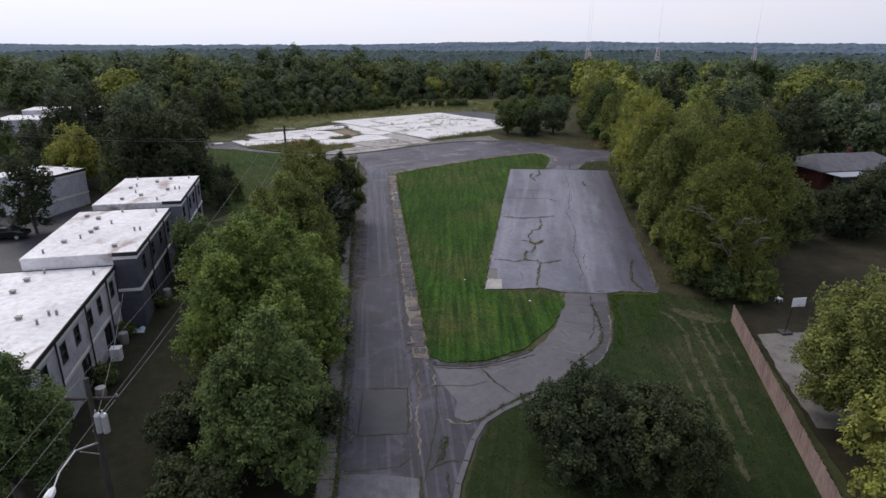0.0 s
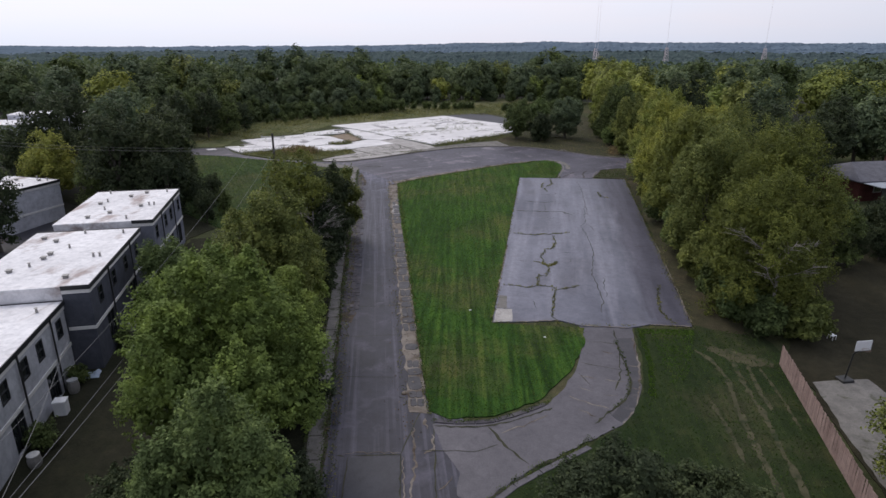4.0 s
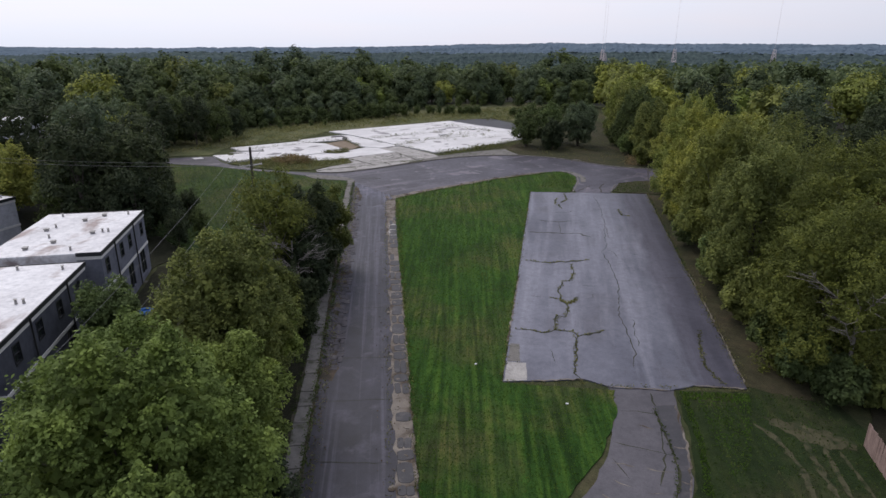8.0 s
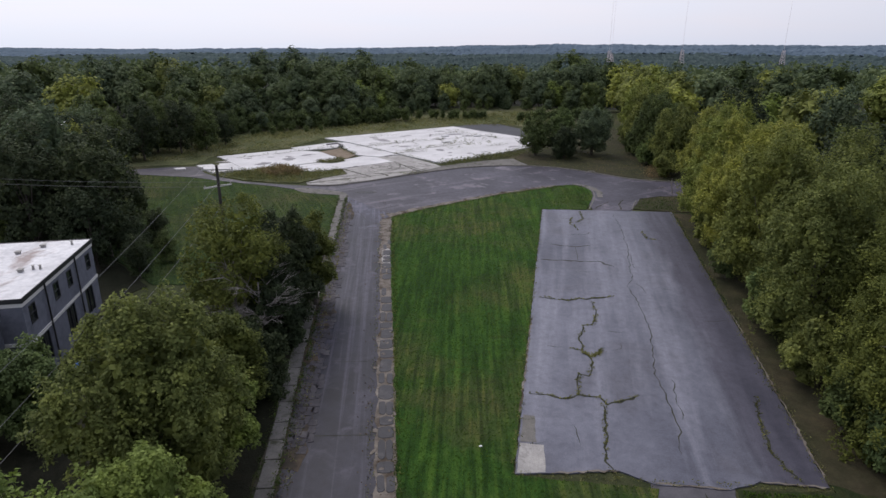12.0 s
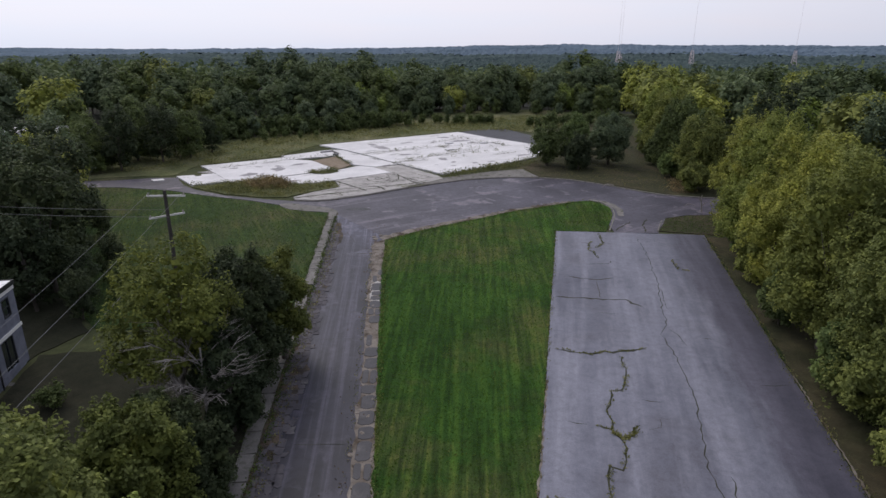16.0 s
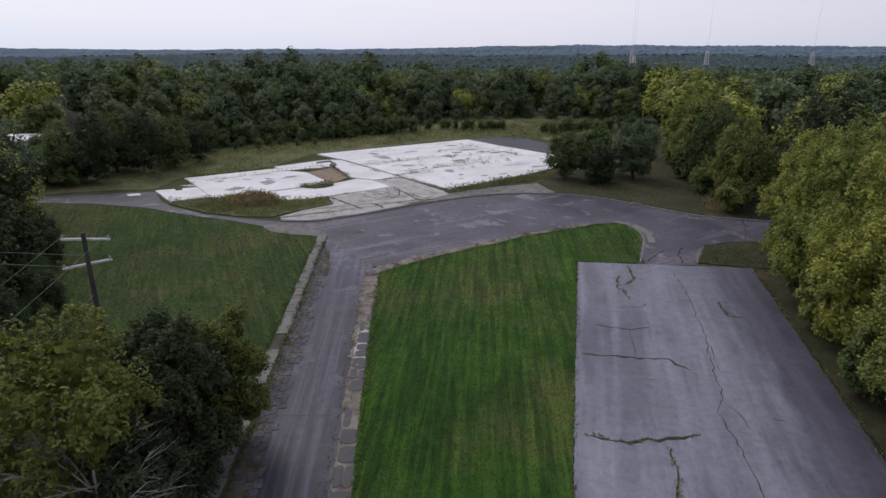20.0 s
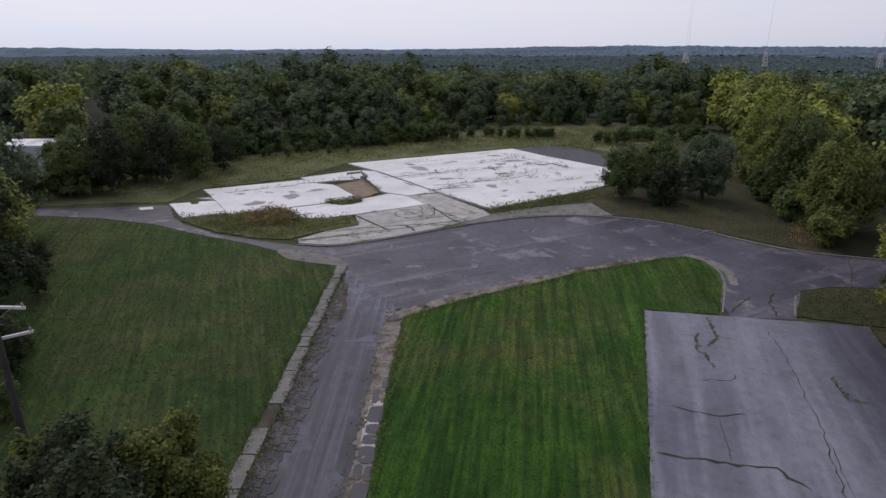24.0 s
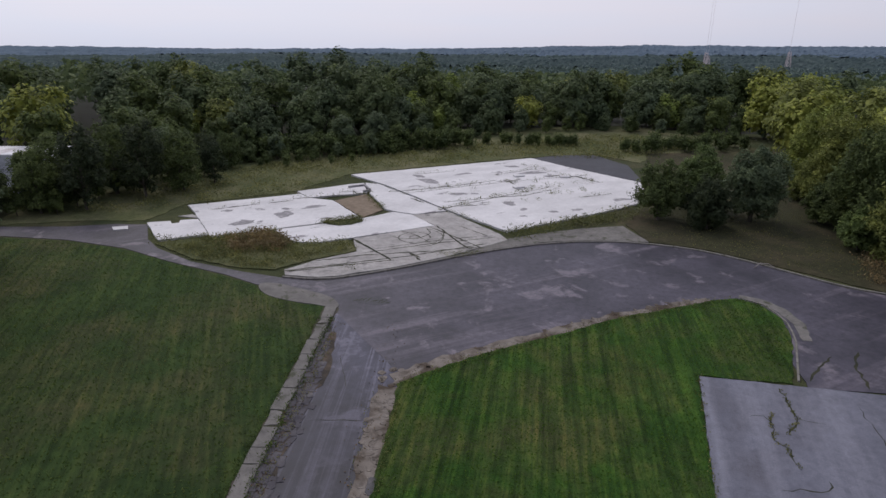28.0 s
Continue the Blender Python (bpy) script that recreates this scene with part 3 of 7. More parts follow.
# ---------------------------------------------------------------- the demolished building's slabs
slab = tagged(new("foundation_slab"), "broad weathered white concrete foundation slabs with dark joints", "foundation slab", kind="structure")


def slab_piece(name, pts, top, mat, seed, rag=0.06):
    return sheet(name, ragged(pts, 1.0, rag, seed), top, mat, 0.4, slab)


slab_piece("slab", [(-33.8, 153.6), (-20.0, 163.0), (-7.8, 171.4), (-1.1, 165.3), (8.9, 157.5), (8.9, 148.0), (5.3, 143.5), (-7.6, 131.6), (-15.5, 138.1), (-21.0, 143.4), (-27.5, 149.2)], 0.20, M["slab"], 1)
slab_piece("slab", [(-27.8, 148.8), (-21.2, 143.0), (-15.9, 138.0), (-19.2, 135.7), (-21.9, 136.4), (-23.4, 137.2), (-27.6, 143.9), (-30.0, 149.2)], 0.19, M["slab"], 2)
slab_piece("slab", [(-48.2, 133.6), (-45.5, 130.9), (-38.8, 123.4), (-33.1, 127.2), (-28.9, 130.3), (-25.2, 133.2), (-31.2, 139.5), (-34.6, 139.9), (-36.6, 141.6)], 0.20, M["slab"], 3)
slab_piece("slab", [(-37.6, 142.8), (-34.7, 140.2), (-32.0, 141.9), (-28.0, 143.8), (-30.2, 149.2), (-32.0, 147.9)], 0.18, M["slab"], 4)
slab_piece("slab", [(-33.0, 126.9), (-29.4, 123.7), (-26.6, 124.1), (-23.8, 126.1), (-16.0, 132.0), (-19.6, 135.5), (-22.0, 136.2), (-24.9, 133.0), (-28.7, 130.0)], 0.17, M["slab"], 5)
slab_piece("slab", [(-48.6, 126.2), (-46.3, 127.3), (-45.6, 126.5), (-44.9, 126.9), (-45.4, 127.8), (-43.6, 128.6), (-39.4, 124.0), (-43.5, 121.1)], 0.20, M["slab"], 6)
slab_piece("slab", [(-51.6, 124.2), (-50.1, 124.9), (-49.3, 123.9), (-50.7, 123.3)], 0.12, M["slab"], 7, 0.02)
slab_piece("forecourt", [(-19.7, 135.5), (-15.5, 137.7), (-8.3, 130.7), (-7.3, 129.0), (-12.3, 123.2), (-16.9, 119.2), (-21.2, 116.2), (-23.0, 115.4), (-26.2, 115.3), (-26.8, 116.4), (-24.9, 119.3), (-21.8, 122.4), (-23.5, 126.0), (-15.9, 132.1)], 0.13, M["concrete"], 8)
slab_piece("forecourt", [(-7.3, 129.4), (-3.8, 132.0), (0.5, 134.6), (5.0, 136.4), (7.3, 131.4), (5.6, 131.2), (1.0, 130.7), (-3.7, 129.0), (-8.0, 126.2), (-11.9, 123.2)], 0.12, M["walk"], 9)
slab_piece("forecourt", [(-45.6, 130.5), (-46.9, 129.5), (-44.4, 129.4), (-43.3, 128.9), (-42.6, 129.3)], 0.08, M["concrete"], 11)
slab_piece("dirt_bed", [(-31.0, 139.6), (-28.0, 143.6), (-23.6, 137.0), (-25.0, 133.4)], 0.12, M["dirt"], 12)


def stain(u, v, along, across, turn, seed):
    """An area where the white topping has worn off the slab, with a broken outline."""
    r = random.Random(seed)
    co, si = math.cos(radians(turn)), math.sin(radians(turn))
    pts = []
    for k in range(11):
        a = 2 * math.pi * k / 11
        x, y = math.cos(a) * along * r.uniform(0.45, 1.15), math.sin(a) * across * r.uniform(0.5, 1.15)
        pts.append((u + x * co - y * si, v + x * si + y * co))
    sheet("worn_area", ragged(pts, 0.4, 0.14, seed), 0.206, M["worn"], 0.05, slab)


for k, (u, v, a, b, rz) in enumerate([(-37.7, 128.4, 1.7, 1.2, 30), (-34.6, 132.5, 1.3, 1.6, 20), (-32.3, 136.2, 1.6, 0.7, 35), (-35.4, 134.6, 0.9, 0.5, 10), (-21.6, 152.2, 2.4, 1.1, -30), (-23.4, 154.6, 0.8, 1.4, 60),
                                      (-15.8, 145.8, 1.7, 0.8, 20), (-13.6, 146.4, 0.8, 0.5, 0), (-8.6, 142.7, 1.2, 1.1, 30), (-6.8, 160.4, 2.6, 1.0, 25), (-4.2, 158.6, 1.0, 0.7, 0), (5.6, 147.5, 1.7, 0.7, 25),
                                      (-2.8, 140.2, 0.8, 0.5, 0), (0.0, 141.6, 1.0, 0.5, 30), (-10.4, 164.2, 1.3, 0.8, 0), (-18.4, 149.4, 1.1, 0.4, 40), (-6.4, 137.6, 0.7, 0.4, 10), (-42.0, 132.4, 0.8, 0.5, 30)]):
    stain(u, v, a, b, rz, 700 + k)
slab_piece("round_bed", [(-29.1, 130.7), (-28.0, 129.9), (-26.6, 129.7), (-25.3, 130.3), (-24.4, 131.7), (-24.8, 132.7), (-27.0, 131.9)], 0.212, M["field"], 15, 0.04)
for u, v, rz in ((-8.7, 157.6, 30), (-8.1, 150.8, 40), (-1.9, 158.4, 10)):
    b = part("concrete_block", boxes((-0.8, 0.8, -0.45, 0.45, 0.2, 0.42), bevel=0.03), M["slab"], slab)
    b.matrix_basis = Matrix.Translation(P(u, v, 0)) @ Matrix.Rotation(radians(rz), 4, "Z")
for a, b in (((-31.4, 146.0), (-29.6, 147.5)), ((-29.6, 147.5), (-27.8, 144.7)), ((-27.8, 144.7), (-28.6, 144.1))):
    (x0, y0), (x1, y1) = a, b
    ln = math.hypot(x1 - x0, y1 - y0)
    k = part("sill_stub", boxes((0, ln, -0.11, 0.11, 0.15, 0.46), bevel=0.02), M["worn"], slab)
    k.matrix_basis = Matrix.Translation(P(x0, y0, 0)) @ Matrix.Rotation(math.atan2(y1 - y0, x1 - x0), 4, "Z")
back_lot = sheet("back_lot", ragged([(-7.6, 171.9), (-3.4, 175.2), (2.7, 177.0), (7.9, 169.5), (9.4, 158.0), (-1.0, 165.9)], 1.0, 0.1, 13), 0.07, M["patch"])
tagged(back_lot, "dark old asphalt strip behind the slabs", "paving", kind="structure")
weed_bed = sheet("weed_bed", ragged([(-43.3, 120.4), (-37.0, 117.3), (-31.5, 116.1), (-27.8, 116.4), (-25.3, 119.6), (-22.0, 122.6), (-24.0, 125.6), (-26.5, 123.8), (-29.5, 123.4), (-33.2, 126.8), (-38.0, 123.2), (-42.6, 121.2)], 0.6, 0.1, 14), 0.10, M["meadow"])
tagged(weed_bed, "overgrown planting bed of brown and green weeds", "planting bed", kind="structure")

# ---------------------------------------------------------------- leaves and trees
def leaf_mesh(name, pos, size, nrm, mat, seed, slim=0.6, shake=0.6):
    """Pointed leaf quads at pos (n,3), facing roughly nrm."""
    rng = np.random.default_rng(seed)
    n = len(pos)
    nrm = nrm / (np.linalg.norm(nrm, axis=1)[:, None] + 1e-9) + rng.normal(0, shake, (n, 3))
    nrm /= np.linalg.norm(nrm, axis=1)[:, None] + 1e-9
    t = rng.normal(0, 1, (n, 3))
    t -= (t * nrm).sum(1)[:, None] * nrm
    t /= np.linalg.norm(t, axis=1)[:, None] + 1e-9
    b = np.cross(nrm, t)
    s = (size * rng.uniform(0.7, 1.3, n))[:, None]
    co = np.stack([pos - t * s * 0.5, pos + b * s * slim * 0.5 - t * s * 0.05, pos + t * s * 0.5 - nrm * s * 0.12, pos - b * s * slim * 0.5 - t * s * 0.05], 1).reshape(-1, 3)
    me = bpy.data.meshes.new(name)
    me.vertices.add(4 * n)
    me.vertices.foreach_set("co", co.astype(np.float32).ravel())
    me.loops.add(4 * n)
    me.loops.foreach_set("vertex_index", np.arange(4 * n, dtype=np.int32))
    me.polygons.add(n)
    me.polygons.foreach_set("loop_start", np.arange(0, 4 * n, 4, dtype=np.int32))
    me.materials.append(mat)
    me.update(calc_edges=True)
    me.validate()
    return me


def tree_meshes(h, r, leaves, leaf, mat, seed, bare=0.3, lobes=12, trunk_r=0.22, bark="bark", flat=1.0, lean=0.0, puff=0.0, shoots=0.35, calm=0.25, spire=0.5):
    """Trunk with limbs to each lobe, and a crown of rounded lobes, each a heap of small leafy puffs with dark gaps between them."""
    rng = np.random.default_rng(seed)
    cz, rz = h * (1 + bare) / 2, h * (1 - bare) / 2 * flat
    pr = puff or max(0.42, 0.14 * (0.7 * r + 0.3 * min(rz, 1.3 * r)))
    r, rz = r - 0.55 * pr, rz - 0.55 * pr
    dims = np.array([r, r, rz])
    size = 0.7 * r + 0.3 * min(rz, 1.3 * r)
    cent, lr, k = [], [], 0
    while len(cent) < lobes and k < 4000:
        k += 1
        d = rng.normal(0, 1, 3)
        d /= np.linalg.norm(d)
        if d[2] < -0.85:
            continue
        s = rng.uniform(0.85, 1.25) * 1.22 / math.sqrt(lobes)
        q = d * (rng.uniform(0.86, 1.04) - s) * dims
        if all(np.linalg.norm((q - c) / dims) > 2.05 / math.sqrt(lobes) - 0.00012 * k for c in cent):
            cent.append(q)
            lr.append(s * size)
    cent, lr = np.array(cent), np.array(lr)
    centre, axis, rad = [], [], []
    for i, (c, s) in enumerate(zip(cent, lr)):
        n = max(6, int(6.0 * (s / pr) ** 2))
        d = rng.normal(0, 1, (n, 3)) + 0.45 * c / (np.linalg.norm(c) + 1e-9) + np.array([0, 0, 0.3])
        d /= np.linalg.norm(d, axis=1)[:, None]
        off = d * s * rng.uniform(0.78, 1.12, (n, 1))
        top = np.maximum(d[:, 2], 0)
        off[:, :2] *= (1 - 0.55 * spire * top)[:, None]
        off[:, 2] *= 1.0 + 0.9 * spire * (d[:, 2] > 0)
        p = c + off
        away = np.linalg.norm(p[:, None, :] - cent[None], axis=2) / lr
        away[:, i] = 9
        keep = (away.min(axis=1) > 0.82) & (d[:, 2] > rng.uniform(-0.9, 0.0, n))
        ax = d * 0.55 + np.array([0, 0, 0.8]) + rng.normal(0, 0.22, (n, 3))
        centre.append(p[keep])
        axis.append(ax[keep] / np.linalg.norm(ax[keep], axis=1)[:, None])
        rad.append(pr * rng.uniform(0.6, 1.25, keep.sum()))
    centre, axis, rad = np.concatenate(centre), np.concatenate(axis), np.concatenate(rad)
    n = int(leaves * 0.88)
    w = rad ** 2
    pick = rng.choice(len(centre), n, p=w / w.sum())
    e = rng.normal(0, 1, (n, 3)) + 0.55 * axis[pick]
    e /= np.linalg.norm(e, axis=1)[:, None]
    up = (e * axis[pick]).sum(1)
    tall = np.where(rng.random(len(centre)) < shoots, rng.uniform(1.3, 2.1, len(centre)), rng.uniform(0.7, 1.0, len(centre)))[pick]
    f = rng.uniform(0.45, 1.05, n)
    flatp = e - up[:, None] * axis[pick]
    slim = np.where(up > 0, 1 - 0.5 * np.clip(up, 0, 1) * (tall > 1.1), 1.0)
    pos = centre[pick] + (rad[pick] * f)[:, None] * (flatp * slim[:, None] + (up * np.where(up > 0, tall, 0.55))[:, None] * axis[pick])
    out = pos / dims
    out /= np.linalg.norm(out, axis=1)[:, None] + 1e-9
    nrm = e * (0.65 - 0.5 * calm) + out * 1.2 * calm + np.array([0, 0, 0.7])
    # larger leaves deep in each lobe close it
    m = int(leaves * 0.12)
    pk = rng.choice(len(cent), m, p=lr ** 2 / (lr ** 2).sum())
    e2 = rng.normal(0, 1, (m, 3))
    e2 /= np.linalg.norm(e2, axis=1)[:, None]
    pos = np.concatenate([pos, cent[pk] + e2 * (lr[pk] * rng.uniform(0.55, 0.8, m))[:, None], rng.uniform(-0.4, 0.4, (m // 4, 3)) * dims])
    nrm = np.concatenate([nrm, e2, rng.normal(0, 1, (m // 4, 3))])
    big = leaf * 2.4
    sizes = np.concatenate([np.full(n, leaf), np.full(m + m // 4, big)])
    pos = pos + np.array([0, 0, cz])
    grow = h / np.percentile(pos[:, 2], 99.6)
    pos[:, 2] = np.maximum(pos[:, 2] * grow, 0.12)
    crown = leaf_mesh("crown", pos, sizes, nrm, mat, seed + 1, shake=0.66 - 0.5 * calm)
    bm = bmesh.new()
    knots = [Vector((lean * s * s + 0.12 * math.sin(5 * s + seed), 0.12 * math.cos(4 * s + seed) - 0.12 * math.cos(seed), h * 0.72 * s)) for s in (0, 0.25, 0.5, 0.75, 1.0)]
    tube(bm, knots, [trunk_r * 1.25, trunk_r, trunk_r * 0.8, trunk_r * 0.55, trunk_r * 0.25], 8)
    for c in cent:
        end = Vector(c) * 0.9 + Vector((0, 0, cz * grow))
        s = min(0.92, max(0.2, (end.z / h) * 0.75 - 0.12))
        a = Vector((lean * s * s, 0, h * 0.72 * s))
        m1 = a.lerp(end, 0.5) + Vector((0, 0, 0.06 * h * (0.3 if end.z > a.z else -0.2)))
        tube(bm, [a, m1, end], [trunk_r * 0.42, trunk_r * 0.25, trunk_r * 0.08], 5)
    me = bpy.data.meshes.new("trunk")
    bmesh.ops.recalc_face_normals(bm, faces=bm.faces)
    bm.to_mesh(me)
    bm.free()
    me.materials.append(M[bark])
    return me, crown


def plant(name, meshes, u, v, label, category="tree", group="", rz=0.0, scale=1.0, sink=0.05):
    p = Vector((u, v, height(u, v)))
    t = thing(name, (p.x, p.y, p.z - sink), rz, label, category, group)
    t.scale = (scale, scale, scale)
    for nm, me in zip(("trunk", "crown"), meshes):
        o = new(nm, me)
        o.parent = t
    return t


def solo(u, v, h, r, leaves, leaf, mat, seed, label, name="tree", category="tree", group="", **kw):
    return plant(name, tree_meshes(h, r, leaves, leaf, M[mat], seed, **kw), u, v, label, category, group, rz=seed * 37 % 360)


NEAR = "trees between the lane and the town houses"
solo(-9.8, 30.2, 10.0, 3.9, 38000, 0.17, "leaf_f", 11, "tall mid green leafy tree beside the lane", group=NEAR, bare=-0.2, lobes=12, puff=0.44, shoots=0.9, spire=0.85)
solo(-12.8, 38.3, 12.3, 6.3, 66000, 0.19, "leaf_a", 12, "broad fresh green leafy tree beside the lane", group=NEAR, bare=0.0, lobes=15, puff=0.46, shoots=0.9, spire=0.85)
solo(-14.6, 31.5, 4.6, 2.4, 12400, 0.20, "leaf_e", 13, "low dark green tree in the narrow yard", group=NEAR, bare=-0.05)
solo(-14.4, 50.8, 12.0, 4.3, 40000, 0.18, "leaf_g", 14, "olive green leafy tree beside the lane", group=NEAR, bare=0.0, lobes=14, puff=0.46, shoots=0.6, spire=0.6)
solo(-11.4, 45.0, 8.8, 3.0, 20000, 0.17, "leaf_a", 15, "smaller green tree beside the lane", group=NEAR, bare=-0.05)
solo(-15.0, 58.8, 7.0, 3.0, 22000, 0.19, "leaf_i", 16, "low olive green tree beside the lane", group=NEAR, bare=-0.05)
solo(-17.0, 66.8, 11.6, 3.6, 10500, 0.20, "leaf_i", 17, "thin olive tree with bare grey lower limbs", group=NEAR, bare=0.08, lobes=13, bark="deadwood", trunk_r=0.16, puff=0.42, shoots=0.6, spire=0.3)
solo(-14.6, 71.5, 9.4, 2.5, 16000, 0.19, "leaf_e", 18, "slim dark green tree beside the lane", group=NEAR, bare=-0.15)
solo(-16.6, 73.4, 8.6, 2.6, 18000, 0.19, "leaf_e", 26, "dark green tree beside the lane", group=NEAR, bare=-0.2)
solo(-14.3, 67.0, 6.8, 2.4, 15000, 0.19, "leaf_e", 27, "low dark green tree beside the lane", group=NEAR, bare=-0.25)
solo(-18.9, 74.4, 7.4, 2.1, 11000, 0.19, "leaf_i", 28, "slim olive tree below the pole", group=NEAR, bare=-0.1)
solo(-13.0, 54.4, 6.4, 2.3, 10850, 0.20, "leaf_a", 29, "low green tree beside the lane", group=NEAR, bare=-0.05)
solo(-13.6, 61.4, 5.4, 2.1, 13000, 0.19, "leaf_e", 30, "low dark green tree beside the lane", group=NEAR, bare=-0.25)
solo(-16.0, 62.5, 5.6, 2.2, 13000, 0.19, "leaf_e", 19, "low dark green tree beside the lane", group=NEAR, bare=-0.25)
solo(7.8, 32.4, 5.6, 4.3, 30000, 0.18, "leaf_e", 21, "broad dark green bush on the corner lawn", name="bush", category="bush", bare=-0.1, lobes=26, trunk_r=0.1)
solo(11.8, 31.2, 5.3, 3.7, 24000, 0.18, "leaf_e", 22, "rounded dark green bush on the corner lawn", name="bush", category="bush", bare=-0.1, lobes=24, trunk_r=0.1)
solo(45.6, 73.4, 7.2, 4.4, 16000, 0.24, "leaf_e", 81, "broad dark tree in front of the brick house", bare=-0.15, lobes=14)
# Two bushes added to darken the lawn where it lies in shade.
solo(49.0, 80.6, 3.2, 2.6, 7000, 0.22, "leaf_e", 82, "low dark bush added to darken the brick house's lawn", name="bush", category="bush", bare=-0.15, lobes=9, trunk_r=0.06)
solo(46.2, 83.4, 2.6, 2.2, 6000, 0.22, "leaf_e", 83, "low dark bush added to darken the brick house's lawn", name="bush", category="bush", bare=-0.15, lobes=9, trunk_r=0.06)
solo(24.9, 36.0, 9.8, 4.3, 34000, 0.19, "leaf_g", 23, "olive green tree behind the board fence", bare=-0.1, lobes=18)
solo(22.8, 27.5, 9.0, 4.2, 21700, 0.23, "leaf_b", 24, "lower yellowish tree behind the board fence", bare=0.04)
solo(-12.6, 26.5, 3.8, 2.6, 8000, 0.20, "leaf_e", 61, "low dark growth under the near trees", name="bush", category="bush", group=NEAR, bare=-0.1)
solo(-13.8, 34.0, 4.1, 2.6, 8000, 0.20, "leaf_e", 62, "low dark growth under the near trees", name="bush", category="bush", group=NEAR, bare=-0.1)
solo(-8.6, 34.0, 3.4, 2.2, 7000, 0.20, "leaf_e", 63, "low dark growth under the near trees", name="bush", category="bush", group=NEAR, bare=-0.1)
solo(-10.0, 42.5, 4.1, 2.3, 7000, 0.20, "leaf_e", 64, "low dark growth under the near trees", name="bush", category="bush", group=NEAR, bare=-0.1)
solo(-22.0, 27.4, 8.6, 3.5, 30000, 0.165, "leaf_f", 25, "mid green tree at the end of the town houses", bare=0.1)
EAST = "tree row along the parking pad"
for u, v, h, r, lv, lf, mt, sd, words in (
        (24.3, 58.6, 12.2, 5.4, 48000, 0.16, "leaf_i", 31, "large dark olive tree with pale bare limbs"), (28.3, 64.5, 15.0, 5.8, 44000, 0.17, "leaf_i", 32, "tall olive green tree in the row"),
        (28.5, 75.5, 15.4, 6.0, 34000, 0.2, "leaf_g", 33, "tall olive green tree in the row"), (23.7, 70.0, 13.6, 4.5, 32000, 0.19, "leaf_g", 34, "olive green tree in the row"),
        (24.4, 79.8, 14.4, 4.5, 32000, 0.2, "leaf_g", 35, "olive green tree in the row"), (25.6, 89.0, 14.2, 4.6, 30000, 0.2, "leaf_b", 36, "yellowish green tree in the row"),
        (27.0, 98.0, 14.8, 4.7, 28000, 0.21, "leaf_h", 37, "yellowish green tree in the row"), (28.8, 105.4, 13.2, 4.5, 26000, 0.22, "leaf_b", 38, "yellowish green tree in the row"),
        (33.0, 112.5, 12.2, 4.5, 22000, 0.24, "leaf_h", 39, "yellowish green tree in the row"), (31.0, 129.5, 10.5, 4.6, 18000, 0.27, "leaf_g", 45, "olive green tree behind the court"),
        (30.6, 138.0, 11.6, 5.0, 17000, 0.28, "leaf_c", 46, "dark green tree behind the court"), (31.0, 148.0, 12.0, 5.0, 16000, 0.29, "leaf_g", 47, "olive green tree behind the court"),
        (32.0, 158.0, 12.0, 5.0, 14000, 0.31, "leaf_h", 48, "yellowish green tree behind the court")):
    solo(u, v, h, r, lv, lf, mt, sd, words, group=EAST, bare=-0.2, lobes=14, puff=0.5, shoots=0.75, spire=0.7)
SKIRT = "low growth under the tree row"
for i, (u, v, h, r) in enumerate(((23.6, 54.4, 3.4, 1.7), (26.4, 53.8, 3.8, 1.9), (22.4, 56.8, 4.4, 1.9), (21.6, 60.5, 4.2, 1.8), (22.0, 65.8, 4.8, 1.9), (22.6, 73.8, 5.0, 2.0), (23.2, 83.6, 5.0, 2.0), (24.6, 92.5, 5.4, 2.2), (26.6, 100.8, 5.0, 2.2), (28.9, 109.3, 4.6, 2.1), (28.6, 124.6, 4.2, 2.3), (27.8, 133.5, 4.5, 2.3), (27.6, 142.5, 4.5, 2.4), (28.6, 152.5, 5.0, 2.6))):
    solo(u, v, h, r, 5500, 0.27, ("leaf_c", "leaf_g", "leaf_f")[i % 3], 600 + i, "low dense leafy growth under the trees", name="bush", category="bush", group=SKIRT, bare=-0.1, lobes=10, trunk_r=0.07)
GROUPB = "small trees beside the foundation slab"
solo(9.2, 139.8, 7.2, 3.4, 9000, 0.23, "leaf_c", 41, "small airy green tree beside the foundation slab", group=GROUPB, bare=-0.05, lobes=14, puff=0.5, shoots=0.6)
solo(14.0, 137.6, 5.8, 2.8, 12000, 0.21, "leaf_e", 42, "low dark evergreen beside the foundation slab", group=GROUPB, bare=-0.2, lobes=13, puff=0.5, shoots=0.7)
solo(14.6, 145.5, 8.0, 3.4, 7750, 0.27, "leaf_f", 43, "small mid green tree beside the foundation slab", group=GROUPB, bare=-0.1)
solo(19.6, 141.2, 8.6, 3.8, 16000, 0.22, "leaf_d", 44, "small grey-green tree beside the foundation slab", group=GROUPB, bare=-0.05, lobes=16, puff=0.5)


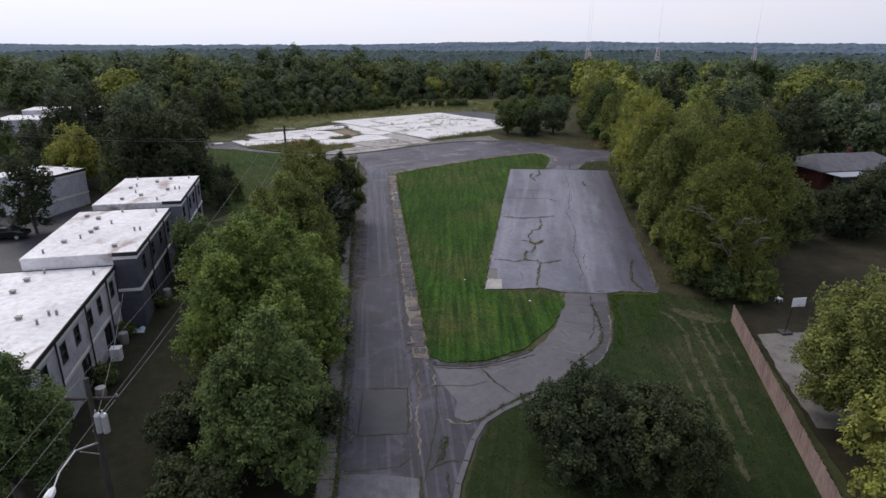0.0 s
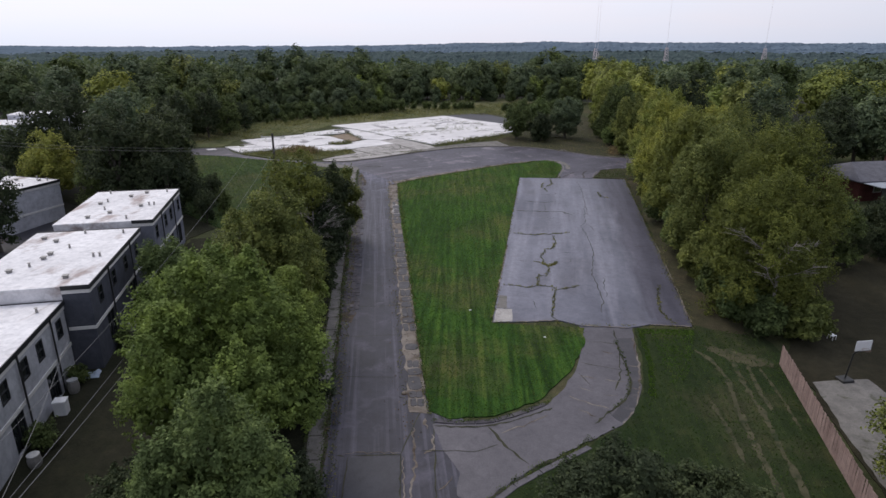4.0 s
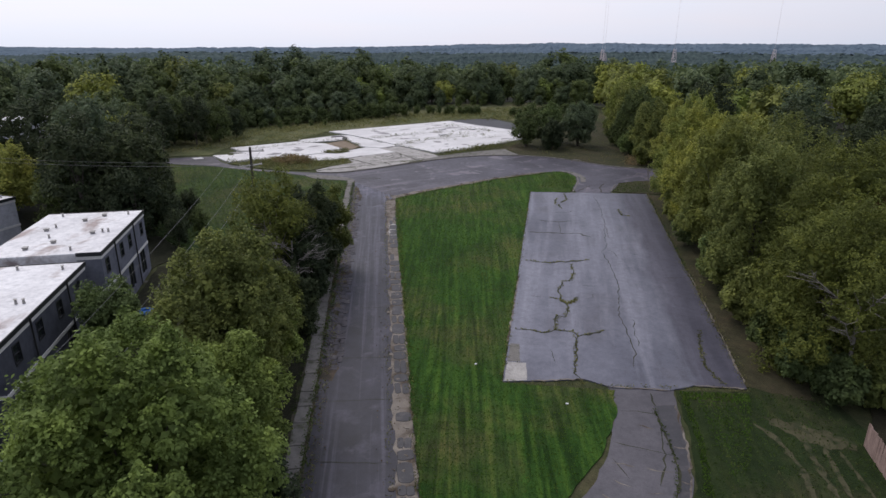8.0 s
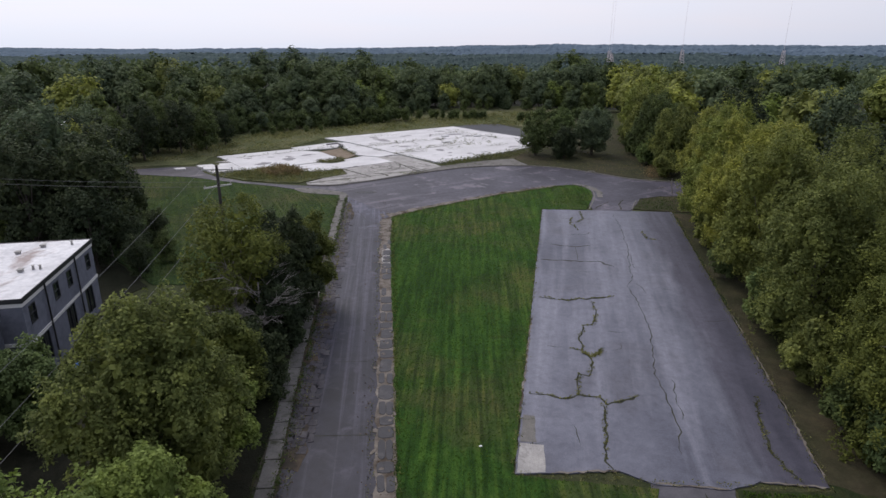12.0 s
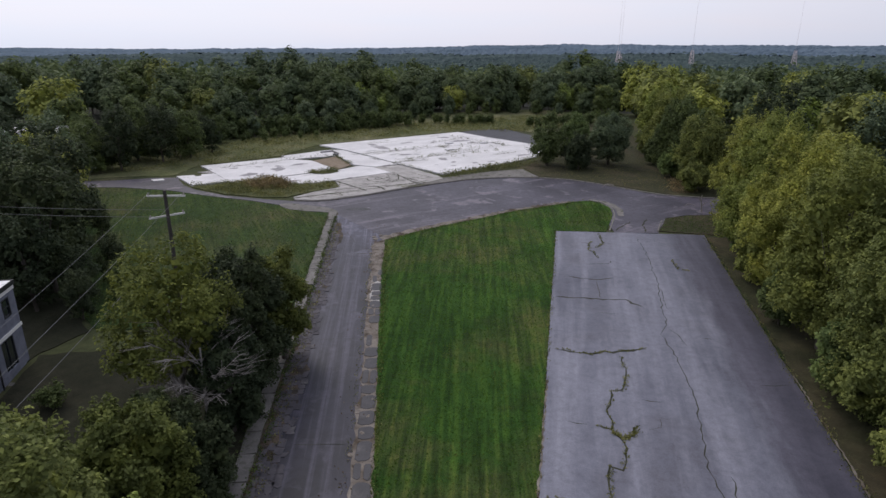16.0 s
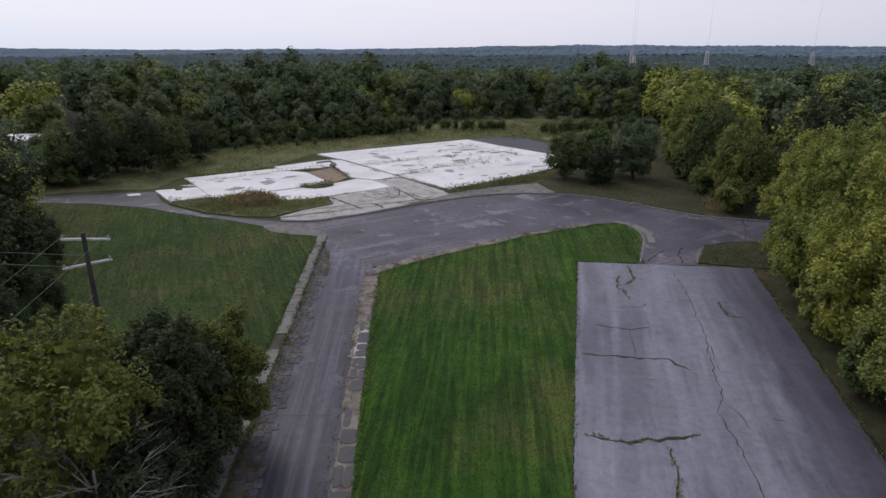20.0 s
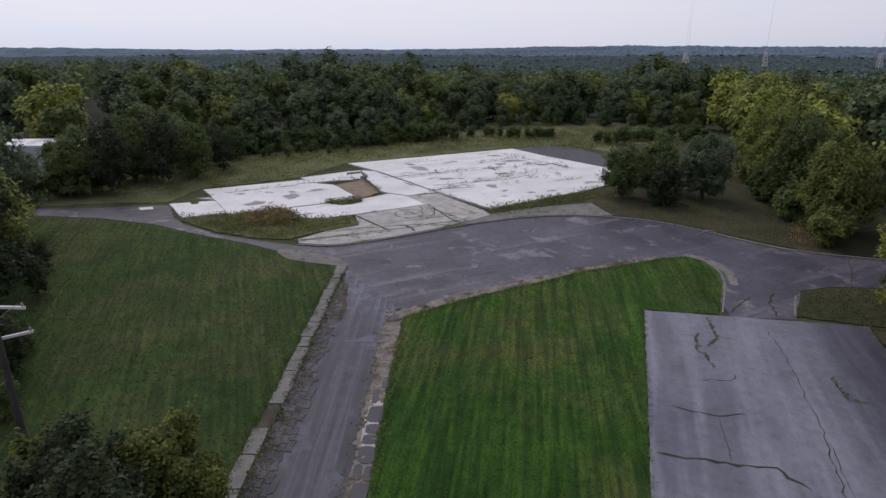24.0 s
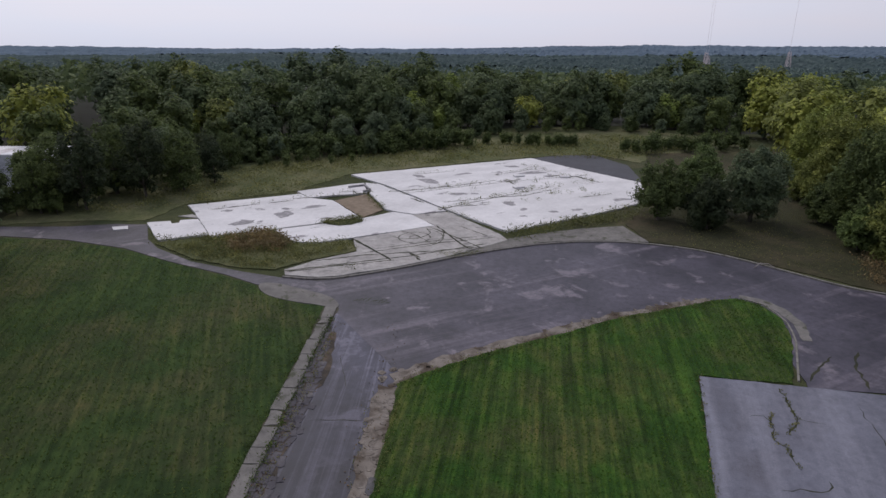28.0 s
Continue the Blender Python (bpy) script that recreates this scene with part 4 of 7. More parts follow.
def bare_limbs(u, v, z, spread, seed, count=9, stout=1.0):
    """A dead leafless crown of pale forking limbs."""
    r = random.Random(seed)
    p = Vector((u, v, height(u, v)))
    t = thing("dead_tree", (p.x, p.y, p.z - 0.1), seed * 31 % 360, "bare pale grey limbs of a dying tree", "tree", "bare trees")
    bm = bmesh.new()
    tube(bm, [(0, 0, 0), (0.1, 0.05, z * 0.3), (0.2, 0, z * 0.55)], [0.16 * stout, 0.12 * stout, 0.09 * stout], 7)
    part("trunk", bm, M["deadwood"], t)
    for k in range(count):
        a = 2 * math.pi * (k + r.random() * 0.6) / count
        s0 = z * r.uniform(0.25, 0.55)
        q = Vector((0.15, 0, s0))
        d = Vector((math.cos(a), math.sin(a), r.uniform(0.35, 1.0)))
        bm = bmesh.new()
        e1 = q + d * spread * 0.5
        e2 = e1 + (d + Vector((r.uniform(-0.4, 0.4), r.uniform(-0.4, 0.4), 0.25))) * spread * 0.4
        tube(bm, [q, e1, e2], [0.065 * stout, 0.042 * stout, 0.014], 5)
        for f in range(12):
            g0 = q.lerp(e1, r.uniform(0.5, 1.0)) if f < 4 else e1.lerp(e2, r.uniform(0.0, 0.95))
            h = Vector((d.x + r.uniform(-0.9, 0.9), d.y + r.uniform(-0.9, 0.9), r.uniform(0.0, 0.8)))
            g1 = g0 + h * spread * r.uniform(0.18, 0.34)
            tube(bm, [g0, g1], [0.018, 0.007], 4)
            for g in range(2):
                k0 = g0.lerp(g1, r.uniform(0.3, 0.9))
                tube(bm, [k0, k0 + (h + Vector((r.uniform(-1, 1), r.uniform(-1, 1), r.uniform(-0.2, 0.5)))) * spread * 0.12], [0.010, 0.005], 3)
        part("limb", bm, M["deadwood"], t)


solo(-13.9, 75.0, 8.2, 2.2, 14000, 0.17, "leaf_i", 71, "slim olive green tree beside the lane", group=NEAR, bare=-0.1)
bare_limbs(-14.9, 65.5, 11.2, 2.5, 3, 22, 0.55)
bare_limbs(24.4, 55.2, 12.2, 3.0, 5, 7)
bare_limbs(-66.0, 188.0, 15.0, 4.5, 7, 8)
bare_limbs(-57.0, 184.0, 14.0, 4.0, 9, 8)

# ---------------------------------------------------------------- woods
KINDS = [tree_meshes(13.5, 5.4, 2000, 0.74, M["leaf_far"], 101, bare=-0.12, lobes=11, puff=1.25, shoots=0.0, calm=0.75, spire=0.15),
         tree_meshes(14.5, 5.0, 2000, 0.74, M["leaf_c"], 102, bare=-0.12, lobes=9, puff=1.25, shoots=0.0, calm=0.75, spire=0.15),
         tree_meshes(12.0, 5.6, 2000, 0.74, M["leaf_h"], 103, bare=-0.12, lobes=10, puff=1.25, shoots=0.0, calm=0.75, spire=0.15),
         tree_meshes(13.5, 5.2, 2000, 0.74, M["leaf_d"], 104, bare=-0.12, lobes=11, puff=1.25, shoots=0.0, calm=0.75, spire=0.15),
         tree_meshes(15.5, 5.4, 2000, 0.74, M["leaf_far"], 105, bare=-0.12, lobes=9, puff=1.25, shoots=0.0, calm=0.75, spire=0.15),
         tree_meshes(11.5, 5.4, 2000, 0.74, M["leaf_a"], 106, bare=-0.12, lobes=10, puff=1.25, shoots=0.0, calm=0.75, spire=0.15),
         tree_meshes(13.0, 5.8, 2000, 0.74, M["leaf_g"], 107, bare=-0.12, lobes=11, puff=1.25, shoots=0.0, calm=0.75, spire=0.15)]
WORD = ["deep green", "dark green", "yellowish green", "grey-green", "tall deep green", "fresh green", "olive green"]


def wood(rows, group, label):
    for i, (u, v, k, s) in enumerate(rows):
        plant("tree", KINDS[k], u, v, WORD[k] + " leafy tree " + label, "tree", group, rz=(u * 53 + v * 31) % 360, scale=s)


FINE = [tree_meshes(13.5, 5.0, 5600, 0.39, M["leaf_c"], 111, bare=-0.15, lobes=14, puff=0.72, calm=0.4), tree_meshes(15.0, 4.8, 5600, 0.39, M["leaf_e"], 112, bare=-0.1, lobes=15, puff=0.72, calm=0.4),
        tree_meshes(12.0, 5.2, 5600, 0.39, M["leaf_b"], 113, bare=-0.05, lobes=14, puff=0.72, calm=0.4), tree_meshes(14.0, 4.8, 5600, 0.39, M["leaf_d"], 114, bare=0.0, lobes=13, puff=0.7, calm=0.4)]
COARSE = KINDS
KINDS = FINE
WORD_COARSE = WORD
WORD = WORD_FINE = ["olive green", "dark green", "yellowish green", "grey-green"]
wood([(-41.5, 88.5, 1, 0.85), (-44.5, 83, 1, 0.9), (-47.5, 91, 3, 1.05), (-43.8, 95.5, 1, 0.85), (-51, 102, 2, 0.9), (-52, 94, 1, 0.95), (-55, 104, 1, 0.85), (-58, 112, 3, 0.85),
      (-39.5, 81.5, 1, 0.5), (-57, 88, 2, 0.8), (-63, 97, 1, 0.9), (-66, 107, 1, 0.9)], "grove behind the town houses", "in the grove behind the town houses")
wood([(-50.0, 68.6, 1, 0.66), (-56.5, 71.0, 1, 0.3)], "trees beside the car park", "beside the car park behind the town houses")
wood([(-81, 106, 1, 0.5), (-76, 106, 0, 0.55), (-72, 104, 2, 0.5), (-74, 97, 0, 0.5), (-69, 97.5, 1, 0.55), (-64, 96, 0, 0.6), (-60, 90, 2, 0.55), (-62, 84, 0, 0.5), (-48, 84, 0, 0.6), (-36.8, 80.5, 1, 0.6), (-38.0, 84.4, 1, 0.84)], "grove behind the town houses", "in the grove behind the town houses")
wood([(-32.0, 79.5, 1, 0.3), (-34.0, 82.5, 1, 0.36), (-31.5, 83.5, 0, 0.26), (-34.5, 87.5, 1, 0.3), (-38.0, 86.0, 1, 0.22), (-40.5, 92.0, 1, 0.25), (-36.5, 90.5, 0, 0.2), (-43.0, 99.0, 1, 0.25), (-47.0, 104.0, 1, 0.22)], "thicket below the grove", "in the dark thicket below the grove")
wood([(-59.6, 129.6, 1, 0.70), (-56.2, 136.2, 1, 0.69), (-53.4, 140.6, 0, 0.62), (-51.6, 145.2, 1, 0.44), (-63.8, 127.0, 0, 0.60), (-67.4, 124.0, 1, 0.40), (-66.0, 131.6, 0, 0.66), (-61.2, 137.0, 0, 0.70), (-57.6, 143.2, 3, 0.60), (-55.2, 149.2, 1, 0.46), (-54.4, 154.6, 0, 0.42), (-71.5, 128.5, 1, 0.36)],
     "wood west of the slabs", "at the edge of the west wood")
KINDS, WORD = COARSE, WORD_COARSE
wood([(-83.5, 149, 2, 1.08), (-76, 142, 1, 0.75), (-91, 140, 0, 0.85), (-98, 152, 3, 1.0), (-104, 165, 1, 1.08), (-95, 163, 0, 0.95), (-66, 158, 1, 0.72), (-70, 164, 0, 0.8), (-62, 166, 6, 0.72), (-74, 174, 4, 0.85), (-66, 174, 1, 0.82), (-78, 160, 0, 0.85), (-58, 171, 3, 0.7), (-70, 152, 1, 0.66),
      (-82, 172, 1, 0.92), (-108, 150, 0, 1.0), (-116, 158, 1, 1.0), (-110, 176, 4, 0.92), (-122, 170, 3, 1.0), (-132, 176, 0, 1.0), (-99, 185, 3, 1.0), (-91, 180, 0, 0.95), (-106, 192, 4, 0.95), (-120, 188, 0, 1.0), (-86.7, 195, 6, 1.08), (-78, 188, 1, 0.92), (-75.5, 205, 0, 1.05), (-68, 190, 3, 0.9), (-62, 182, 1, 0.8), (-96, 202, 1, 1.05), (-110, 208, 0, 1.05)], "wood west of the slabs", "in the west wood")
wood([(-68.9, 214, 4, 1.05), (-59.4, 214, 4, 1.10), (-64, 203, 0, 0.98), (-54, 204, 1, 0.92), (-50, 214, 0, 1.08), (-46, 203, 4, 0.82), (-43, 214, 1, 0.95), (-39.6, 199.5, 5, 0.60), (-40.7, 229, 4, 1.08), (-34.8, 214, 1, 0.88), (-33, 223, 5, 0.98), (-29, 206, 0, 0.72), (-24, 221, 3, 0.86), (-22, 209, 1, 0.66), (-18, 216, 0, 0.78), (-13, 222, 1, 0.80), (-10, 211, 3, 0.62), (-5, 216, 0, 0.76), (-1, 225, 6, 0.86), (2, 211, 1, 0.60), (7, 216, 1, 0.74), (9, 235, 6, 0.98), (14, 221, 0, 0.80), (-3, 236, 2, 0.85), (20, 228, 6, 0.82), (15, 211, 3, 0.58), (25, 220, 1, 0.76), (31, 256, 1, 1.28), (24, 262, 1, 1.18), (38, 263, 0, 1.22), (30, 239, 1, 1.0), (39, 238, 1, 1.0), (32, 222, 0, 0.8), (-14, 234, 0, 0.95), (-25, 236, 1, 1.0), (-50, 226, 3, 1.05), (-60, 228, 0, 1.1)],
     "wood beyond the meadow", "in the wood beyond the meadow")
wood([(37, 202, 2, 1.04), (45, 208, 2, 1.05), (42.5, 193, 2, 1.08), (37, 185, 6, 1.0), (36, 176, 2, 0.98), (42, 170, 6, 1.0), (35, 166, 5, 0.92), (38, 156, 2, 0.95), (44, 140, 6, 0.95), (46, 158, 3, 1), (46, 236, 6, 1.1), (52, 225, 5, 1.05), (51, 205, 0, 1), (58, 180, 1, 1), (51.5, 131, 6, 1.0), (52, 147, 5, 0.95), (62, 145, 2, 1), (70, 165, 0, 1), (75, 128, 3, 0.85), (85, 148, 2, 1), (66, 200, 3, 1), (82, 182, 1, 1), (62, 84, 1, 0.6), (70, 112, 0, 0.8), (78, 118, 1, 0.85), (66, 118, 3, 0.8), (90, 128, 0, 0.9), (76, 140, 1, 0.9), (92, 156, 3, 1), (100, 166, 0, 0.95), (96, 182, 2, 1), (108, 190, 1, 1), (118, 196, 0, 1), (74, 196, 2, 1), (70, 182, 0, 1), (84, 166, 2, 0.95), (112, 176, 3, 1), (88, 205, 0, 1)],
     "trees east of the parking pad", "east of the parking pad")
KINDS, WORD = FINE, WORD_FINE
wood([(47.1, 73.5, 1, 0.55), (50.5, 77, 1, 0.55), (53, 74, 1, 0.5), (64, 121, 1, 0.65), (68, 121, 0, 0.66), (72, 122, 1, 0.62), (60, 117, 3, 0.6)],
     "trees east of the parking pad", "beside the brick house")
wood([(37.5, 71.5, 1, 0.24), (40.2, 71.5, 1, 0.26), (42.8, 71.8, 1, 0.25), (45.0, 71.9, 1, 0.28), (35.0, 72.0, 1, 0.22)],
     "hedge before the brick house", "in the dark hedge before the brick house")
wood([(37, 70, 0, 0.55), (36, 88, 1, 1), (35, 100, 2, 0.95), (40, 112, 2, 0.9), (38, 125, 1, 1), (54, 128, 3, 1), (58, 76, 0, 0.5), (55, 80, 1, 0.5), (58, 112, 1, 0.85), (48, 98, 1, 0.8), (45, 105, 0, 0.85)],
     "trees east of the parking pad", "east of the parking pad")
KINDS, WORD = COARSE, WORD_COARSE
_r = random.Random(77)
EDGE = [(-66, 120), (-62.5, 127.2), (-61.5, 135.3), (-58.7, 142.0), (-55.0, 151.8), (-46.5, 161.0), (-36.8, 169.0), (-25.1, 180.0), (-18.0, 190.5), (-2.6, 198.5), (10.0, 201.0), (24, 199), (38, 201)]


def edge_at(s):
    k = min(int(s), len(EDGE) - 2)
    f = s - k
    a, b = Vector(EDGE[k]), Vector(EDGE[k + 1])
    n = Vector((-(b - a).y, (b - a).x)).normalized()
    return a.lerp(b, f), n


_rows = []
for depth, gap, lo, hi in ((1.5, 0.34, 0.22, 0.36), (6.0, 0.40, 0.38, 0.55), (10.5, 0.42, 0.50, 0.70), (17.0, 0.5, 0.6, 0.85), (25.0, 0.7, 0.7, 0.9)):
    s = 0.0
    while s < len(EDGE) - 1:
        q, n = edge_at(s)
        if s < 4.5 and depth > 10:
            lo2, hi2 = lo * 0.78, hi * 0.8
        else:
            lo2, hi2 = lo, hi
        if s < 3.6 and depth > 8:
            s += gap
            continue
        q = q + n * (depth + _r.uniform(-2.5, 2.5))
        _rows.append((q.x, q.y, _r.choice([0, 0, 0, 1, 1, 3, 4, 4, 4, 5, 2] if depth > 10 else [0, 1, 1, 3, 0]), _r.uniform(lo2, hi2) * (1.22 if depth > 10 and _r.random() < 0.2 else 1.0)))
        s += gap * _r.uniform(0.7, 1.3)
wood(_rows, "wood beyond the meadow", "in the wood beyond the meadow")

SHRUB = tree_meshes(2.2, 0.9, 500, 0.22, M["leaf_c"], 120, bare=-0.05, lobes=6, trunk_r=0.04)
CLUSTERS = [(-51.5, 157.0, 3.0, 7), (-44.5, 162.0, 3.0, 8), (-39.5, 167.0, 2.6, 9), (-34.0, 171.0, 2.6, 12), (-28.5, 176.0, 2.4, 13), (-24.0, 180.0, 2.2, 12), (-16.8, 183.0, 0.8, 3), (-13.5, 184.0, 0.7, 3), (-9.5, 184.0, 1.0, 5), (-5.5, 184.5, 1.6, 10), (-1.5, 185.0, 1.2, 7), (9.0, 181.0, 1.6, 6)]
for cu, cv, cs, cn in CLUSTERS:
    for i in range(cn):
        plant("shrub", SHRUB, cu + _r.gauss(0, cs), cv + _r.gauss(0, 0.35 * cs), "small dark evergreen shrub in the dry meadow", "shrub", "shrubs in the meadow", rz=_r.uniform(0, 360), scale=_r.uniform(0.45, 1.2))
for i in range(46):
    s = i / 45
    u = -54 + 34 * s + _r.uniform(-1.5, 1.5)
    v = 160 + 19 * s + _r.uniform(-0.5, 4.0)
    plant("shrub", SHRUB, u, v, "dark young evergreen before the wood", "shrub", "thicket before the wood", rz=i * 53 % 360, scale=_r.uniform(1.3, 2.0))
for i in range(26):
    plant("shrub", SHRUB, 12 + 18 * (i / 25) + _r.uniform(-1.2, 1.2), 182 + 7 * (i / 25) + _r.uniform(-2.5, 2.5), "dark low shrub at the meadow's end", "shrub", "thicket at the meadow's end", rz=i * 47 % 360, scale=_r.uniform(0.9, 1.7))


def canopy(name, r0, r1, step, quads, mat, label, seed, size):
    """A far wood: rings of leafy crowns over the land, coarser with distance."""
    rng = np.random.default_rng(seed)
    pos, nrm, sz = [], [], []
    r = r0
    while r < r1:
        s = step * r + 2.5
        n = int(1.9 * r / s)
        for i in range(n):
            a = -1.0 + 1.9 * (i + rng.uniform(0, 1)) / n
            q = r + rng.uniform(-0.5, 0.5) * s
            x, y = q * math.sin(a), q * math.cos(a)
            if y < 232 and -100 < x < 62:
                continue
            if y < 160 and abs(x) < 140:
                continue
            top = min(14.0, 8 + 0.8 * s) * rng.uniform(0.75, 1.15)
            w = s * rng.uniform(0.55, 0.8)
            d = rng.normal(0, 1, (quads, 3))
            d /= np.linalg.norm(d, axis=1)[:, None]
            d[:, 2] = np.abs(d[:, 2]) - 0.25
            hh = top * 0.45
            p = d * np.array([w, w, hh]) * rng.uniform(0.75, 1.05, (quads, 1)) + np.array([x, y, height(x, y) + top - hh])
            pos.append(p)
            nrm.append(d + np.array([0, 0, 0.6]))
            sz.append(np.full(quads, min(8.0, size * s)))
        r += s
    me = leaf_mesh(name, np.concatenate(pos), np.concatenate(sz), np.concatenate(nrm), mat, seed, 0.75)
    return tagged(new(name, me), label, "woodland", kind="stuff")


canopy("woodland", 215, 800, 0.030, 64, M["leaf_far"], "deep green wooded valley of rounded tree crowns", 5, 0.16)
# these valley crowns carry the haze in their leaf colour
canopy("valley_woodland", 780, 1900, 0.026, 32, M["leaf_valley"], "woods filling the valley, with haze in their grey-green colour", 7, 0.36)


def hill_sheet(name, r0, r1, mat, label, seed, low, high):
    """Far wooded land: one canopy sheet, uneven as tree tops are."""
    rng = np.random.default_rng(seed)
    rows, cols, rad, verts = [], 560, r0, []
    while rad < r1:
        rows.append(rad)
        rad *= 1.012
    for q in rows:
        lift = rng.uniform(low, high, cols)
        turn = rng.uniform(-0.4, 0.4, cols)
        for k in range(cols):
            a = -1.0 + 1.9 * (k + turn[k]) / (cols - 1)
            x, y = q * math.sin(a), q * math.cos(a)
            verts.append((x, y, height(x, y) + lift[k]))
    faces = [(j * cols + k, j * cols + k + 1, (j + 1) * cols + k + 1, (j + 1) * cols + k) for j in range(len(rows) - 1) for k in range(cols - 1)]
    return tagged(link_mesh(name, verts, faces, mat), label, "woodland", kind="stuff")


# slopes and hills are blued for distance haze in the colour itself
hill_sheet("valley_slope", 1500, 3150, M["mid_hills"], "wooded slopes beyond the valley, with haze in their grey-green colour", 8, 4, 16)
hill_sheet("distant_woodland", 3050, 7000, M["hills"], "wooded hills on the horizon, with haze in their blue-green colour", 9, 6, 16)

# ---------------------------------------------------------------- kerbs, walks and broken edges
M["asphalt_bit"] = surface("broken_asphalt", (0.062, 0.058, 0.068), (0.125, 0.116, 0.126), 0.7, 12, (0.16, 0.15, 0.15), 0.8, (0.6, 0.72))
M["road_bit"] = surface("weathered_lane_asphalt", (0.034, 0.033, 0.041), (0.062, 0.059, 0.068), 0.5, 12, (0.10, 0.092, 0.095), 0.9, (0.56, 0.70), 0.6, spec=0.4)
rnd = random.Random(21)


def slab_mesh(name, lx, ly, h, mat, seed, corners=8, jag=0.12):
    """An uneven paving piece with rounded corners and a chamfered rim."""
    r = random.Random(seed)
    ring = []
    for k in range(corners):
        a = 2 * math.pi * (k + 0.5) / corners
        c, s = math.cos(a), math.sin(a)
        f = 1 / max(abs(c), abs(s)) ** 0.9
        ring.append((c * f * lx / 2 * r.uniform(1 - jag, 1), s * f * ly / 2 * r.uniform(1 - jag, 1)))
    n = corners
    verts = [(x, y, -0.06) for x, y in ring] + [(x, y, h - 0.015) for x, y in ring] + [(x * 0.95, y * 0.95, h) for x, y in ring]
    faces = [tuple(range(2 * n, 3 * n))]
    for k in range(n):
        j = (k + 1) % n
        faces += [(k, j, n + j, n + k), (n + k, n + j, 2 * n + j, 2 * n + k)]
    me = bpy.data.meshes.new(name)
    me.from_pydata(verts, [], faces)
    me.materials.append(mat)
    return me


def rect_mesh(name, lx, ly, h, mat, seed, jag=0.03):
    """A cast paving slab with straight, slightly worn edges."""
    r = random.Random(seed)
    ring = [(sx * lx / 2 + r.uniform(-jag, jag), sy * ly / 2 + r.uniform(-jag, jag)) for sx, sy in ((-1, -1), (0, -1), (1, -1), (1, 0), (1, 1), (0, 1), (-1, 1), (-1, 0))]
    n = len(ring)
    verts = [(x, y, -0.06) for x, y in ring] + [(x, y, h - 0.012) for x, y in ring] + [(x * 0.975, y * 0.985, h) for x, y in ring]
    faces = [tuple(range(2 * n, 3 * n))]
    for k in range(n):
        j = (k + 1) % n
        faces += [(k, j, n + j, n + k), (n + k, n + j, 2 * n + j, 2 * n + k)]
    me = bpy.data.meshes.new(name)
    me.from_pydata(verts, [], faces)
    me.materials.append(mat)
    return me


def lay(name, me, u, v, w, rz, parent, sx=1.0, sy=1.0):
    o = new(name, me)
    o.parent = parent
    o.matrix_basis = Matrix.Translation(P(u, v, w)) @ Matrix.Rotation(TILT, 4, "X") @ Matrix.Rotation(radians(rz), 4, "Z") @ Matrix.Diagonal((sx, sy, 1, 1))
    return o


def ribbon(name, line, width, w, mat, parent, seed, jag=0.12, step=0.5):
    """A wandering crack: a thin uneven strip along a plan line."""
    r = random.Random(seed)
    pts = ragged(line, step, jag, seed, closed=False)
    bm = bmesh.new()
    rows = []
    for i, p in enumerate(pts):
        a, b = Vector(pts[max(0, i - 1)]), Vector(pts[min(len(pts) - 1, i + 1)])
        d = (b - a).normalized()
        s = Vector((-d.y, d.x)) * width * 0.5 * (r.uniform(0.35, 1.3) if 0 < i < len(pts) - 1 else 0.15)
        rows.append((bm.verts.new(P(p[0] + s.x, p[1] + s.y, w)), bm.verts.new(P(p[0] - s.x, p[1] - s.y, w))))
    for a, b in zip(rows, rows[1:]):
        bm.faces.new((a[0], a[1], b[1], b[0]))
    return part(name, bm, mat, parent)


def strip(name, left, right, w, mat, parent, seed, rag=0.12):
    return sheet(name, ragged(left + right[::-1], 0.7, rag, seed), w, mat, 0.12, parent)


# pale grit strip and broken asphalt pieces along the lane's lawn side
strip("grit_strip", [(ROAD_R(v) - (1.12 if v < 86 else 1.3) + 0.05 * math.sin(v * 0.7), v) for v in range(43, 101, 3)], [(ROAD_R(v) + 0.12, v) for v in range(43, 101, 3)], 0.034, M["rubble"], road, 3, 0.16)
SPLASH = [slab_mesh("stone", 0.30, 0.40, 0.030, M["rubble"], 380 + k, 9, 0.4) for k in range(4)]
BIG = [slab_mesh("asphalt_piece", 0.98, 0.97, 0.03, M["road_bit"], 340 + k, 14, 0.09) for k in range(6)]
v = 43.6
while v < 92.0:
    step = rnd.uniform(0.75, 1.9)
    whole = rnd.random() < 0.68
    for du, wide in (((-0.52, 1.0),) if whole else ((-0.79, 0.46), (-0.27, 0.48))):
        if rnd.random() < (0.96 if v < 84 else 0.55):
            lay("asphalt_piece", rnd.choice(BIG), ROAD_R(v + step / 2) + du + rnd.uniform(-0.05, 0.05), v + step / 2, 0.030, 9.2 + rnd.uniform(-4, 4), road, wide * rnd.uniform(0.9, 1.04), step * rnd.uniform(0.93, 1.0))
    if whole and rnd.random() < 0.35:
        lay("stone", rnd.choice(SPLASH), ROAD_R(v + step / 2) - 0.5 + rnd.uniform(-0.25, 0.3), v + step * rnd.uniform(0.3, 0.7), 0.034, rnd.uniform(0, 180), road, rnd.uniform(0.4, 0.9), rnd.uniform(0.5, 1.2))
    v += step
PEBBLES = [slab_mesh("stone", 0.34, 0.42, 0.025, M["rubble"], 90 + k, 9, 0.3) for k in range(6)]
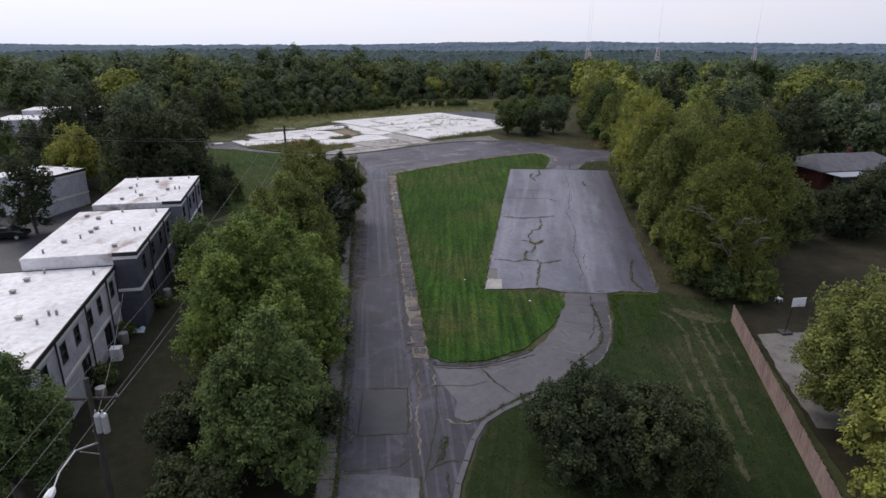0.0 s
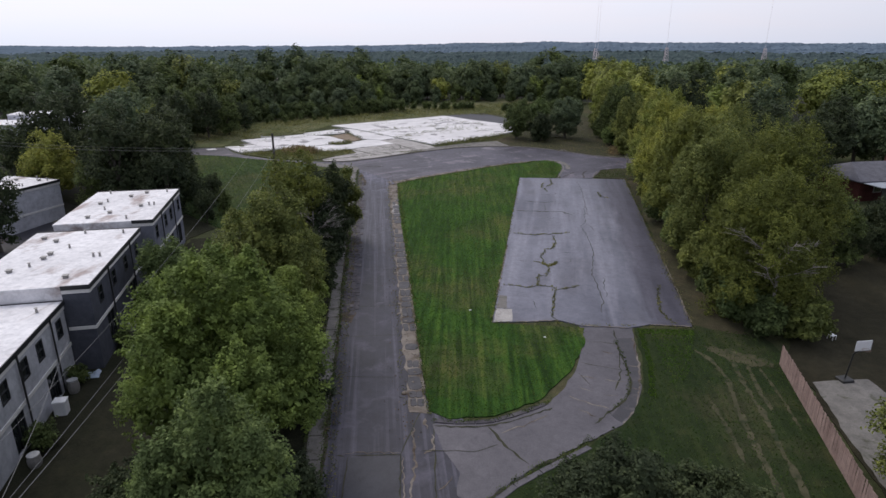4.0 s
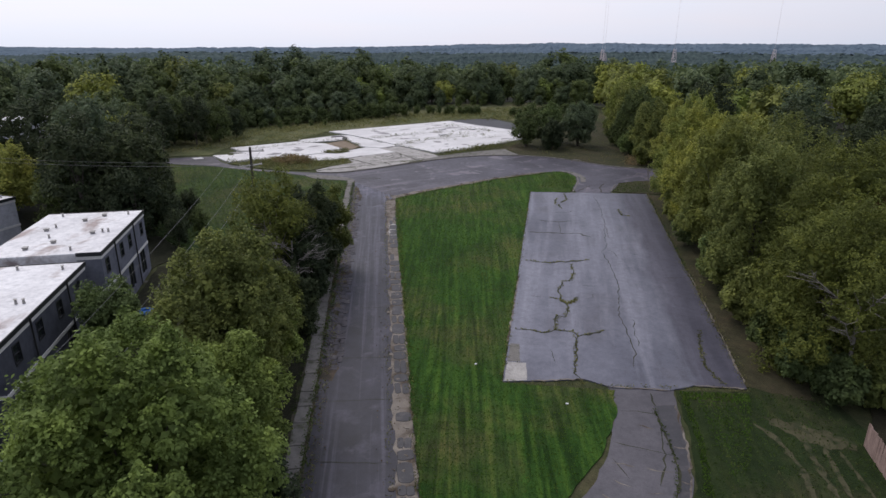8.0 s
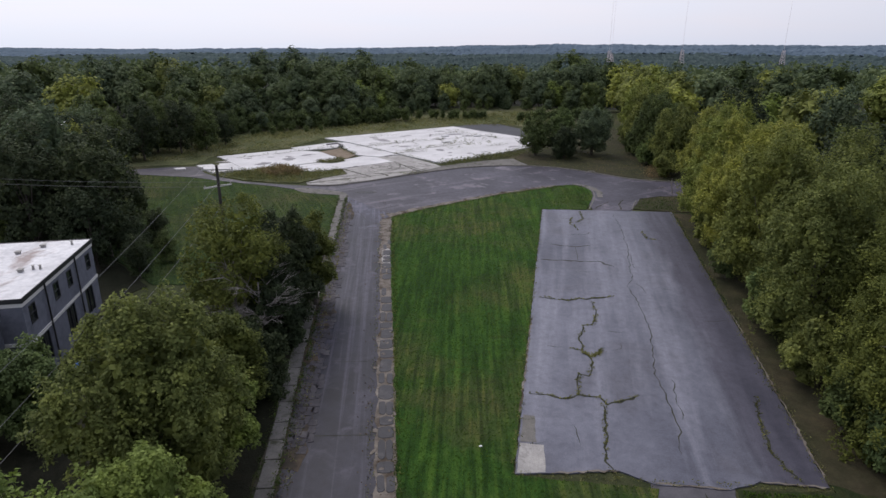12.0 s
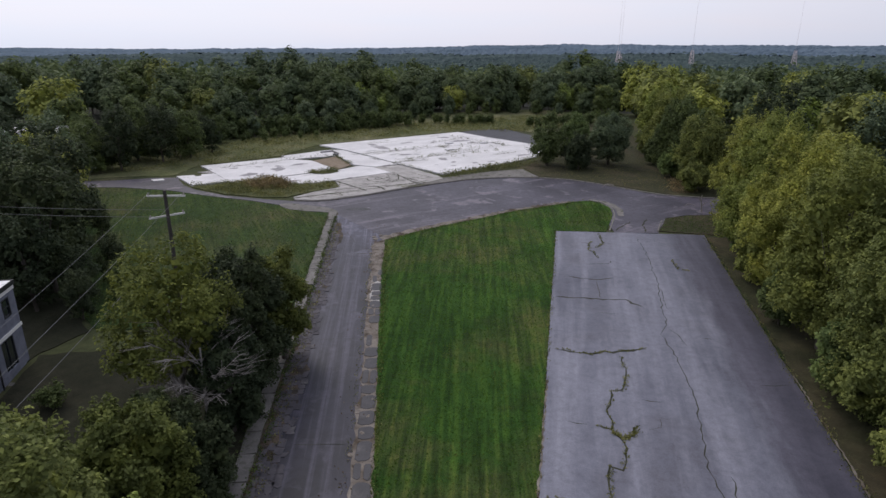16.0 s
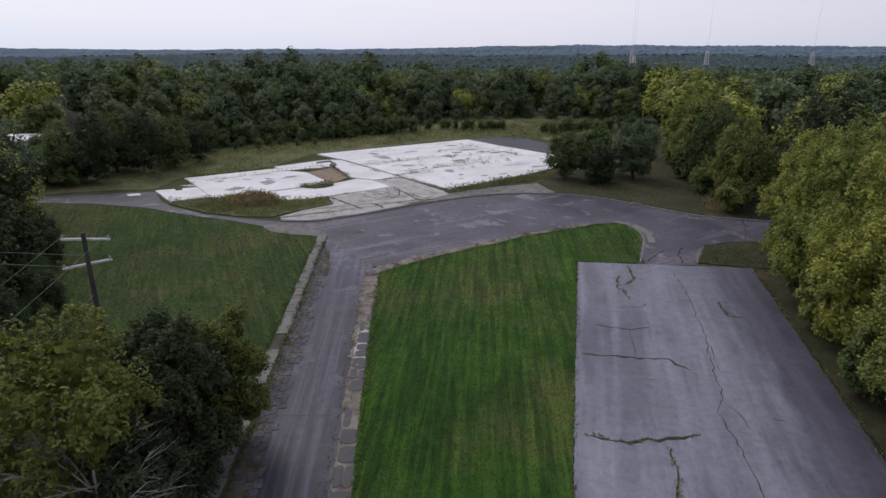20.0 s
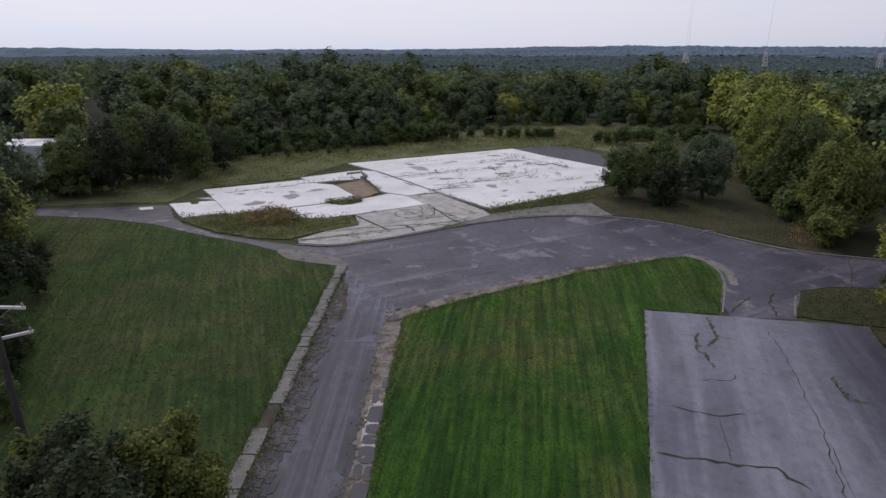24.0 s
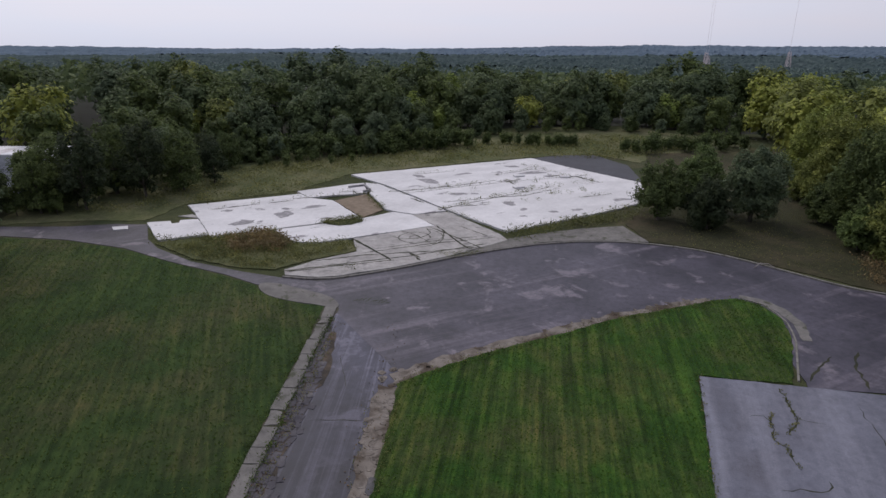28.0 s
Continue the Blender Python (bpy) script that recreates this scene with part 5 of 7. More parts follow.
for i in range(120):
    v = 84 + 18 * rnd.random() if i < 80 else 44 + 56 * rnd.random()
    lay("stone", rnd.choice(PEBBLES), ROAD_R(v) - 0.6 + rnd.uniform(-0.75, 0.75), v, 0.03, rnd.uniform(0, 180), road, rnd.uniform(0.5, 1.6), rnd.uniform(0.5, 1.7))
# crumbling margin on the walk side
strip("soil_strip", [(ROAD_L(v) - 0.25, v) for v in range(55, 109, 3)], [(ROAD_L(v) + 1.05 + 0.3 * math.sin(v * 0.45), v) for v in range(55, 109, 3)], 0.032, M["margin"], road, 4, 0.2)
COBS = [rect_mesh("asphalt_piece", 0.40, 0.94, 0.022, M["asphalt_bit"], 55 + k, 0.10) for k in range(5)]
for col, du in enumerate((-0.02, 0.38, 0.78, 1.16)):
    v = 55.6 + 0.3 * col
    while v < 107.0 - 2.5 * col:
        step = rnd.uniform(0.45, 0.95)
        if rnd.random() < (0.9, 0.92, 0.85, 0.5)[col]:
            lay("asphalt_piece", rnd.choice(COBS), ROAD_L(v) + du + rnd.uniform(-0.03, 0.03), v + step / 2, 0.03, 9.2 + rnd.uniform(-11, 11), road, rnd.uniform(0.9, 1.1), step * rnd.uniform(0.9, 1.06))
        v += step
sheet("road_patch", ragged([(-6.1, 38.6), (-3.25, 38.9), (-2.8, 34.3), (-5.65, 33.9)], 0.5, 0.03, 33), 0.024, M["patch"], 0.1, road)
# dry worn soil at the fence's end and the tracks that leave it
sheet("worn_soil", ragged([(18.3, 52.6), (20.4, 52.1), (22.2, 51.0), (22.6, 50.0), (21.2, 49.7), (19.8, 50.3), (18.8, 51.4)], 0.3, 0.2, 46), 0.057, M["dry_track"], 0.2, lawn_e)
for i, (line, wd) in enumerate([([(17.5, 52.0), (18.3, 50.4), (18.5, 48.2), (18.2, 46.5), (17.8, 44.4), (17.4, 41.0), (17.0, 36.5), (16.3, 31)], 0.42), ([(19.8, 50.4), (19.5, 48.6), (19.35, 46.6), (19.2, 44.0), (18.7, 40.0), (18.1, 35.0)], 0.40), ([(20.6, 50.0), (20.1, 47.2), (19.9, 44.5)], 0.26), ([(16.4, 45.6), (16.4, 42.3), (16.2, 39.4)], 0.36), ([(21.3, 49.6), (21.2, 46.0), (20.8, 42.6)], 0.22)]):
    ribbon("dry_track", line, wd, 0.0585 + 0.0004 * i, M["dry_track"], lawn_e, 700 + i, 0.06, 0.35)
# the spur's darker edge strip with pale broken rims
sheet("edge_strip", ragged([(11.9, 53.4), (11.9, 50.5), (11.9, 48.7), (11.7, 47.1), (11.2, 45.6), (10.3, 44.4), (9.6, 43.4), (10.1, 42.7), (11.3, 44.3), (12.2, 46.9), (12.8, 49.9), (13.3, 53.6)], 0.4, 0.05, 47), 0.034, M["road_bit"], 0.1, branch)
for i, (line, wd) in enumerate([([(13.3, 53.6), (12.85, 49.9), (12.25, 46.9), (11.35, 44.2), (10.1, 42.5)], 0.13), ([(8.2, 47.9), (9.4, 47.6)], 0.09), ([(8.0, 46.5), (8.9, 46.0)], 0.09), ([(7.2, 45.4), (8.6, 44.5), (9.6, 44.1)], 0.1), ([(10.0, 47.5), (11.4, 47.3)], 0.09), ([(9.6, 45.7), (10.5, 45.6)], 0.1), ([(7.6, 44.0), (8.6, 43.2)], 0.1), ([(10.4, 51.3), (11.3, 51.0)], 0.09), ([(12.0, 49.4), (12.8, 49.3)], 0.09), ([(11.6, 46.6), (12.1, 46.4)], 0.1), ([(9.2, 53.0), (9.0, 51.2)], 0.1),
                                ([(2.6, 41.2), (4.2, 42.2), (5.6, 43.2)], 0.08)]):
    ribbon("pale_rim", line, wd, 0.038, M["rubble"], branch, 720 + i, 0.09, 0.3)
for i, (line, wd) in enumerate([([(11.85, 53.0), (11.85, 50.5), (11.85, 48.7), (11.65, 47.1), (11.2, 45.7), (10.5, 44.8), (9.5, 43.7), (8.4, 42.5)], 0.2), ([(1.8, 41.9), (2.6, 40.4), (4.05, 38.6)], 0.2), ([(-1.5, 41.75), (0.2, 41.65), (1.9, 41.9), (3.2, 42.45), (4.8, 43.3), (6.0, 44.0)], 0.16), ([(0.6, 35.4), (1.7, 35.75), (2.75, 36.75), (4.25, 38.1), (5.6, 39.2)], 0.26), ([(-2.1, 39.4), (-0.2, 39.55), (1.0, 39.5), (2.4, 40.2)], 0.1), ([(9.5, 55.5), (11.5, 55.45), (13.8, 55.3)], 0.2)]):
    ribbon("crack", line, wd * 0.8, 0.040, M["crack"], branch, 740 + i, 0.06, 0.35)
# older and newer sections of the lane by the spur
sheet("road_patch", ragged([(-6.1, 30.5), (-4.0, 30.6), (-1.65, 30.4), (-1.5, 27.0), (-1.4, 16.0), (-4.6, 16.0)], 0.6, 0.05, 48), 0.025, M["blue_patch"], 0.1, road)
for i, (line, wd) in enumerate([([(-2.7, 41.5), (-2.6, 39.9), (-2.3, 38.1), (-2.35, 36.3), (-2.0, 33.9), (-1.8, 32.2)], 0.14), ([(-1.5, 40.9), (-1.4, 39.6), (-1.9, 39.1)], 0.16), ([(-0.8, 36.3), (-0.2, 37.4)], 0.09), ([(-0.5, 35.7), (0.4, 35.3), (1.2, 35.4)], 0.2), ([(-2.2, 42.4), (-1.9, 41.4)], 0.2), ([(-6.6, 38.9), (-3.2, 39.2)], 0.06), ([(-3.1, 38.9), (-2.45, 33.9)], 0.07)]):
    ribbon("pale_rim", line, wd, 0.036, M["rubble"], road, 760 + i, 0.1, 0.25)
for i, (line, wd) in enumerate([([(-0.3, 34.2), (-0.5, 32.4), (-0.9, 31.6)], 0.22), ([(-1.3, 31.0), (-0.3, 31.8), (0.5, 31.9)], 0.16), ([(-1.6, 30.7), (-1.45, 28.0), (-1.4, 22.0)], 0.2), ([(-0.2, 31.0), (0.05, 29.0), (-0.1, 25.0)], 0.16), ([(-7.0, 34.6), (-6.1, 34.3), (-5.7, 33.7)], 0.14), ([(-6.9, 38.7), (-6.4, 38.6)], 0.14)]):
    ribbon("crack", line, wd, 0.034, M["crack"], road, 780 + i, 0.08, 0.3)
# slabs of the walk
walkway = tagged(new("sidewalk"), "narrow broken concrete sidewalk slabs with grass in the joints", "sidewalk", kind="structure")
strip("earth_bed", [(ROAD_L(v) - 1.25, v) for v in range(-60, 111, 5)], [(ROAD_L(v) + 0.05, v) for v in range(-60, 111, 5)], 0.03, M["soil"], walkway, 6, 0.08)
SLABS = [rect_mesh("paving_slab", 0.94, 1.0, 0.07, M["walk"], 60 + k, 0.02) for k in range(5)]
CHIPS = [rect_mesh("paving_slab", 0.86, 0.94, 0.055, M["walk"], 70 + k, 0.09) for k in range(4)]
v = 8.0
while v < 109.5:
    step = rnd.uniform(1.5, 2.3) if v < 78 else rnd.uniform(1.0, 2.7)
    off = -0.62 - 0.22 * smooth(55, 66, v) * smooth(88, 78, v)
    broken = v > 78 and (step < 1.2 or rnd.random() < 0.2)
    if not (v > 74 and rnd.random() < 0.05):
        lay("paving_slab", rnd.choice(CHIPS if broken else SLABS), ROAD_L(v + step / 2) + off + rnd.uniform(-0.05, 0.05), v + step / 2, 0.03, 9.2 + rnd.uniform(-2, 2) * (2 if broken else 1), walkway, rnd.uniform(0.92, 1.0), step * 0.98)
    v += step
# apron by the court
sheet("apron", rounded([(-27.9, 113.0), (-26.0, 110.9), (-23.0, 110.2), (-20.6, 110.1), (-19.2, 109.6), (-19.0, 110.4), (-20.4, 111.9), (-23.6, 112.8), (-26.4, 113.6)], 2), 0.09, M["walk"], 0.2, walkway)

# kerb stones round the court
kerb = tagged(new("kerb"), "worn pale concrete kerb with dark joints", "kerb", kind="structure")


def kerb_run(line, wid, top, mat, length=2.4):
    dist, prev = [0.0], None
    for a, b in zip(line, line[1:]):
        dist.append(dist[-1] + math.dist(a, b))

    def at(s):
        s = min(max(s, 0), dist[-1])
        for i in range(len(line) - 1):
            if s <= dist[i + 1]:
                f = (s - dist[i]) / (dist[i + 1] - dist[i])
                return Vector((line[i][0] * (1 - f) + line[i + 1][0] * f, line[i][1] * (1 - f) + line[i + 1][1] * f))
    s = 0.0
    while s < dist[-1] - 0.3:
        e = min(s + length, dist[-1])
        a, b = at(s + 0.02), at(e - 0.03)
        d = (b - a).normalized()
        q = Vector((-d.y, d.x)) * wid
        bm = bmesh.new()
        ring = [a, b, b + q, a + q]
        lo = [bm.verts.new(P(p.x, p.y, -0.15)) for p in ring]
        hi = [bm.verts.new(P(p.x, p.y, top)) for p in ring]
        bm.faces.new(hi)
        for k in range(4):
            bm.faces.new((lo[k], lo[(k + 1) % 4], hi[(k + 1) % 4], hi[k]))
        bmesh.ops.bevel(bm, geom=[ed for ed in bm.edges if ed.verts[0] in hi and ed.verts[1] in hi], offset=0.02, segments=1, affect="EDGES")
        part("kerb_stone", bm, mat, kerb)
        s = e


kerb_run(KERB_FRONT, 0.22, 0.15, M["kerb"])
kerb_run([(20.9, 110.4), (19.9, 107.6), (19.4, 106.0)], -0.15, 0.1, M["kerb"], 1.6)
kerb_run([(13.5, 118.4), (14.7, 117.8), (15.7, 115.2), (15.5, 112.0), (14.6, 108.8), (13.8, 105.9)], 0.14, 0.1, M["kerb"], 1.6)
kerb_run([(7.6, 40.4), (4.35, 38.0), (3.0, 36.9), (1.8, 35.6), (1.15, 34.0), (0.8, 32.4), (0.45, 30.9), (0.15, 29.4), (0.0, 24.0)], 0.36, 0.09, M["drive"], 1.9)
kerb_run([(-1.55, 42.06), (0.1, 41.9), (2.0, 42.15), (3.2, 42.75), (4.7, 43.6), (5.75, 44.35)], 0.34, 0.075, M["asphalt_bit"], 1.3)
# crumbled edge between court and lawn
strip("grit_edge", [(u - 0.75 + 0.08 * i, v + 1.0 - 0.07 * i) for i, (u, v) in enumerate(ISLAND_N[:7])], [(u + 0.2, v - 0.35) for u, v in ISLAND_N[:7]], 0.045, M["rubble"], plaza, 9, 0.22)
for i in range(110):
    s = rnd.random() * 5.6
    k = int(s)
    f = s - k
    a, b = ISLAND_N[k], ISLAND_N[k + 1]
    lay("stone", rnd.choice(PEBBLES), a[0] + (b[0] - a[0]) * f + rnd.uniform(-0.6, 0.1), a[1] + (b[1] - a[1]) * f + rnd.uniform(0.0, 1.0), 0.03, rnd.uniform(0, 180), plaza, rnd.uniform(0.4, 1.5), rnd.uniform(0.4, 1.3))

# ---------------------------------------------------------------- cracks and joints
CRACKS = [([(3.6, 63.2), (5.3, 62.9), (5.6, 62.6), (6.7, 63.2), (8.1, 63.1), (8.4, 62.3), (8.8, 62.4), (10.1, 63.0), (10.5, 63.4)], 0.24), ([(5.4, 78.1), (7.7, 77.5), (8.8, 78.0), (9.4, 77.9), (11.8, 78.7)], 0.26),
          ([(6.1, 87.2), (9.6, 87.0), (12.1, 87.1), (12.4, 86.4), (13.3, 85.7)], 0.2), ([(7.2, 91.9), (10.2, 91.2), (11.9, 91.8)], 0.13), ([(7.0, 69.3), (7.7, 69.0), (8.3, 68.2), (8.9, 68.5), (9.1, 69.1), (9.5, 69.5)], 0.2),
          ([(8.2, 62.2), (7.8, 59.1), (7.4, 56.9), (7.7, 55.7)], 0.2), ([(6.7, 63.2), (7.1, 65.6), (7.7, 65.5), (8.1, 66.3), (8.3, 67.8), (7.8, 68.6), (7.9, 69.6), (7.8, 70.9), (8.3, 71.9), (8.4, 73.0), (9.3, 73.2), (9.7, 74.8), (9.9, 77.3)], 0.17),
          ([(15.5, 90.2), (14.8, 85.8), (14.4, 82.6), (13.6, 81.0), (13.6, 79.4), (13.8, 77.6), (13.6, 73.0), (13.0, 69.4), (12.4, 66.6), (12.2, 59.8), (11.7, 57.8)], 0.1), ([(18.1, 63.8), (17.2, 60.8), (16.8, 58.5), (17.0, 57.0), (17.4, 55.9)], 0.2),
          ([(12.4, 104.8), (12.4, 102.8), (12.5, 101.6), (11.5, 99.9)], 0.16), ([(14.4, 81.9), (14.9, 80.6), (15.0, 79.4)], 0.08), ([(16.4, 103.5), (16.4, 98.9), (15.7, 91.3), (15.2, 85.4)], 0.07),
          ([(13.3, 65.5), (13.0, 63.2), (12.7, 61.0)], 0.09), ([(18.2, 74.5), (20.4, 74.7)], 0.14), ([(16.4, 80.7), (17.3, 80.6)], 0.12), ([(18.5, 97.0), (18.5, 94.5), (19.4, 94.3)], 0.16),
          ([(3.5, 60.6), (3.45, 58.2), (3.7, 55.7)], 0.14), ([(2.6, 58.0), (4.1, 58.2)], 0.1), ([(9.8, 95.2), (12.1, 95.5), (12.3, 96.3)], 0.12), ([(11.1, 101.8), (10.6, 99.2), (11.1, 98.5), (11.2, 97.0)], 0.15), ([(10.2, 72.1), (11.5, 72.0)], 0.1),
          ([(12.5, 101.6), (13.9, 101.3)], 0.1), ([(11.0, 100.4), (10.6, 101.4), (9.7, 101.2)], 0.1), ([(10.2, 91.2), (9.9, 87.2)], 0.07), ([(9.9, 69.2), (10.6, 69.4), (10.8, 70.2)], 0.1), ([(5.2, 69.5), (6.4, 69.3)], 0.1), ([(6.0, 60.1), (6.2, 58.1)], 0.07), ([(9.0, 84.2), (10.9, 84.4)], 0.06)]
sheet("concrete_block", ragged([(2.45, 55.6), (4.0, 55.75), (4.1, 58.0), (2.75, 58.1)], 0.5, 0.04, 31), 0.082, M["concrete"], 0.1, pad)
sheet("concrete_block", ragged([(2.78, 58.25), (3.7, 58.2), (3.75, 60.7), (3.05, 60.8)], 0.5, 0.05, 32), 0.080, M["walk"], 0.1, pad)
for i, line in enumerate([[(4.3, 55.72), (6.0, 55.95), (8.0, 56.2)], [(9.6, 55.35), (11.5, 55.3), (13.4, 55.2)], [(15.2, 55.9), (18.5, 55.72)], [(2.9, 60.9), (3.6, 67.0), (4.4, 74.0)], [(18.7, 56.4), (19.9, 66.0), (21.0, 76.0)]]):
    ribbon("pale_rim", line, 0.13, 0.0745, M["rubble"], pad, 190 + i, 0.07, 0.3)
for i, (line, wd) in enumerate(CRACKS):
    ribbon("crack", line, wd * (1.0 if i < 5 else 0.72), 0.074, M["crack"], pad, 200 + i)
for i, (line, wd) in enumerate([([(2.3, 42.7), (5.2, 44.3)], 0.25), ([(12.0, 54.9), (11.9, 51.5), (11.2, 48.3), (10.4, 46.2)], 0.22), ([(9.6, 52.8), (13.2, 52.4)], 0.12), ([(8.6, 49.6), (12.6, 48.6)], 0.12), ([(8.2, 48.2), (8.9, 46.6)], 0.1)]):
    ribbon("crack", line, wd * 0.5, 0.033, M["crack"], branch, 240 + i)
for i, (line, wd) in enumerate([([(-6.2, 38.7), (-3.2, 39.0), (-2.7, 34.2), (-5.7, 33.8), (-6.2, 38.7)], 0.16), ([(-6.4, 30.6), (-2.9, 31.2), (-1.5, 33.4)], 0.14), ([(-1.6, 43.0), (-1.0, 36.0), (-1.4, 30.0)], 0.16), ([(-3.2, 39.0), (-2.4, 43.5)], 0.12),
                                ([(-9.6, 57.8), (-7.6, 58.0), (-5.4, 58.2)], 0.1), ([(-8.9, 52.5), (-4.5, 53.1)], 0.1), ([(-8.3, 46.8), (-4.0, 47.0)], 0.1), ([(-12.6, 78.0), (-9.4, 78.4)], 0.08), ([(-10.5, 66.0), (-7.4, 66.3)], 0.08), ([(-15.4, 95.6), (-11.8, 96.4)], 0.09), ([(-16.2, 103), (-14.3, 99.2)], 0.08)]):
    ribbon("crack", line, wd * 0.55, 0.026, M["crack"], road, 260 + i, 0.05)
sheet("road_patch", rounded([(-18.6, 111.5), (-17.2, 112.6), (-15.6, 112.5), (-15.0, 111.6), (-16.4, 111.0)], 2), 0.032, M["patch"], 0.1, plaza)
for k in range(9):
    ribbon("crack", [(-18.3 + 0.35 * k, 111.4 + 0.1 * (k % 3)), (-18.0 + 0.35 * k, 112.0 + 0.15 * (k % 4))], 0.1, 0.036, M["crack"], plaza, 270 + k, 0.08, 0.2)
sheet("concrete_block", ragged([(ROAD_R(84.8) - 1.1, 84.8), (ROAD_R(84.8) + 0.05, 84.8), (ROAD_R(89.2) + 0.05, 89.2), (ROAD_R(89.2) - 1.05, 89.2)], 0.5, 0.05, 34), 0.05, M["concrete"], 0.1, road)
sheet("corner_walk", ragged([(13.4, 119.3), (15.2, 118.6), (16.4, 117.0), (17.0, 114.6), (16.6, 111.8), (15.9, 111.8), (16.1, 114.4), (15.6, 116.4), (14.7, 117.8), (13.2, 118.6)], 0.5, 0.06, 35), 0.045, M["walk"], 0.1, plaza)
ribbon("crack", [(14.6, 106.0), (15.8, 108.0), (17.2, 109.8)], 0.15, 0.033, M["crack"], entry, 291)
ribbon("crack", [(18.0, 105.8), (18.2, 108.6), (19.2, 110.8)], 0.18, 0.033, M["crack"], entry, 292)
JOINTS = [([(-44.2, 132.4), (-39.6, 136.0)], 0.3), ([(-38.9, 136.4), (-36.1, 138.3)], 0.25), ([(-36.4, 139.1), (-31.9, 141.5), (-27.5, 143.8)], 0.22), ([(-25.1, 145.0), (-20.2, 147.8), (-17.4, 149.7), (-11.6, 154.6)], 0.22),
          ([(-10.3, 154.6), (-8.9, 152.8)], 0.35), ([(-21.7, 142.7), (-19.3, 140.8)], 0.3), ([(-16.7, 138.0), (-15.4, 139.8), (-11.1, 141.7)], 0.2), ([(-16.9, 141.5), (-12.5, 144.1), (-6.9, 147.0), (-2.5, 151.9)], 0.22),
          ([(-4.4, 159.4), (-0.2, 159.2), (3.4, 156.1)], 0.4), ([(-31.9, 143.5), (-30.2, 144.5), (-29.2, 143.2), (-27.6, 144.1), (-28.9, 146.6)], 0.28), ([(-12.4, 157.7), (-7.2, 162.7), (-2.8, 161.7)], 0.2),
          ([(-23.1, 144.4), (-17.1, 149.0), (-9.7, 154.1), (1.6, 160.6)], 0.16), ([(-16.5, 138.5), (-10.6, 145.1), (-3.5, 152.5)], 0.2),
          ([(0.2, 147.4), (4.6, 150.2)], 0.2), ([(-24.6, 155.4), (-18.8, 159.2)], 0.16), ([(-9.0, 166.0), (-4.6, 163.0)], 0.16)]
for i, (line, wd) in enumerate(JOINTS):
    ribbon("joint", line, wd, 0.205, M["crack"], slab, 300 + i, 0.1, 0.6)
for i, (line, wd) in enumerate([([(-23.9, 126.2), (-21.6, 124.1), (-19.2, 122.1)], 0.2), ([(-15.8, 132.2), (-12.0, 126.7), (-10.8, 125.4)], 0.2), ([(-21.2, 122.0), (-15.2, 126.0), (-8.5, 129.6)], 0.16), ([(-25.0, 119.0), (-21.0, 121.4), (-14.7, 123.9), (-9.3, 126.4)], 0.22),
                                ([(-26.4, 115.9), (-22.2, 118.4), (-17.4, 120.9)], 0.2), ([(-17.1, 123.6), (-15.1, 121.9)], 0.2), ([(-20.2, 130.2), (-16.9, 128.2), (-14.9, 126.1)], 0.1),
                                ([(-19.9, 127.6), (-18.2, 127.0), (-16.5, 127.7), (-15.8, 129.4), (-16.7, 131.2)], 0.12), ([(-15.7, 131.9), (-14.6, 130.7), (-14.2, 128.4), (-14.7, 126.5), (-17.0, 124.6)], 0.1)]):
    ribbon("joint", line, wd, 0.135, M["crack"], slab, 330 + i, 0.06, 0.5)
for i, (line, wd) in enumerate([([(-26.9, 115.9), (-21.1, 119.4), (-16.3, 122.2), (-9.5, 127.2)], 0.2), ([(-23.1, 125.6), (-19.7, 122.6), (-17.8, 120.8)], 0.26), ([(-16.6, 123.2), (-14.9, 121.2)], 0.26), ([(-16.2, 131.4), (-9.6, 125.9)], 0.2),
                                ([(-20.4, 123.4), (-14.2, 127.4), (-10.6, 129.4)], 0.14), ([(-13.2, 132.6), (-9.6, 129.8)], 0.14)]):
    ribbon("joint", line, wd, 0.137, M["crack"], slab, 350 + i, 0.05, 0.5)
for i, (rad, a0, a1) in enumerate([(1.7, 0, 360), (3.1, -70, 80), (0.5, 0, 360)]):
    ribbon("joint", [(-17.2 + rad * math.cos(radians(a)), 127.7 + rad * math.sin(radians(a))) for a in range(a0, a1 + 1, 15)], 0.12, 0.139, M["crack"], slab, 360 + i, 0.02, 0.4)

# ---------------------------------------------------------------- weeds
def weed_mesh(name, rows, mat, seed, label, category="weeds", slim=0.4):
    """Tufts of blades: rows of (u, v, w, spread, height, count)."""
    rng = np.random.default_rng(seed)
    pos, nrm, sz = [], [], []
    for u, v, w, sp, h, n in rows:
        p = np.array(P(u, v, w))
        q = p + np.stack([rng.normal(0, sp, n), rng.normal(0, sp, n), rng.uniform(0.05, 1.0, n) * h], 1)
        pos.append(q)
        a = rng.uniform(0, 2 * math.pi, n)
        nrm.append(np.stack([np.cos(a), np.sin(a), rng.uniform(0, 0.6, n)], 1))
        sz.append(np.full(n, max(0.12, h * 0.55)))
    me = leaf_mesh(name, np.concatenate(pos), np.concatenate(sz), np.concatenate(nrm), mat, seed, slim)
    return tagged(new(name, me), label, category, kind="stuff")


def along(line, gap, w, sp, h, n, seed):
    r = random.Random(seed)
    out = []
    for u, v in ragged(line, gap, 0.12, seed, closed=False):
        if r.random() < 0.8:
            out.append((u, v, w, sp, h * r.uniform(0.5, 1.3), n))
    return out


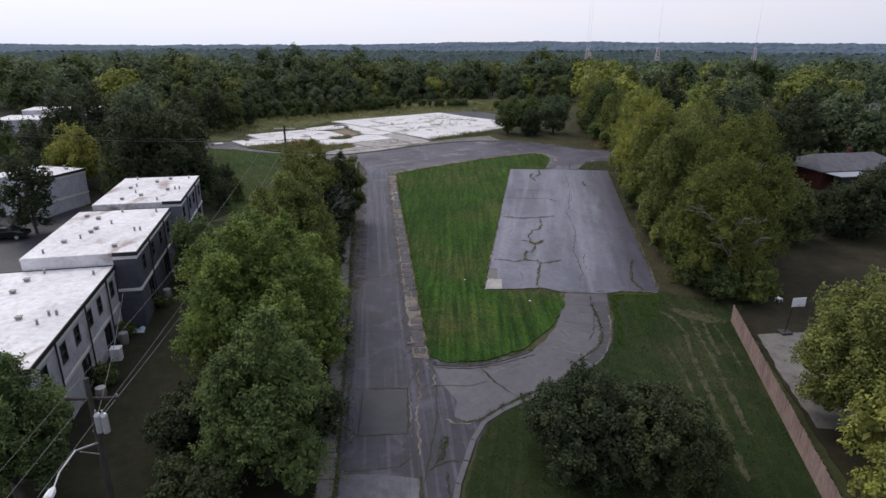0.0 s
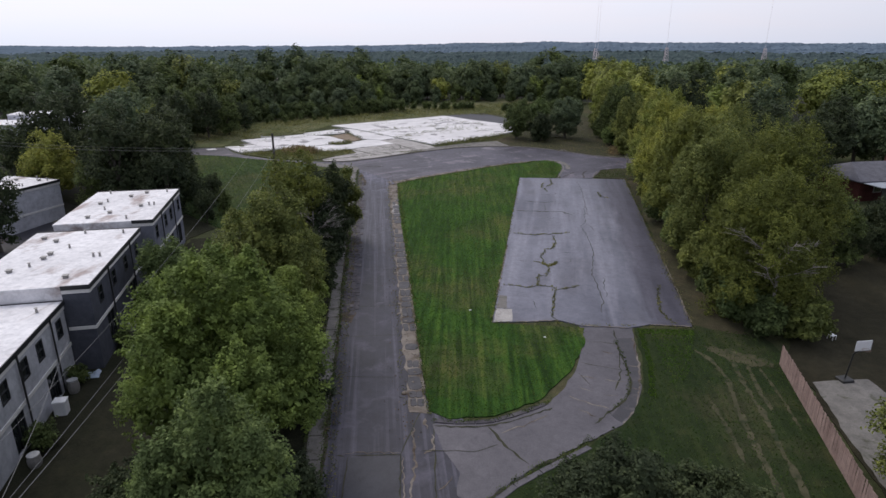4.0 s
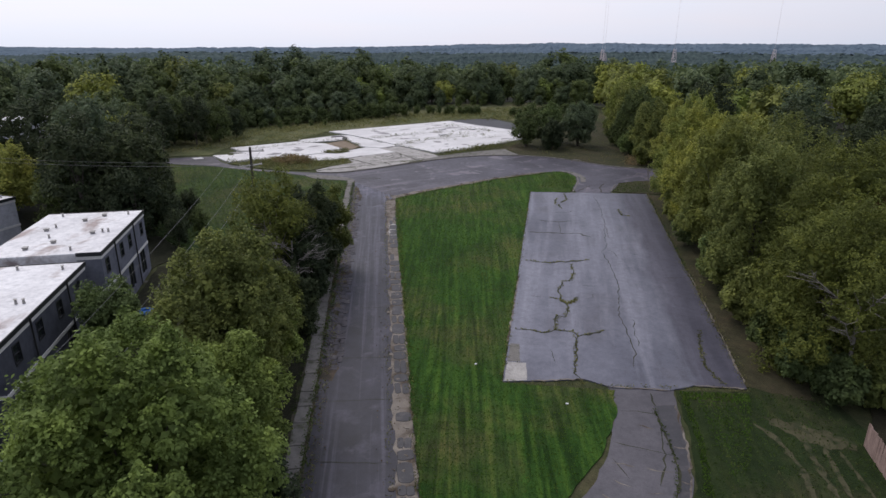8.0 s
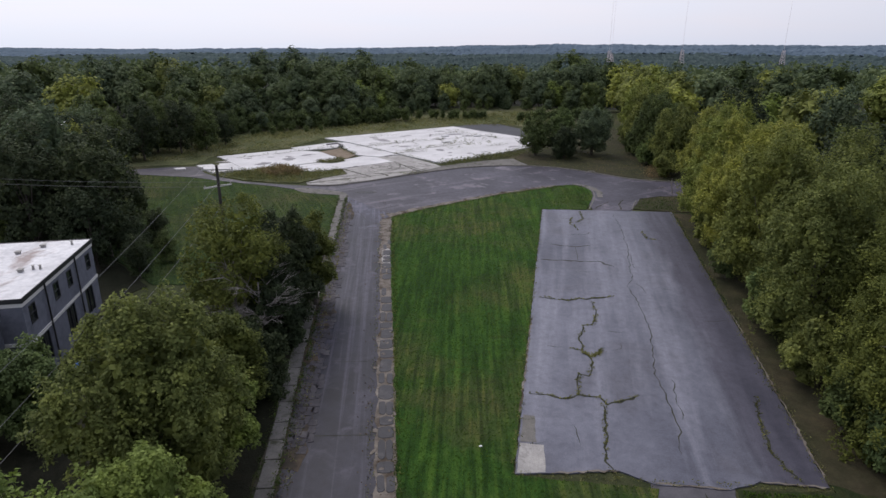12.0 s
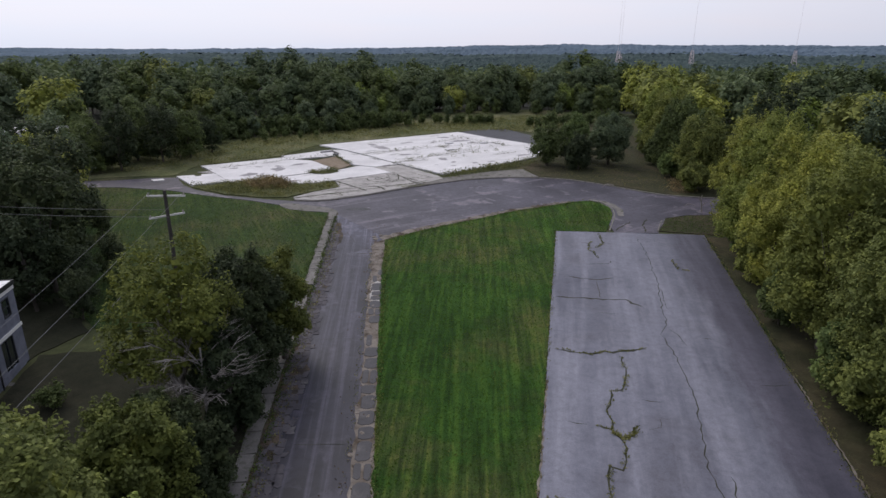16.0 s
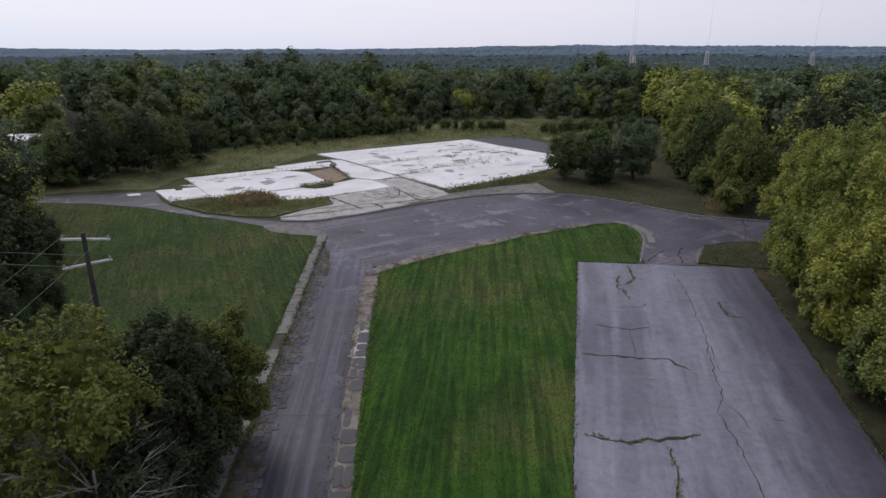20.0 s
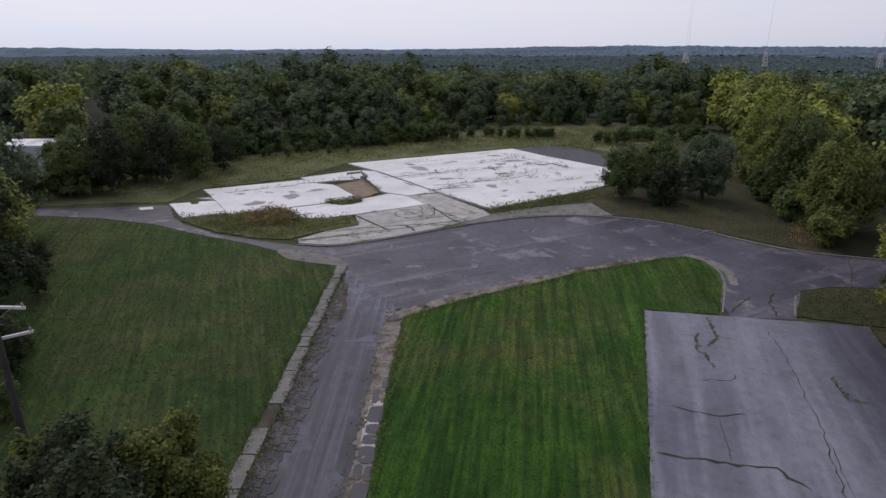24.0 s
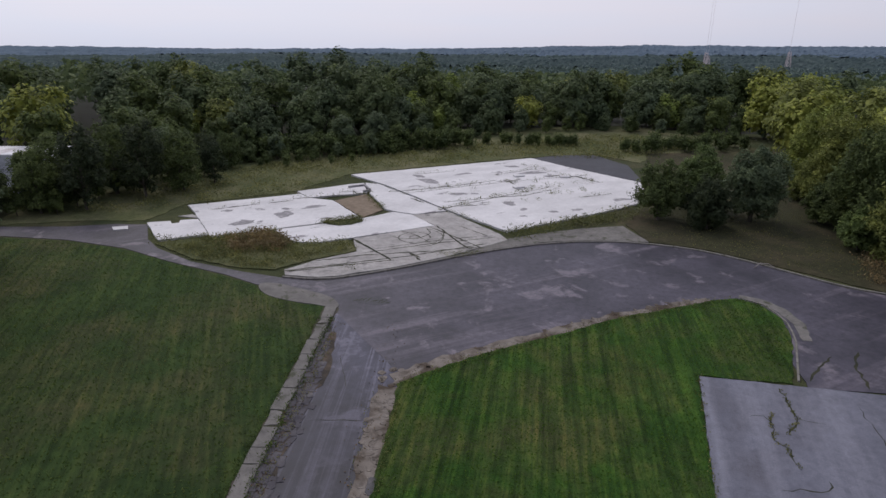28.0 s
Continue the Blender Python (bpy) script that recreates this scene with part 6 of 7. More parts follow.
def inside(poly, n, w, sp, h, k, seed):
    r = random.Random(seed)
    us, vs = [p[0] for p in poly], [p[1] for p in poly]
    out = []
    while len(out) < n:
        u, v = r.uniform(min(us), max(us)), r.uniform(min(vs), max(vs))
        hit = False
        for (a, b), (c, d) in zip(poly, poly[1:] + poly[:1]):
            if (b > v) != (d > v) and u < (c - a) * (v - b) / (d - b) + a:
                hit = not hit
        if hit:
            out.append((u, v, w, sp, h * r.uniform(0.5, 1.3), k))
    return out


_rows = []
for i in (0, 1, 4, 5, 6, 8, 9, 15, 19):
    _rows += along(CRACKS[i][0], 0.25, 0.07, 0.07, 0.10, 12, 400 + i)
_rows += along([(7.9, 68.6), (8.5, 68.2), (9.2, 69.0)], 0.12, 0.07, 0.12, 0.16, 26, 420)
weed_mesh("crack_weeds", _rows, M["weed"], 1, "low green weeds growing in the pad's cracks")
_rows = []
for i, (line, wd) in enumerate(JOINTS):
    _rows += along(line, 0.7, 0.2, 0.14, 0.38, 10, 430 + i)
_rows += along([(-7.4, 131.3), (-2.0, 136.6), (4.0, 141.8), (8.8, 147.0)], 0.55, 0.08, 0.5, 0.5, 24, 450)
_rows += along([(-6.4, 131.0), (-1.0, 135.8), (5.0, 139.6), (9.0, 144.0)], 0.5, 0.08, 0.6, 0.45, 26, 451)
_rows += along([(-28.7, 130.1), (-25.2, 133.0)], 0.25, 0.15, 0.35, 0.5, 40, 452)
_rows += along([(-15.5, 138.0), (-8.0, 131.2)], 0.5, 0.15, 0.2, 0.35, 16, 453)
_rows += along([(-27.8, 142.8), (-24.0, 137.4)], 0.4, 0.12, 0.3, 0.45, 24, 454)
_rows += along([(-33.9, 153.9), (-20.0, 163.4), (-7.9, 171.7)], 0.8, 0.05, 0.35, 0.4, 20, 455)
_rows += inside([(-20, 146), (-8, 154), (2, 160), (4, 152), (-8, 142)], 26, 0.2, 0.3, 0.45, 14, 456)
_rows += along([(-43.4, 121.3), (-38.9, 123.3), (-33, 126.9)], 0.4, 0.1, 0.3, 0.5, 26, 457)
_rows += along([(-13.5, 123.6), (-11.0, 124.2)], 0.3, 0.1, 0.3, 0.2, 40, 458)
for k, (u, v) in enumerate([(-7.4, 148.8), (-6.4, 150.9), (0.7, 151.2), (-9.3, 153.5), (-10.9, 145.4), (-18.1, 149.8), (-2.1, 159.3), (-29.5, 159.3), (2.0, 156.6), (-14.0, 141.0), (-3.0, 148.8)]):
    _rows += [(u + 0.35 * j * math.cos(k), v + 0.3 * j * math.sin(k), 0.2, 0.2, 0.42, 12) for j in range(-2, 3)]
_rows += along([(-7.6, 130.2), (-4.6, 132.0), (-0.8, 135.2), (3.2, 138.4), (7.5, 141.6)], 0.35, 0.08, 0.75, 0.75, 34, 471)
_rows += along([(-29.0, 130.6), (-26.6, 129.9), (-24.6, 131.6)], 0.2, 0.2, 0.3, 0.4, 26, 472)
_rows += along([(-28.4, 131.1), (-25.0, 132.4)], 0.25, 0.2, 0.3, 0.45, 26, 473)
_rows += along([(-12.6, 122.8), (-11.1, 123.6), (-9.6, 125.0)], 0.25, 0.1, 0.35, 0.25, 30, 474) + along([(-21.8, 118.3), (-20.6, 118.0)], 0.25, 0.1, 0.3, 0.3, 24, 475)
_rows += along([(-48.4, 134.2), (-44.0, 139.0), (-37.2, 143.4), (-33.6, 153.0)], 0.5, 0.05, 0.7, 0.5, 30, 476)
weed_mesh("slab_weeds", _rows, M["weed"], 2, "dry green weeds along the slab joints and edges", slim=0.22)
_bed = [(-43.0, 120.2), (-37.0, 117.5), (-31.5, 116.3), (-28.0, 116.6), (-25.5, 119.6), (-22.4, 122.6), (-24.2, 125.2), (-26.5, 123.5), (-29.5, 123.2), (-33.2, 126.4), (-38.0, 123.0), (-42.4, 121.0)]
weed_mesh("bed_weeds", inside(_bed, 420, 0.1, 0.45, 0.5, 24, 460), M["weed"], 3, "tall green weeds in the planting bed", slim=0.22)
weed_mesh("red_weeds", inside([(-36.5, 122.5), (-33.4, 126.2), (-29.6, 123.2), (-29.5, 120.8), (-34.0, 120.0)], 200, 0.1, 0.5, 0.75, 18, 461), M["weed_red"], 4, "tall rust brown weeds in the planting bed", slim=0.22)
weed_mesh("red_weeds", inside([(25.6, 123.6), (28.5, 124.2), (30.5, 129), (30, 134), (27, 131)], 120, 0.1, 0.5, 0.4, 16, 462), M["weed_red"], 7, "rust brown weeds under the trees")
_rows = []
for k, (du, h, n) in enumerate([(0.1, 0.13, 12), (-1.4, 0.08, 5)]):
    _rows += along([(ROAD_R(v) + du, v) for v in range(43, 102, 4)], 0.4, 0.04, 0.12, h, n, 470 + k)
for k, du in enumerate((0.5,)):
    _rows += along([(ROAD_L(v) + du, v) for v in range(30, 110, 4)], 0.45, 0.04, 0.14, 0.14, 14, 480 + k)
_rows += along(ISLAND_N[:8], 0.5, 0.05, 0.2, 0.16, 14, 490)
_rows += along([(2.3, 55.5), (7.7, 105.2)], 0.4, 0.06, 0.1, 0.13, 12, 491)
_rows += along([(18.6, 55.8), (24.2, 105.2)], 0.4, 0.06, 0.2, 0.2, 16, 492)
_rows += along([(2.3, 55.4), (18.6, 55.5)], 0.4, 0.06, 0.12, 0.14, 14, 493)
weed_mesh("verge_grass", _rows, M["weed"], 5, "ragged dry grass along the paving edges", "grass")
_rows = []
for k, (du, h, n) in enumerate([(-1.2, 0.18, 20), (-0.06, 0.26, 18), (-0.16, 0.22, 9)]):
    _rows += along([(ROAD_L(v) + du, v) for v in range(28, 111, 4)], 0.35, 0.04, 0.13, h, n, 480 + k)
_rows += along([(ROAD_R(v) + 0.16, v) for v in range(43, 102, 4)], 0.35, 0.05, 0.12, 0.12, 14, 486)
_rows += along([(u + 0.25, v - 0.3) for u, v in ISLAND_N[:9]], 0.3, 0.05, 0.18, 0.14, 18, 487)
_rows += along([(-1.5, 42.3), (0.1, 42.2), (2.0, 42.45), (3.2, 43.0), (4.7, 43.9), (5.8, 44.6)], 0.25, 0.06, 0.10, 0.13, 16, 488)
_rows += along([(1.7, 35.8), (2.75, 36.8), (4.25, 38.15), (6.0, 39.4), (8.0, 41.0)], 0.22, 0.05, 0.10, 0.16, 18, 489)
_rows += along([(11.85, 53.0), (11.85, 48.7), (11.2, 45.7), (9.5, 43.7)], 0.3, 0.04, 0.07, 0.10, 10, 498)
_rows += along([(-0.4, 33.8), (-0.6, 32.2)], 0.2, 0.03, 0.15, 0.12, 16, 499)
weed_mesh("edge_grass", _rows, M["weed_green"], 8, "green grass creeping over the paving edges", "grass")
_rows = inside([(-60, 128), (-51, 132), (-38, 145), (-35.5, 156), (-46, 160), (-57, 147)], 420, 0.04, 0.7, 0.42, 18, 495)
_rows += inside([(-56, 152), (-38, 166), (-18, 184), (8, 199), (26, 192), (8, 174), (-8, 174), (-34, 157)], 900, 0.04, 0.8, 0.5, 22, 494)
_rows += inside([(8, 133), (19, 128), (27, 124), (27, 140), (23, 160), (12, 170), (9, 150)], 330, 0.05, 0.6, 0.2, 16, 496)
weed_mesh("meadow_tufts", _rows, M["weed"], 6, "pale dry tall grass tufts in the meadow", "grass")

# ---------------------------------------------------------------- mown grass
def blade_material(name, dark, mid, light, dry, rot, dry_at):
    """Blades of grass: each its own tone, with dry streaks along the mower's way."""
    m, n, l, b = material(name, 0.7, spec=0.15)
    g = n.new("ShaderNodeNewGeometry")
    c = ramp(n, l, g.outputs["Random Per Island"], [(0.0, dark), (0.5, mid), (1.0, light)])
    f = noise_node(n, l, world_coords(n, l, (1.6, 0.10, 1), rot), 1.0, 6, 0.65)
    wide = noise_node(n, l, world_coords(n, l), 0.16, 4, 0.6)
    both = mix(n, l, 0.45, f, wide)
    c = mix(n, l, ramp(n, l, both, [(dry_at[0], (0, 0, 0)), (dry_at[1], (1, 1, 1))]), c, dry)
    l.new(c, b.inputs["Base Color"])
    t = n.new("ShaderNodeBsdfTranslucent")
    l.new(c, t.inputs["Color"])
    ms = n.new("ShaderNodeMixShader")
    ms.inputs[0].default_value = 0.45
    l.new(b.outputs[0], ms.inputs[1])
    l.new(t.outputs[0], ms.inputs[2])
    l.new(ms.outputs[0], n["Material Output"].inputs["Surface"])
    return m


def blades(name, poly, per, tall, wide, w, mat, seed, label, rot=0.0, band=1.1):
    """Upright tufts of mown grass over a plan outline, leaning to and fro with the mower's bands."""
    rng = np.random.default_rng(seed)
    pts = np.array(poly)
    lo, hi = pts.min(0), pts.max(0)
    n = int(per * np.prod(hi - lo))
    q = rng.uniform(lo, hi, (n, 2))
    hit = np.zeros(n, bool)
    for (a, b), (c, d) in zip(poly, list(poly[1:]) + [poly[0]]):
        if b != d:
            hit ^= ((b > q[:, 1]) != (d > q[:, 1])) & (q[:, 0] < (c - a) * (q[:, 1] - b) / (d - b) + a)
    q = q[hit]
    n = len(q)
    co, si = math.cos(radians(rot)), math.sin(radians(rot))
    lane = q[:, 0] * co - q[:, 1] * si
    lean = np.where(np.floor(lane / band + 0.25 * np.sin(q[:, 1] * 0.3)) % 2 == 0, 0.35, -0.35) + rng.normal(0, 0.3, n)
    a = rng.uniform(0, math.pi, n)
    side = np.stack([np.cos(a), np.sin(a), np.zeros(n)], 1) * (wide * rng.uniform(0.5, 1.3, n))[:, None] * 0.5
    hgt = tall * rng.uniform(0.6, 1.3, n)
    tip = np.stack([lean * si * hgt + rng.normal(0, 0.25, n) * hgt, lean * co * hgt, hgt], 1)
    base = np.stack([q[:, 0], q[:, 1] * CT - w * ST, q[:, 1] * ST + w * CT], 1)
    vs = np.stack([base - side, base + side, base + side * 0.7 + tip, base - side * 0.7 + tip], 1).reshape(-1, 3)
    me = bpy.data.meshes.new(name)
    me.vertices.add(4 * n)
    me.vertices.foreach_set("co", vs.astype(np.float32).ravel())
    me.loops.add(4 * n)
    me.loops.foreach_set("vertex_index", np.arange(4 * n, dtype=np.int32))
    me.polygons.add(n)
    me.polygons.foreach_set("loop_start", np.arange(0, 4 * n, 4, dtype=np.int32))
    me.materials.append(mat)
    me.update(calc_edges=True)
    me.validate()
    return tagged(new(name, me), label, "grass", kind="stuff")


M["blade_lawn"] = blade_material("lawn_blades", (0.0587, 0.118, 0.0184), (0.0875, 0.166, 0.0258), (0.146, 0.228, 0.0405), (0.264, 0.197, 0.101), -6.0, (0.54, 0.72))
M["blade_west"] = blade_material("west_lawn_blades", (0.0654, 0.106, 0.0286), (0.103, 0.151, 0.0409), (0.159, 0.204, 0.0654), (0.234, 0.213, 0.122), -28, (0.52, 0.70))
M["blade_east"] = blade_material("east_lawn_blades", (0.0477, 0.085, 0.0218), (0.075, 0.121, 0.0313), (0.116, 0.163, 0.05), (0.171, 0.171, 0.0935), -28, (0.52, 0.70))
blades("lawn_grass", [*ISLAND_N, (7.6, 105.2), (2.25, 55.4), *ISLAND_S, (ROAD_R(52) + 0.2, 52), (ROAD_R(88), 88), (ROAD_R(100) + 0.1, 100)], 36, 0.06, 0.07, 0.06, M["blade_lawn"], 801, "vivid green short mown grass of the lawn", 6.2)
blades("west_grass", [(-20.4, 109.8), (ROAD_L(98) - 1.2, 98), (ROAD_L(80) - 1.2, 80), (-30, 78.2), (-51.6, 96), (-61.6, 112), (-60.8, 118.2), (-53.3, 119.0), (-45.6, 118.0), (-38.9, 115.8), (-31.6, 113.7), (-28.0, 112.5), (-25.8, 110.8), (-22.6, 110.0)], 16, 0.08, 0.10, 0.05, M["blade_west"], 802, "dull green mown grass beside the lane", 28, 1.6)
blades("east_grass", [(1.0, 29.0), (1.7, 33.2), (2.7, 35.8), (4.8, 38.2), (8.0, 40.2), (10.8, 42.9), (12.5, 46.1), (13.4, 50.0), (13.9, 55.0), (18.7, 55.2), (22.6, 55.0), (23.6, 51.5), (22.0, 38), (20.0, 24), (2.0, 24)], 22, 0.07, 0.09, 0.05, M["blade_east"], 803, "dull green mown grass with dry patches", 6, 1.2)
blades("dull_grass", [(9.4, 108.4), (13.6, 107.6), (15.0, 112.2), (15.0, 115.2), (13.6, 117.2), (11.8, 116.0), (10.4, 112.6)], 40, 0.05, 0.08, 0.06, M["blade_east"], 806, "dull brownish grass at the corner of the lawn", 6.2)
blades("edge_grass", [(12.9, 45.4), (13.6, 48.4), (13.9, 50.0), (14.3, 54.2), (18.3, 54.2), (18.4, 55.1), (14.0, 55.1), (13.5, 50.0), (13.0, 47.6), (12.5, 45.8)], 150, 0.08, 0.09, 0.05, M["blade_lawn"], 807, "vivid green grass along the spur and the pad", 6.2)
blades("edge_grass", [(14.3, 47.0), (14.9, 54.2), (18.3, 54.2), (17.0, 51.0), (15.6, 47.6)], 45, 0.07, 0.09, 0.05, M["blade_lawn"], 808, "thinning green grass beside the spur", 6.2)
blades("corner_grass", [(19.7, 106.4), (20.9, 109.0), (21.9, 111.2), (24.5, 112.6), (29.0, 113.2), (33.5, 112.8), (32, 105.4), (24.4, 105.8)], 22, 0.08, 0.10, 0.06, M["blade_east"], 804, "dull green grass of the corner patch", 6, 1.2)

# ---------------------------------------------------------------- town houses
M["roof_edge"] = plain("dark_metal_edge", (0.03, 0.032, 0.035), 0.5, 0.2)
M["siding_grey"] = surface("grey_siding", (0.148, 0.158, 0.196), (0.193, 0.203, 0.25), 0.8, 8, bump_s=0.15, fine_amount=0.2)
M["siding_dark"] = surface("dark_grey_siding", (0.0687, 0.0745, 0.0943), (0.0969, 0.103, 0.128), 0.8, 8, bump_s=0.15, fine_amount=0.2)
M["siding_pale"] = surface("pale_stucco", (0.427, 0.433, 0.474), (0.533, 0.546, 0.595), 0.8, 8, bump_s=0.15, fine_amount=0.2)
M["trim"] = plain("white_trim", (0.72, 0.71, 0.70), 0.6, vary=0.15)
M["pane"] = glass_mat("dark_window_glass", (0.02, 0.024, 0.028))
M["vent"] = plain("weathered_vent_metal", (0.30, 0.29, 0.28), 0.6, 0.3)
M["pipe"] = plain("black_pipe", (0.03, 0.03, 0.03), 0.5)
M["plastic_white"] = plain("white_plastic", (0.75, 0.76, 0.78), 0.5, vary=0.1)
M["plastic_blue"] = plain("blue_plastic", (0.05, 0.17, 0.45), 0.5)
M["patio"] = M["walk"]


def pierced(bm, axis, a0, a1, z0, z1, t0, t1, holes):
    """A wall along x or y from a0 to a1 with real openings (b0, b1, c0, c1)."""
    cuts = sorted({a0, a1, *(h[0] for h in holes), *(h[1] for h in holes)})
    for c, d in zip(cuts, cuts[1:]):
        mid = (c + d) / 2
        inn = sorted((h[2], h[3]) for h in holes if h[0] < mid < h[1])
        z = z0
        for lo, hi in inn + [(z1, z1)]:
            if lo - z > 0.01:
                box(bm, *((t0, t1, c, d) if axis == "y" else (c, d, t0, t1)), z, lo)
            z = hi
    bmesh.ops.remove_doubles(bm, verts=bm.verts, dist=0.001)
    return bm


M["lamp_glow"], _n, _l, _b = material("lit_porch_lamp", 0.5)
_b.inputs["Base Color"].default_value = (1.0, 0.6, 0.2, 1)
_b.inputs["Emission Color"].default_value = (1.0, 0.5, 0.12, 1)
_b.inputs["Emission Strength"].default_value = 6.0


def town_house(u, v, width, length, base, roof, mat, upper, lower, spouts, vents, label, rz=15.5, upstand=0.0):
    """A two-storey flat-roofed block. Its front-right corner is at (u, v); x runs left, y away."""
    t = thing("town_house", (u, v * CT, base), rz, label, "town house", "row of town houses")
    H = roof - base
    mid = H - 3.15
    wins = [(y - 0.42, y + 0.42, H - 2.05, H - 0.85) for y in upper]
    doors = [(y - 0.8, y + 0.8, max(0.15, mid - 2.35), mid - 0.2) for y in lower]
    east = part("east_wall", pierced(bmesh.new(), "y", 0, length, 0, H - 0.2, -0.2, 0, wins + doors), mat, t)
    part("south_wall", boxes((-width + 0.2, -0.2, 0, 0.2, 0, H - 0.2)), mat, t)
    part("north_wall", boxes((-width + 0.2, -0.2, length - 0.2, length, 0, H - 0.2)), mat, t)
    part("west_wall", boxes((-width, -width + 0.2, 0, length, 0, H - 0.2)), mat, t)
    part("floor_slab", boxes((-width + 0.2, -0.2, 0.2, length - 0.2, mid - 0.15, mid)), M["concrete"], t)
    if upstand:
        part("upstand", boxes((-width, -1.72, -0.03, -0.004, H - upstand, H - 0.2)), M["roof"], t, "white membrane upturned against the wall")
    r = part("roof", boxes((-width - 0.05, 0.05, -0.05, length + 0.05, H - 0.2, H), bevel=0.02), M["roof"], t)
    part("fascia", boxes((0.055, 0.12, -0.12, length + 0.12, H - 0.26, H + 0.05), (-1.7, 0.055, -0.12, -0.055, H - 0.26, H + 0.05), (-width - 0.1, 0.055, length + 0.055, length + 0.12, H - 0.26, H + 0.05)), M["roof_edge"], t, "dark metal roof edge")
    part("upper_trim", boxes((0.002, 0.05, -0.05, length + 0.05, H - 0.55, H - 0.27), (-1.7, 0.002, -0.05, -0.002, H - 0.55, H - 0.27)), M["trim"], t)
    part("band", boxes((0.002, 0.05, -0.05, length + 0.05, mid - 0.12, mid + 0.12), (-1.7, 0.002, -0.05, -0.002, mid - 0.12, mid + 0.12)), M["trim"], t)
    for y in upper:
        w = part("window", boxes((-0.12, 0.03, y - 0.46, y - 0.38, H - 2.09, H - 0.81), (-0.12, 0.03, y + 0.38, y + 0.46, H - 2.09, H - 0.81), (-0.12, 0.03, y - 0.38, y + 0.38, H - 0.89, H - 0.81), (-0.12, 0.03, y - 0.38, y + 0.38, H - 2.09, H - 2.01), (-0.1, 0.01, y - 0.38, y + 0.38, H - 1.48, H - 1.42)), M["roof_edge"], t, "dark framed sash window")
        part("pane", boxes((-0.09, -0.07, y - 0.38, y + 0.38, H - 2.01, H - 1.48)), M["pane"], w)
        part("pane", boxes((-0.07, -0.05, y - 0.38, y + 0.38, H - 1.42, H - 0.89)), M["pane"], w)
    for y in lower:
        z0, z1 = max(0.15, mid - 2.35), mid - 0.2
        d = part("patio_door", boxes((-0.14, -0.02, y - 0.8, y - 0.72, z0, z1), (-0.14, -0.02, y + 0.72, y + 0.8, z0, z1), (-0.14, -0.02, y - 0.72, y + 0.72, z1 - 0.08, z1), (-0.14, -0.02, y - 0.04, y + 0.04, z0, z1 - 0.08)), M["roof_edge"], t, "dark sliding patio door")
        part("pane", boxes((-0.1, -0.08, y - 0.72, y - 0.04, z0, z1 - 0.08)), M["pane"], d)
        part("pane", boxes((-0.1, -0.08, y + 0.04, y + 0.72, z0, z1 - 0.08)), M["pane"], d)
        part("patio", boxes((0.02, 1.9, y - 1.3, y + 1.3, -0.3, 0.12 + 0.0314 * y), bevel=0.02), M["patio"], t)
    for y in spouts:
        bm = bmesh.new()
        tube(bm, [(0.12, y, H - 0.1), (0.12, y, 0.3), (0.3, y, 0.12)], 0.06, 6)
        part("downspout", bm, M["pipe"], t, "black downspout")
    for x, y, k in vents:
        bm = bmesh.new()
        if k == 0:
            box(bm, x - 0.15, x + 0.15, y - 0.15, y + 0.15, H, H + 0.16, 0.02)
            box(bm, x - 0.2, x + 0.2, y - 0.2, y + 0.2, H + 0.16, H + 0.23, 0.02)
        else:
            tube(bm, [(x, y, H), (x, y, H + 0.26), (x, y, H + 0.32)], [0.09, 0.07, 0.13], 8)
        part("roof_vent", bm, M["vent"], t)
    return t


def roof_fittings(seed, width, length):
    r = random.Random(seed)
    out = [(-1.0, length * 0.45, 1), (-1.45, length * 0.45, 1), (-0.9, length * 0.9, 1)]
    for k in range(10):
        out.append((-r.uniform(1.6, width - 1.0), length * (k + r.uniform(0.2, 0.8)) / 10, k % 3 == 0 and 1 or 0))
    return out


town_house(-28.55, 61.35, 8.1, 12.5, 1.75, 8.30, M["siding_grey"], [1.2, 5.0, 7.4, 11.2], [2.0, 6.6, 10.4], [3.2, 8.6], roof_fittings(1, 8.1, 12.5), "two-storey grey town house with a flat white roof", upstand=1.4)
town_house(-25.45, 46.9, 8.1, 13.6, 1.3, 7.92, M["siding_dark"], [2.0, 5.2, 8.4, 11.8], [3.2, 9.4], [4.0, 9.9], roof_fittings(2, 8.1, 13.6), "two-storey dark grey town house with a flat white roof", upstand=1.4)
town_house(-22.75, 30.7, 8.3, 16.1, 0.65, 6.92, M["siding_pale"], [1.6, 4.6, 7.0, 9.6, 11.8, 14.9], [2.6, 7.6, 12.6], [3.4, 8.8, 13.6], roof_fittings(3, 8.3, 16.1), "two-storey pale grey town house with a flat white roof")
hall = town_house(-52.6, 73.9, 8.0, 7.4, 2.1, 7.35, M["siding_pale"], [], [], [], roof_fittings(5, 8.0, 7.4), "plain pale walled town house with a flat white roof", rz=-12)
part("porch_lamp", boxes((-2.05, -1.85, -0.16, -0.004, 1.9, 2.2), bevel=0.03), M["lamp_glow"], hall, "lit orange porch lamp")
town_house(-83.4, 122.0, 10.5, 9.0, 3.4, 8.7, M["siding_pale"], [3, 6], [], [], roof_fittings(6, 10, 9), "distant pale town house with a flat white roof")
town_house(-69.5, 135.0, 25.0, 7.0, 3.9, 9.7, M["siding_pale"], [2, 5], [], [], roof_fittings(7, 25, 7), "distant pale town house with a flat white roof")
car_park = sheet("car_park", ragged([(-41, 78), (-37.5, 62), (-34, 46), (-58, 42), (-60, 72), (-54, 79)], 1.0, 0.08, 15), 0.03, M["patch"])
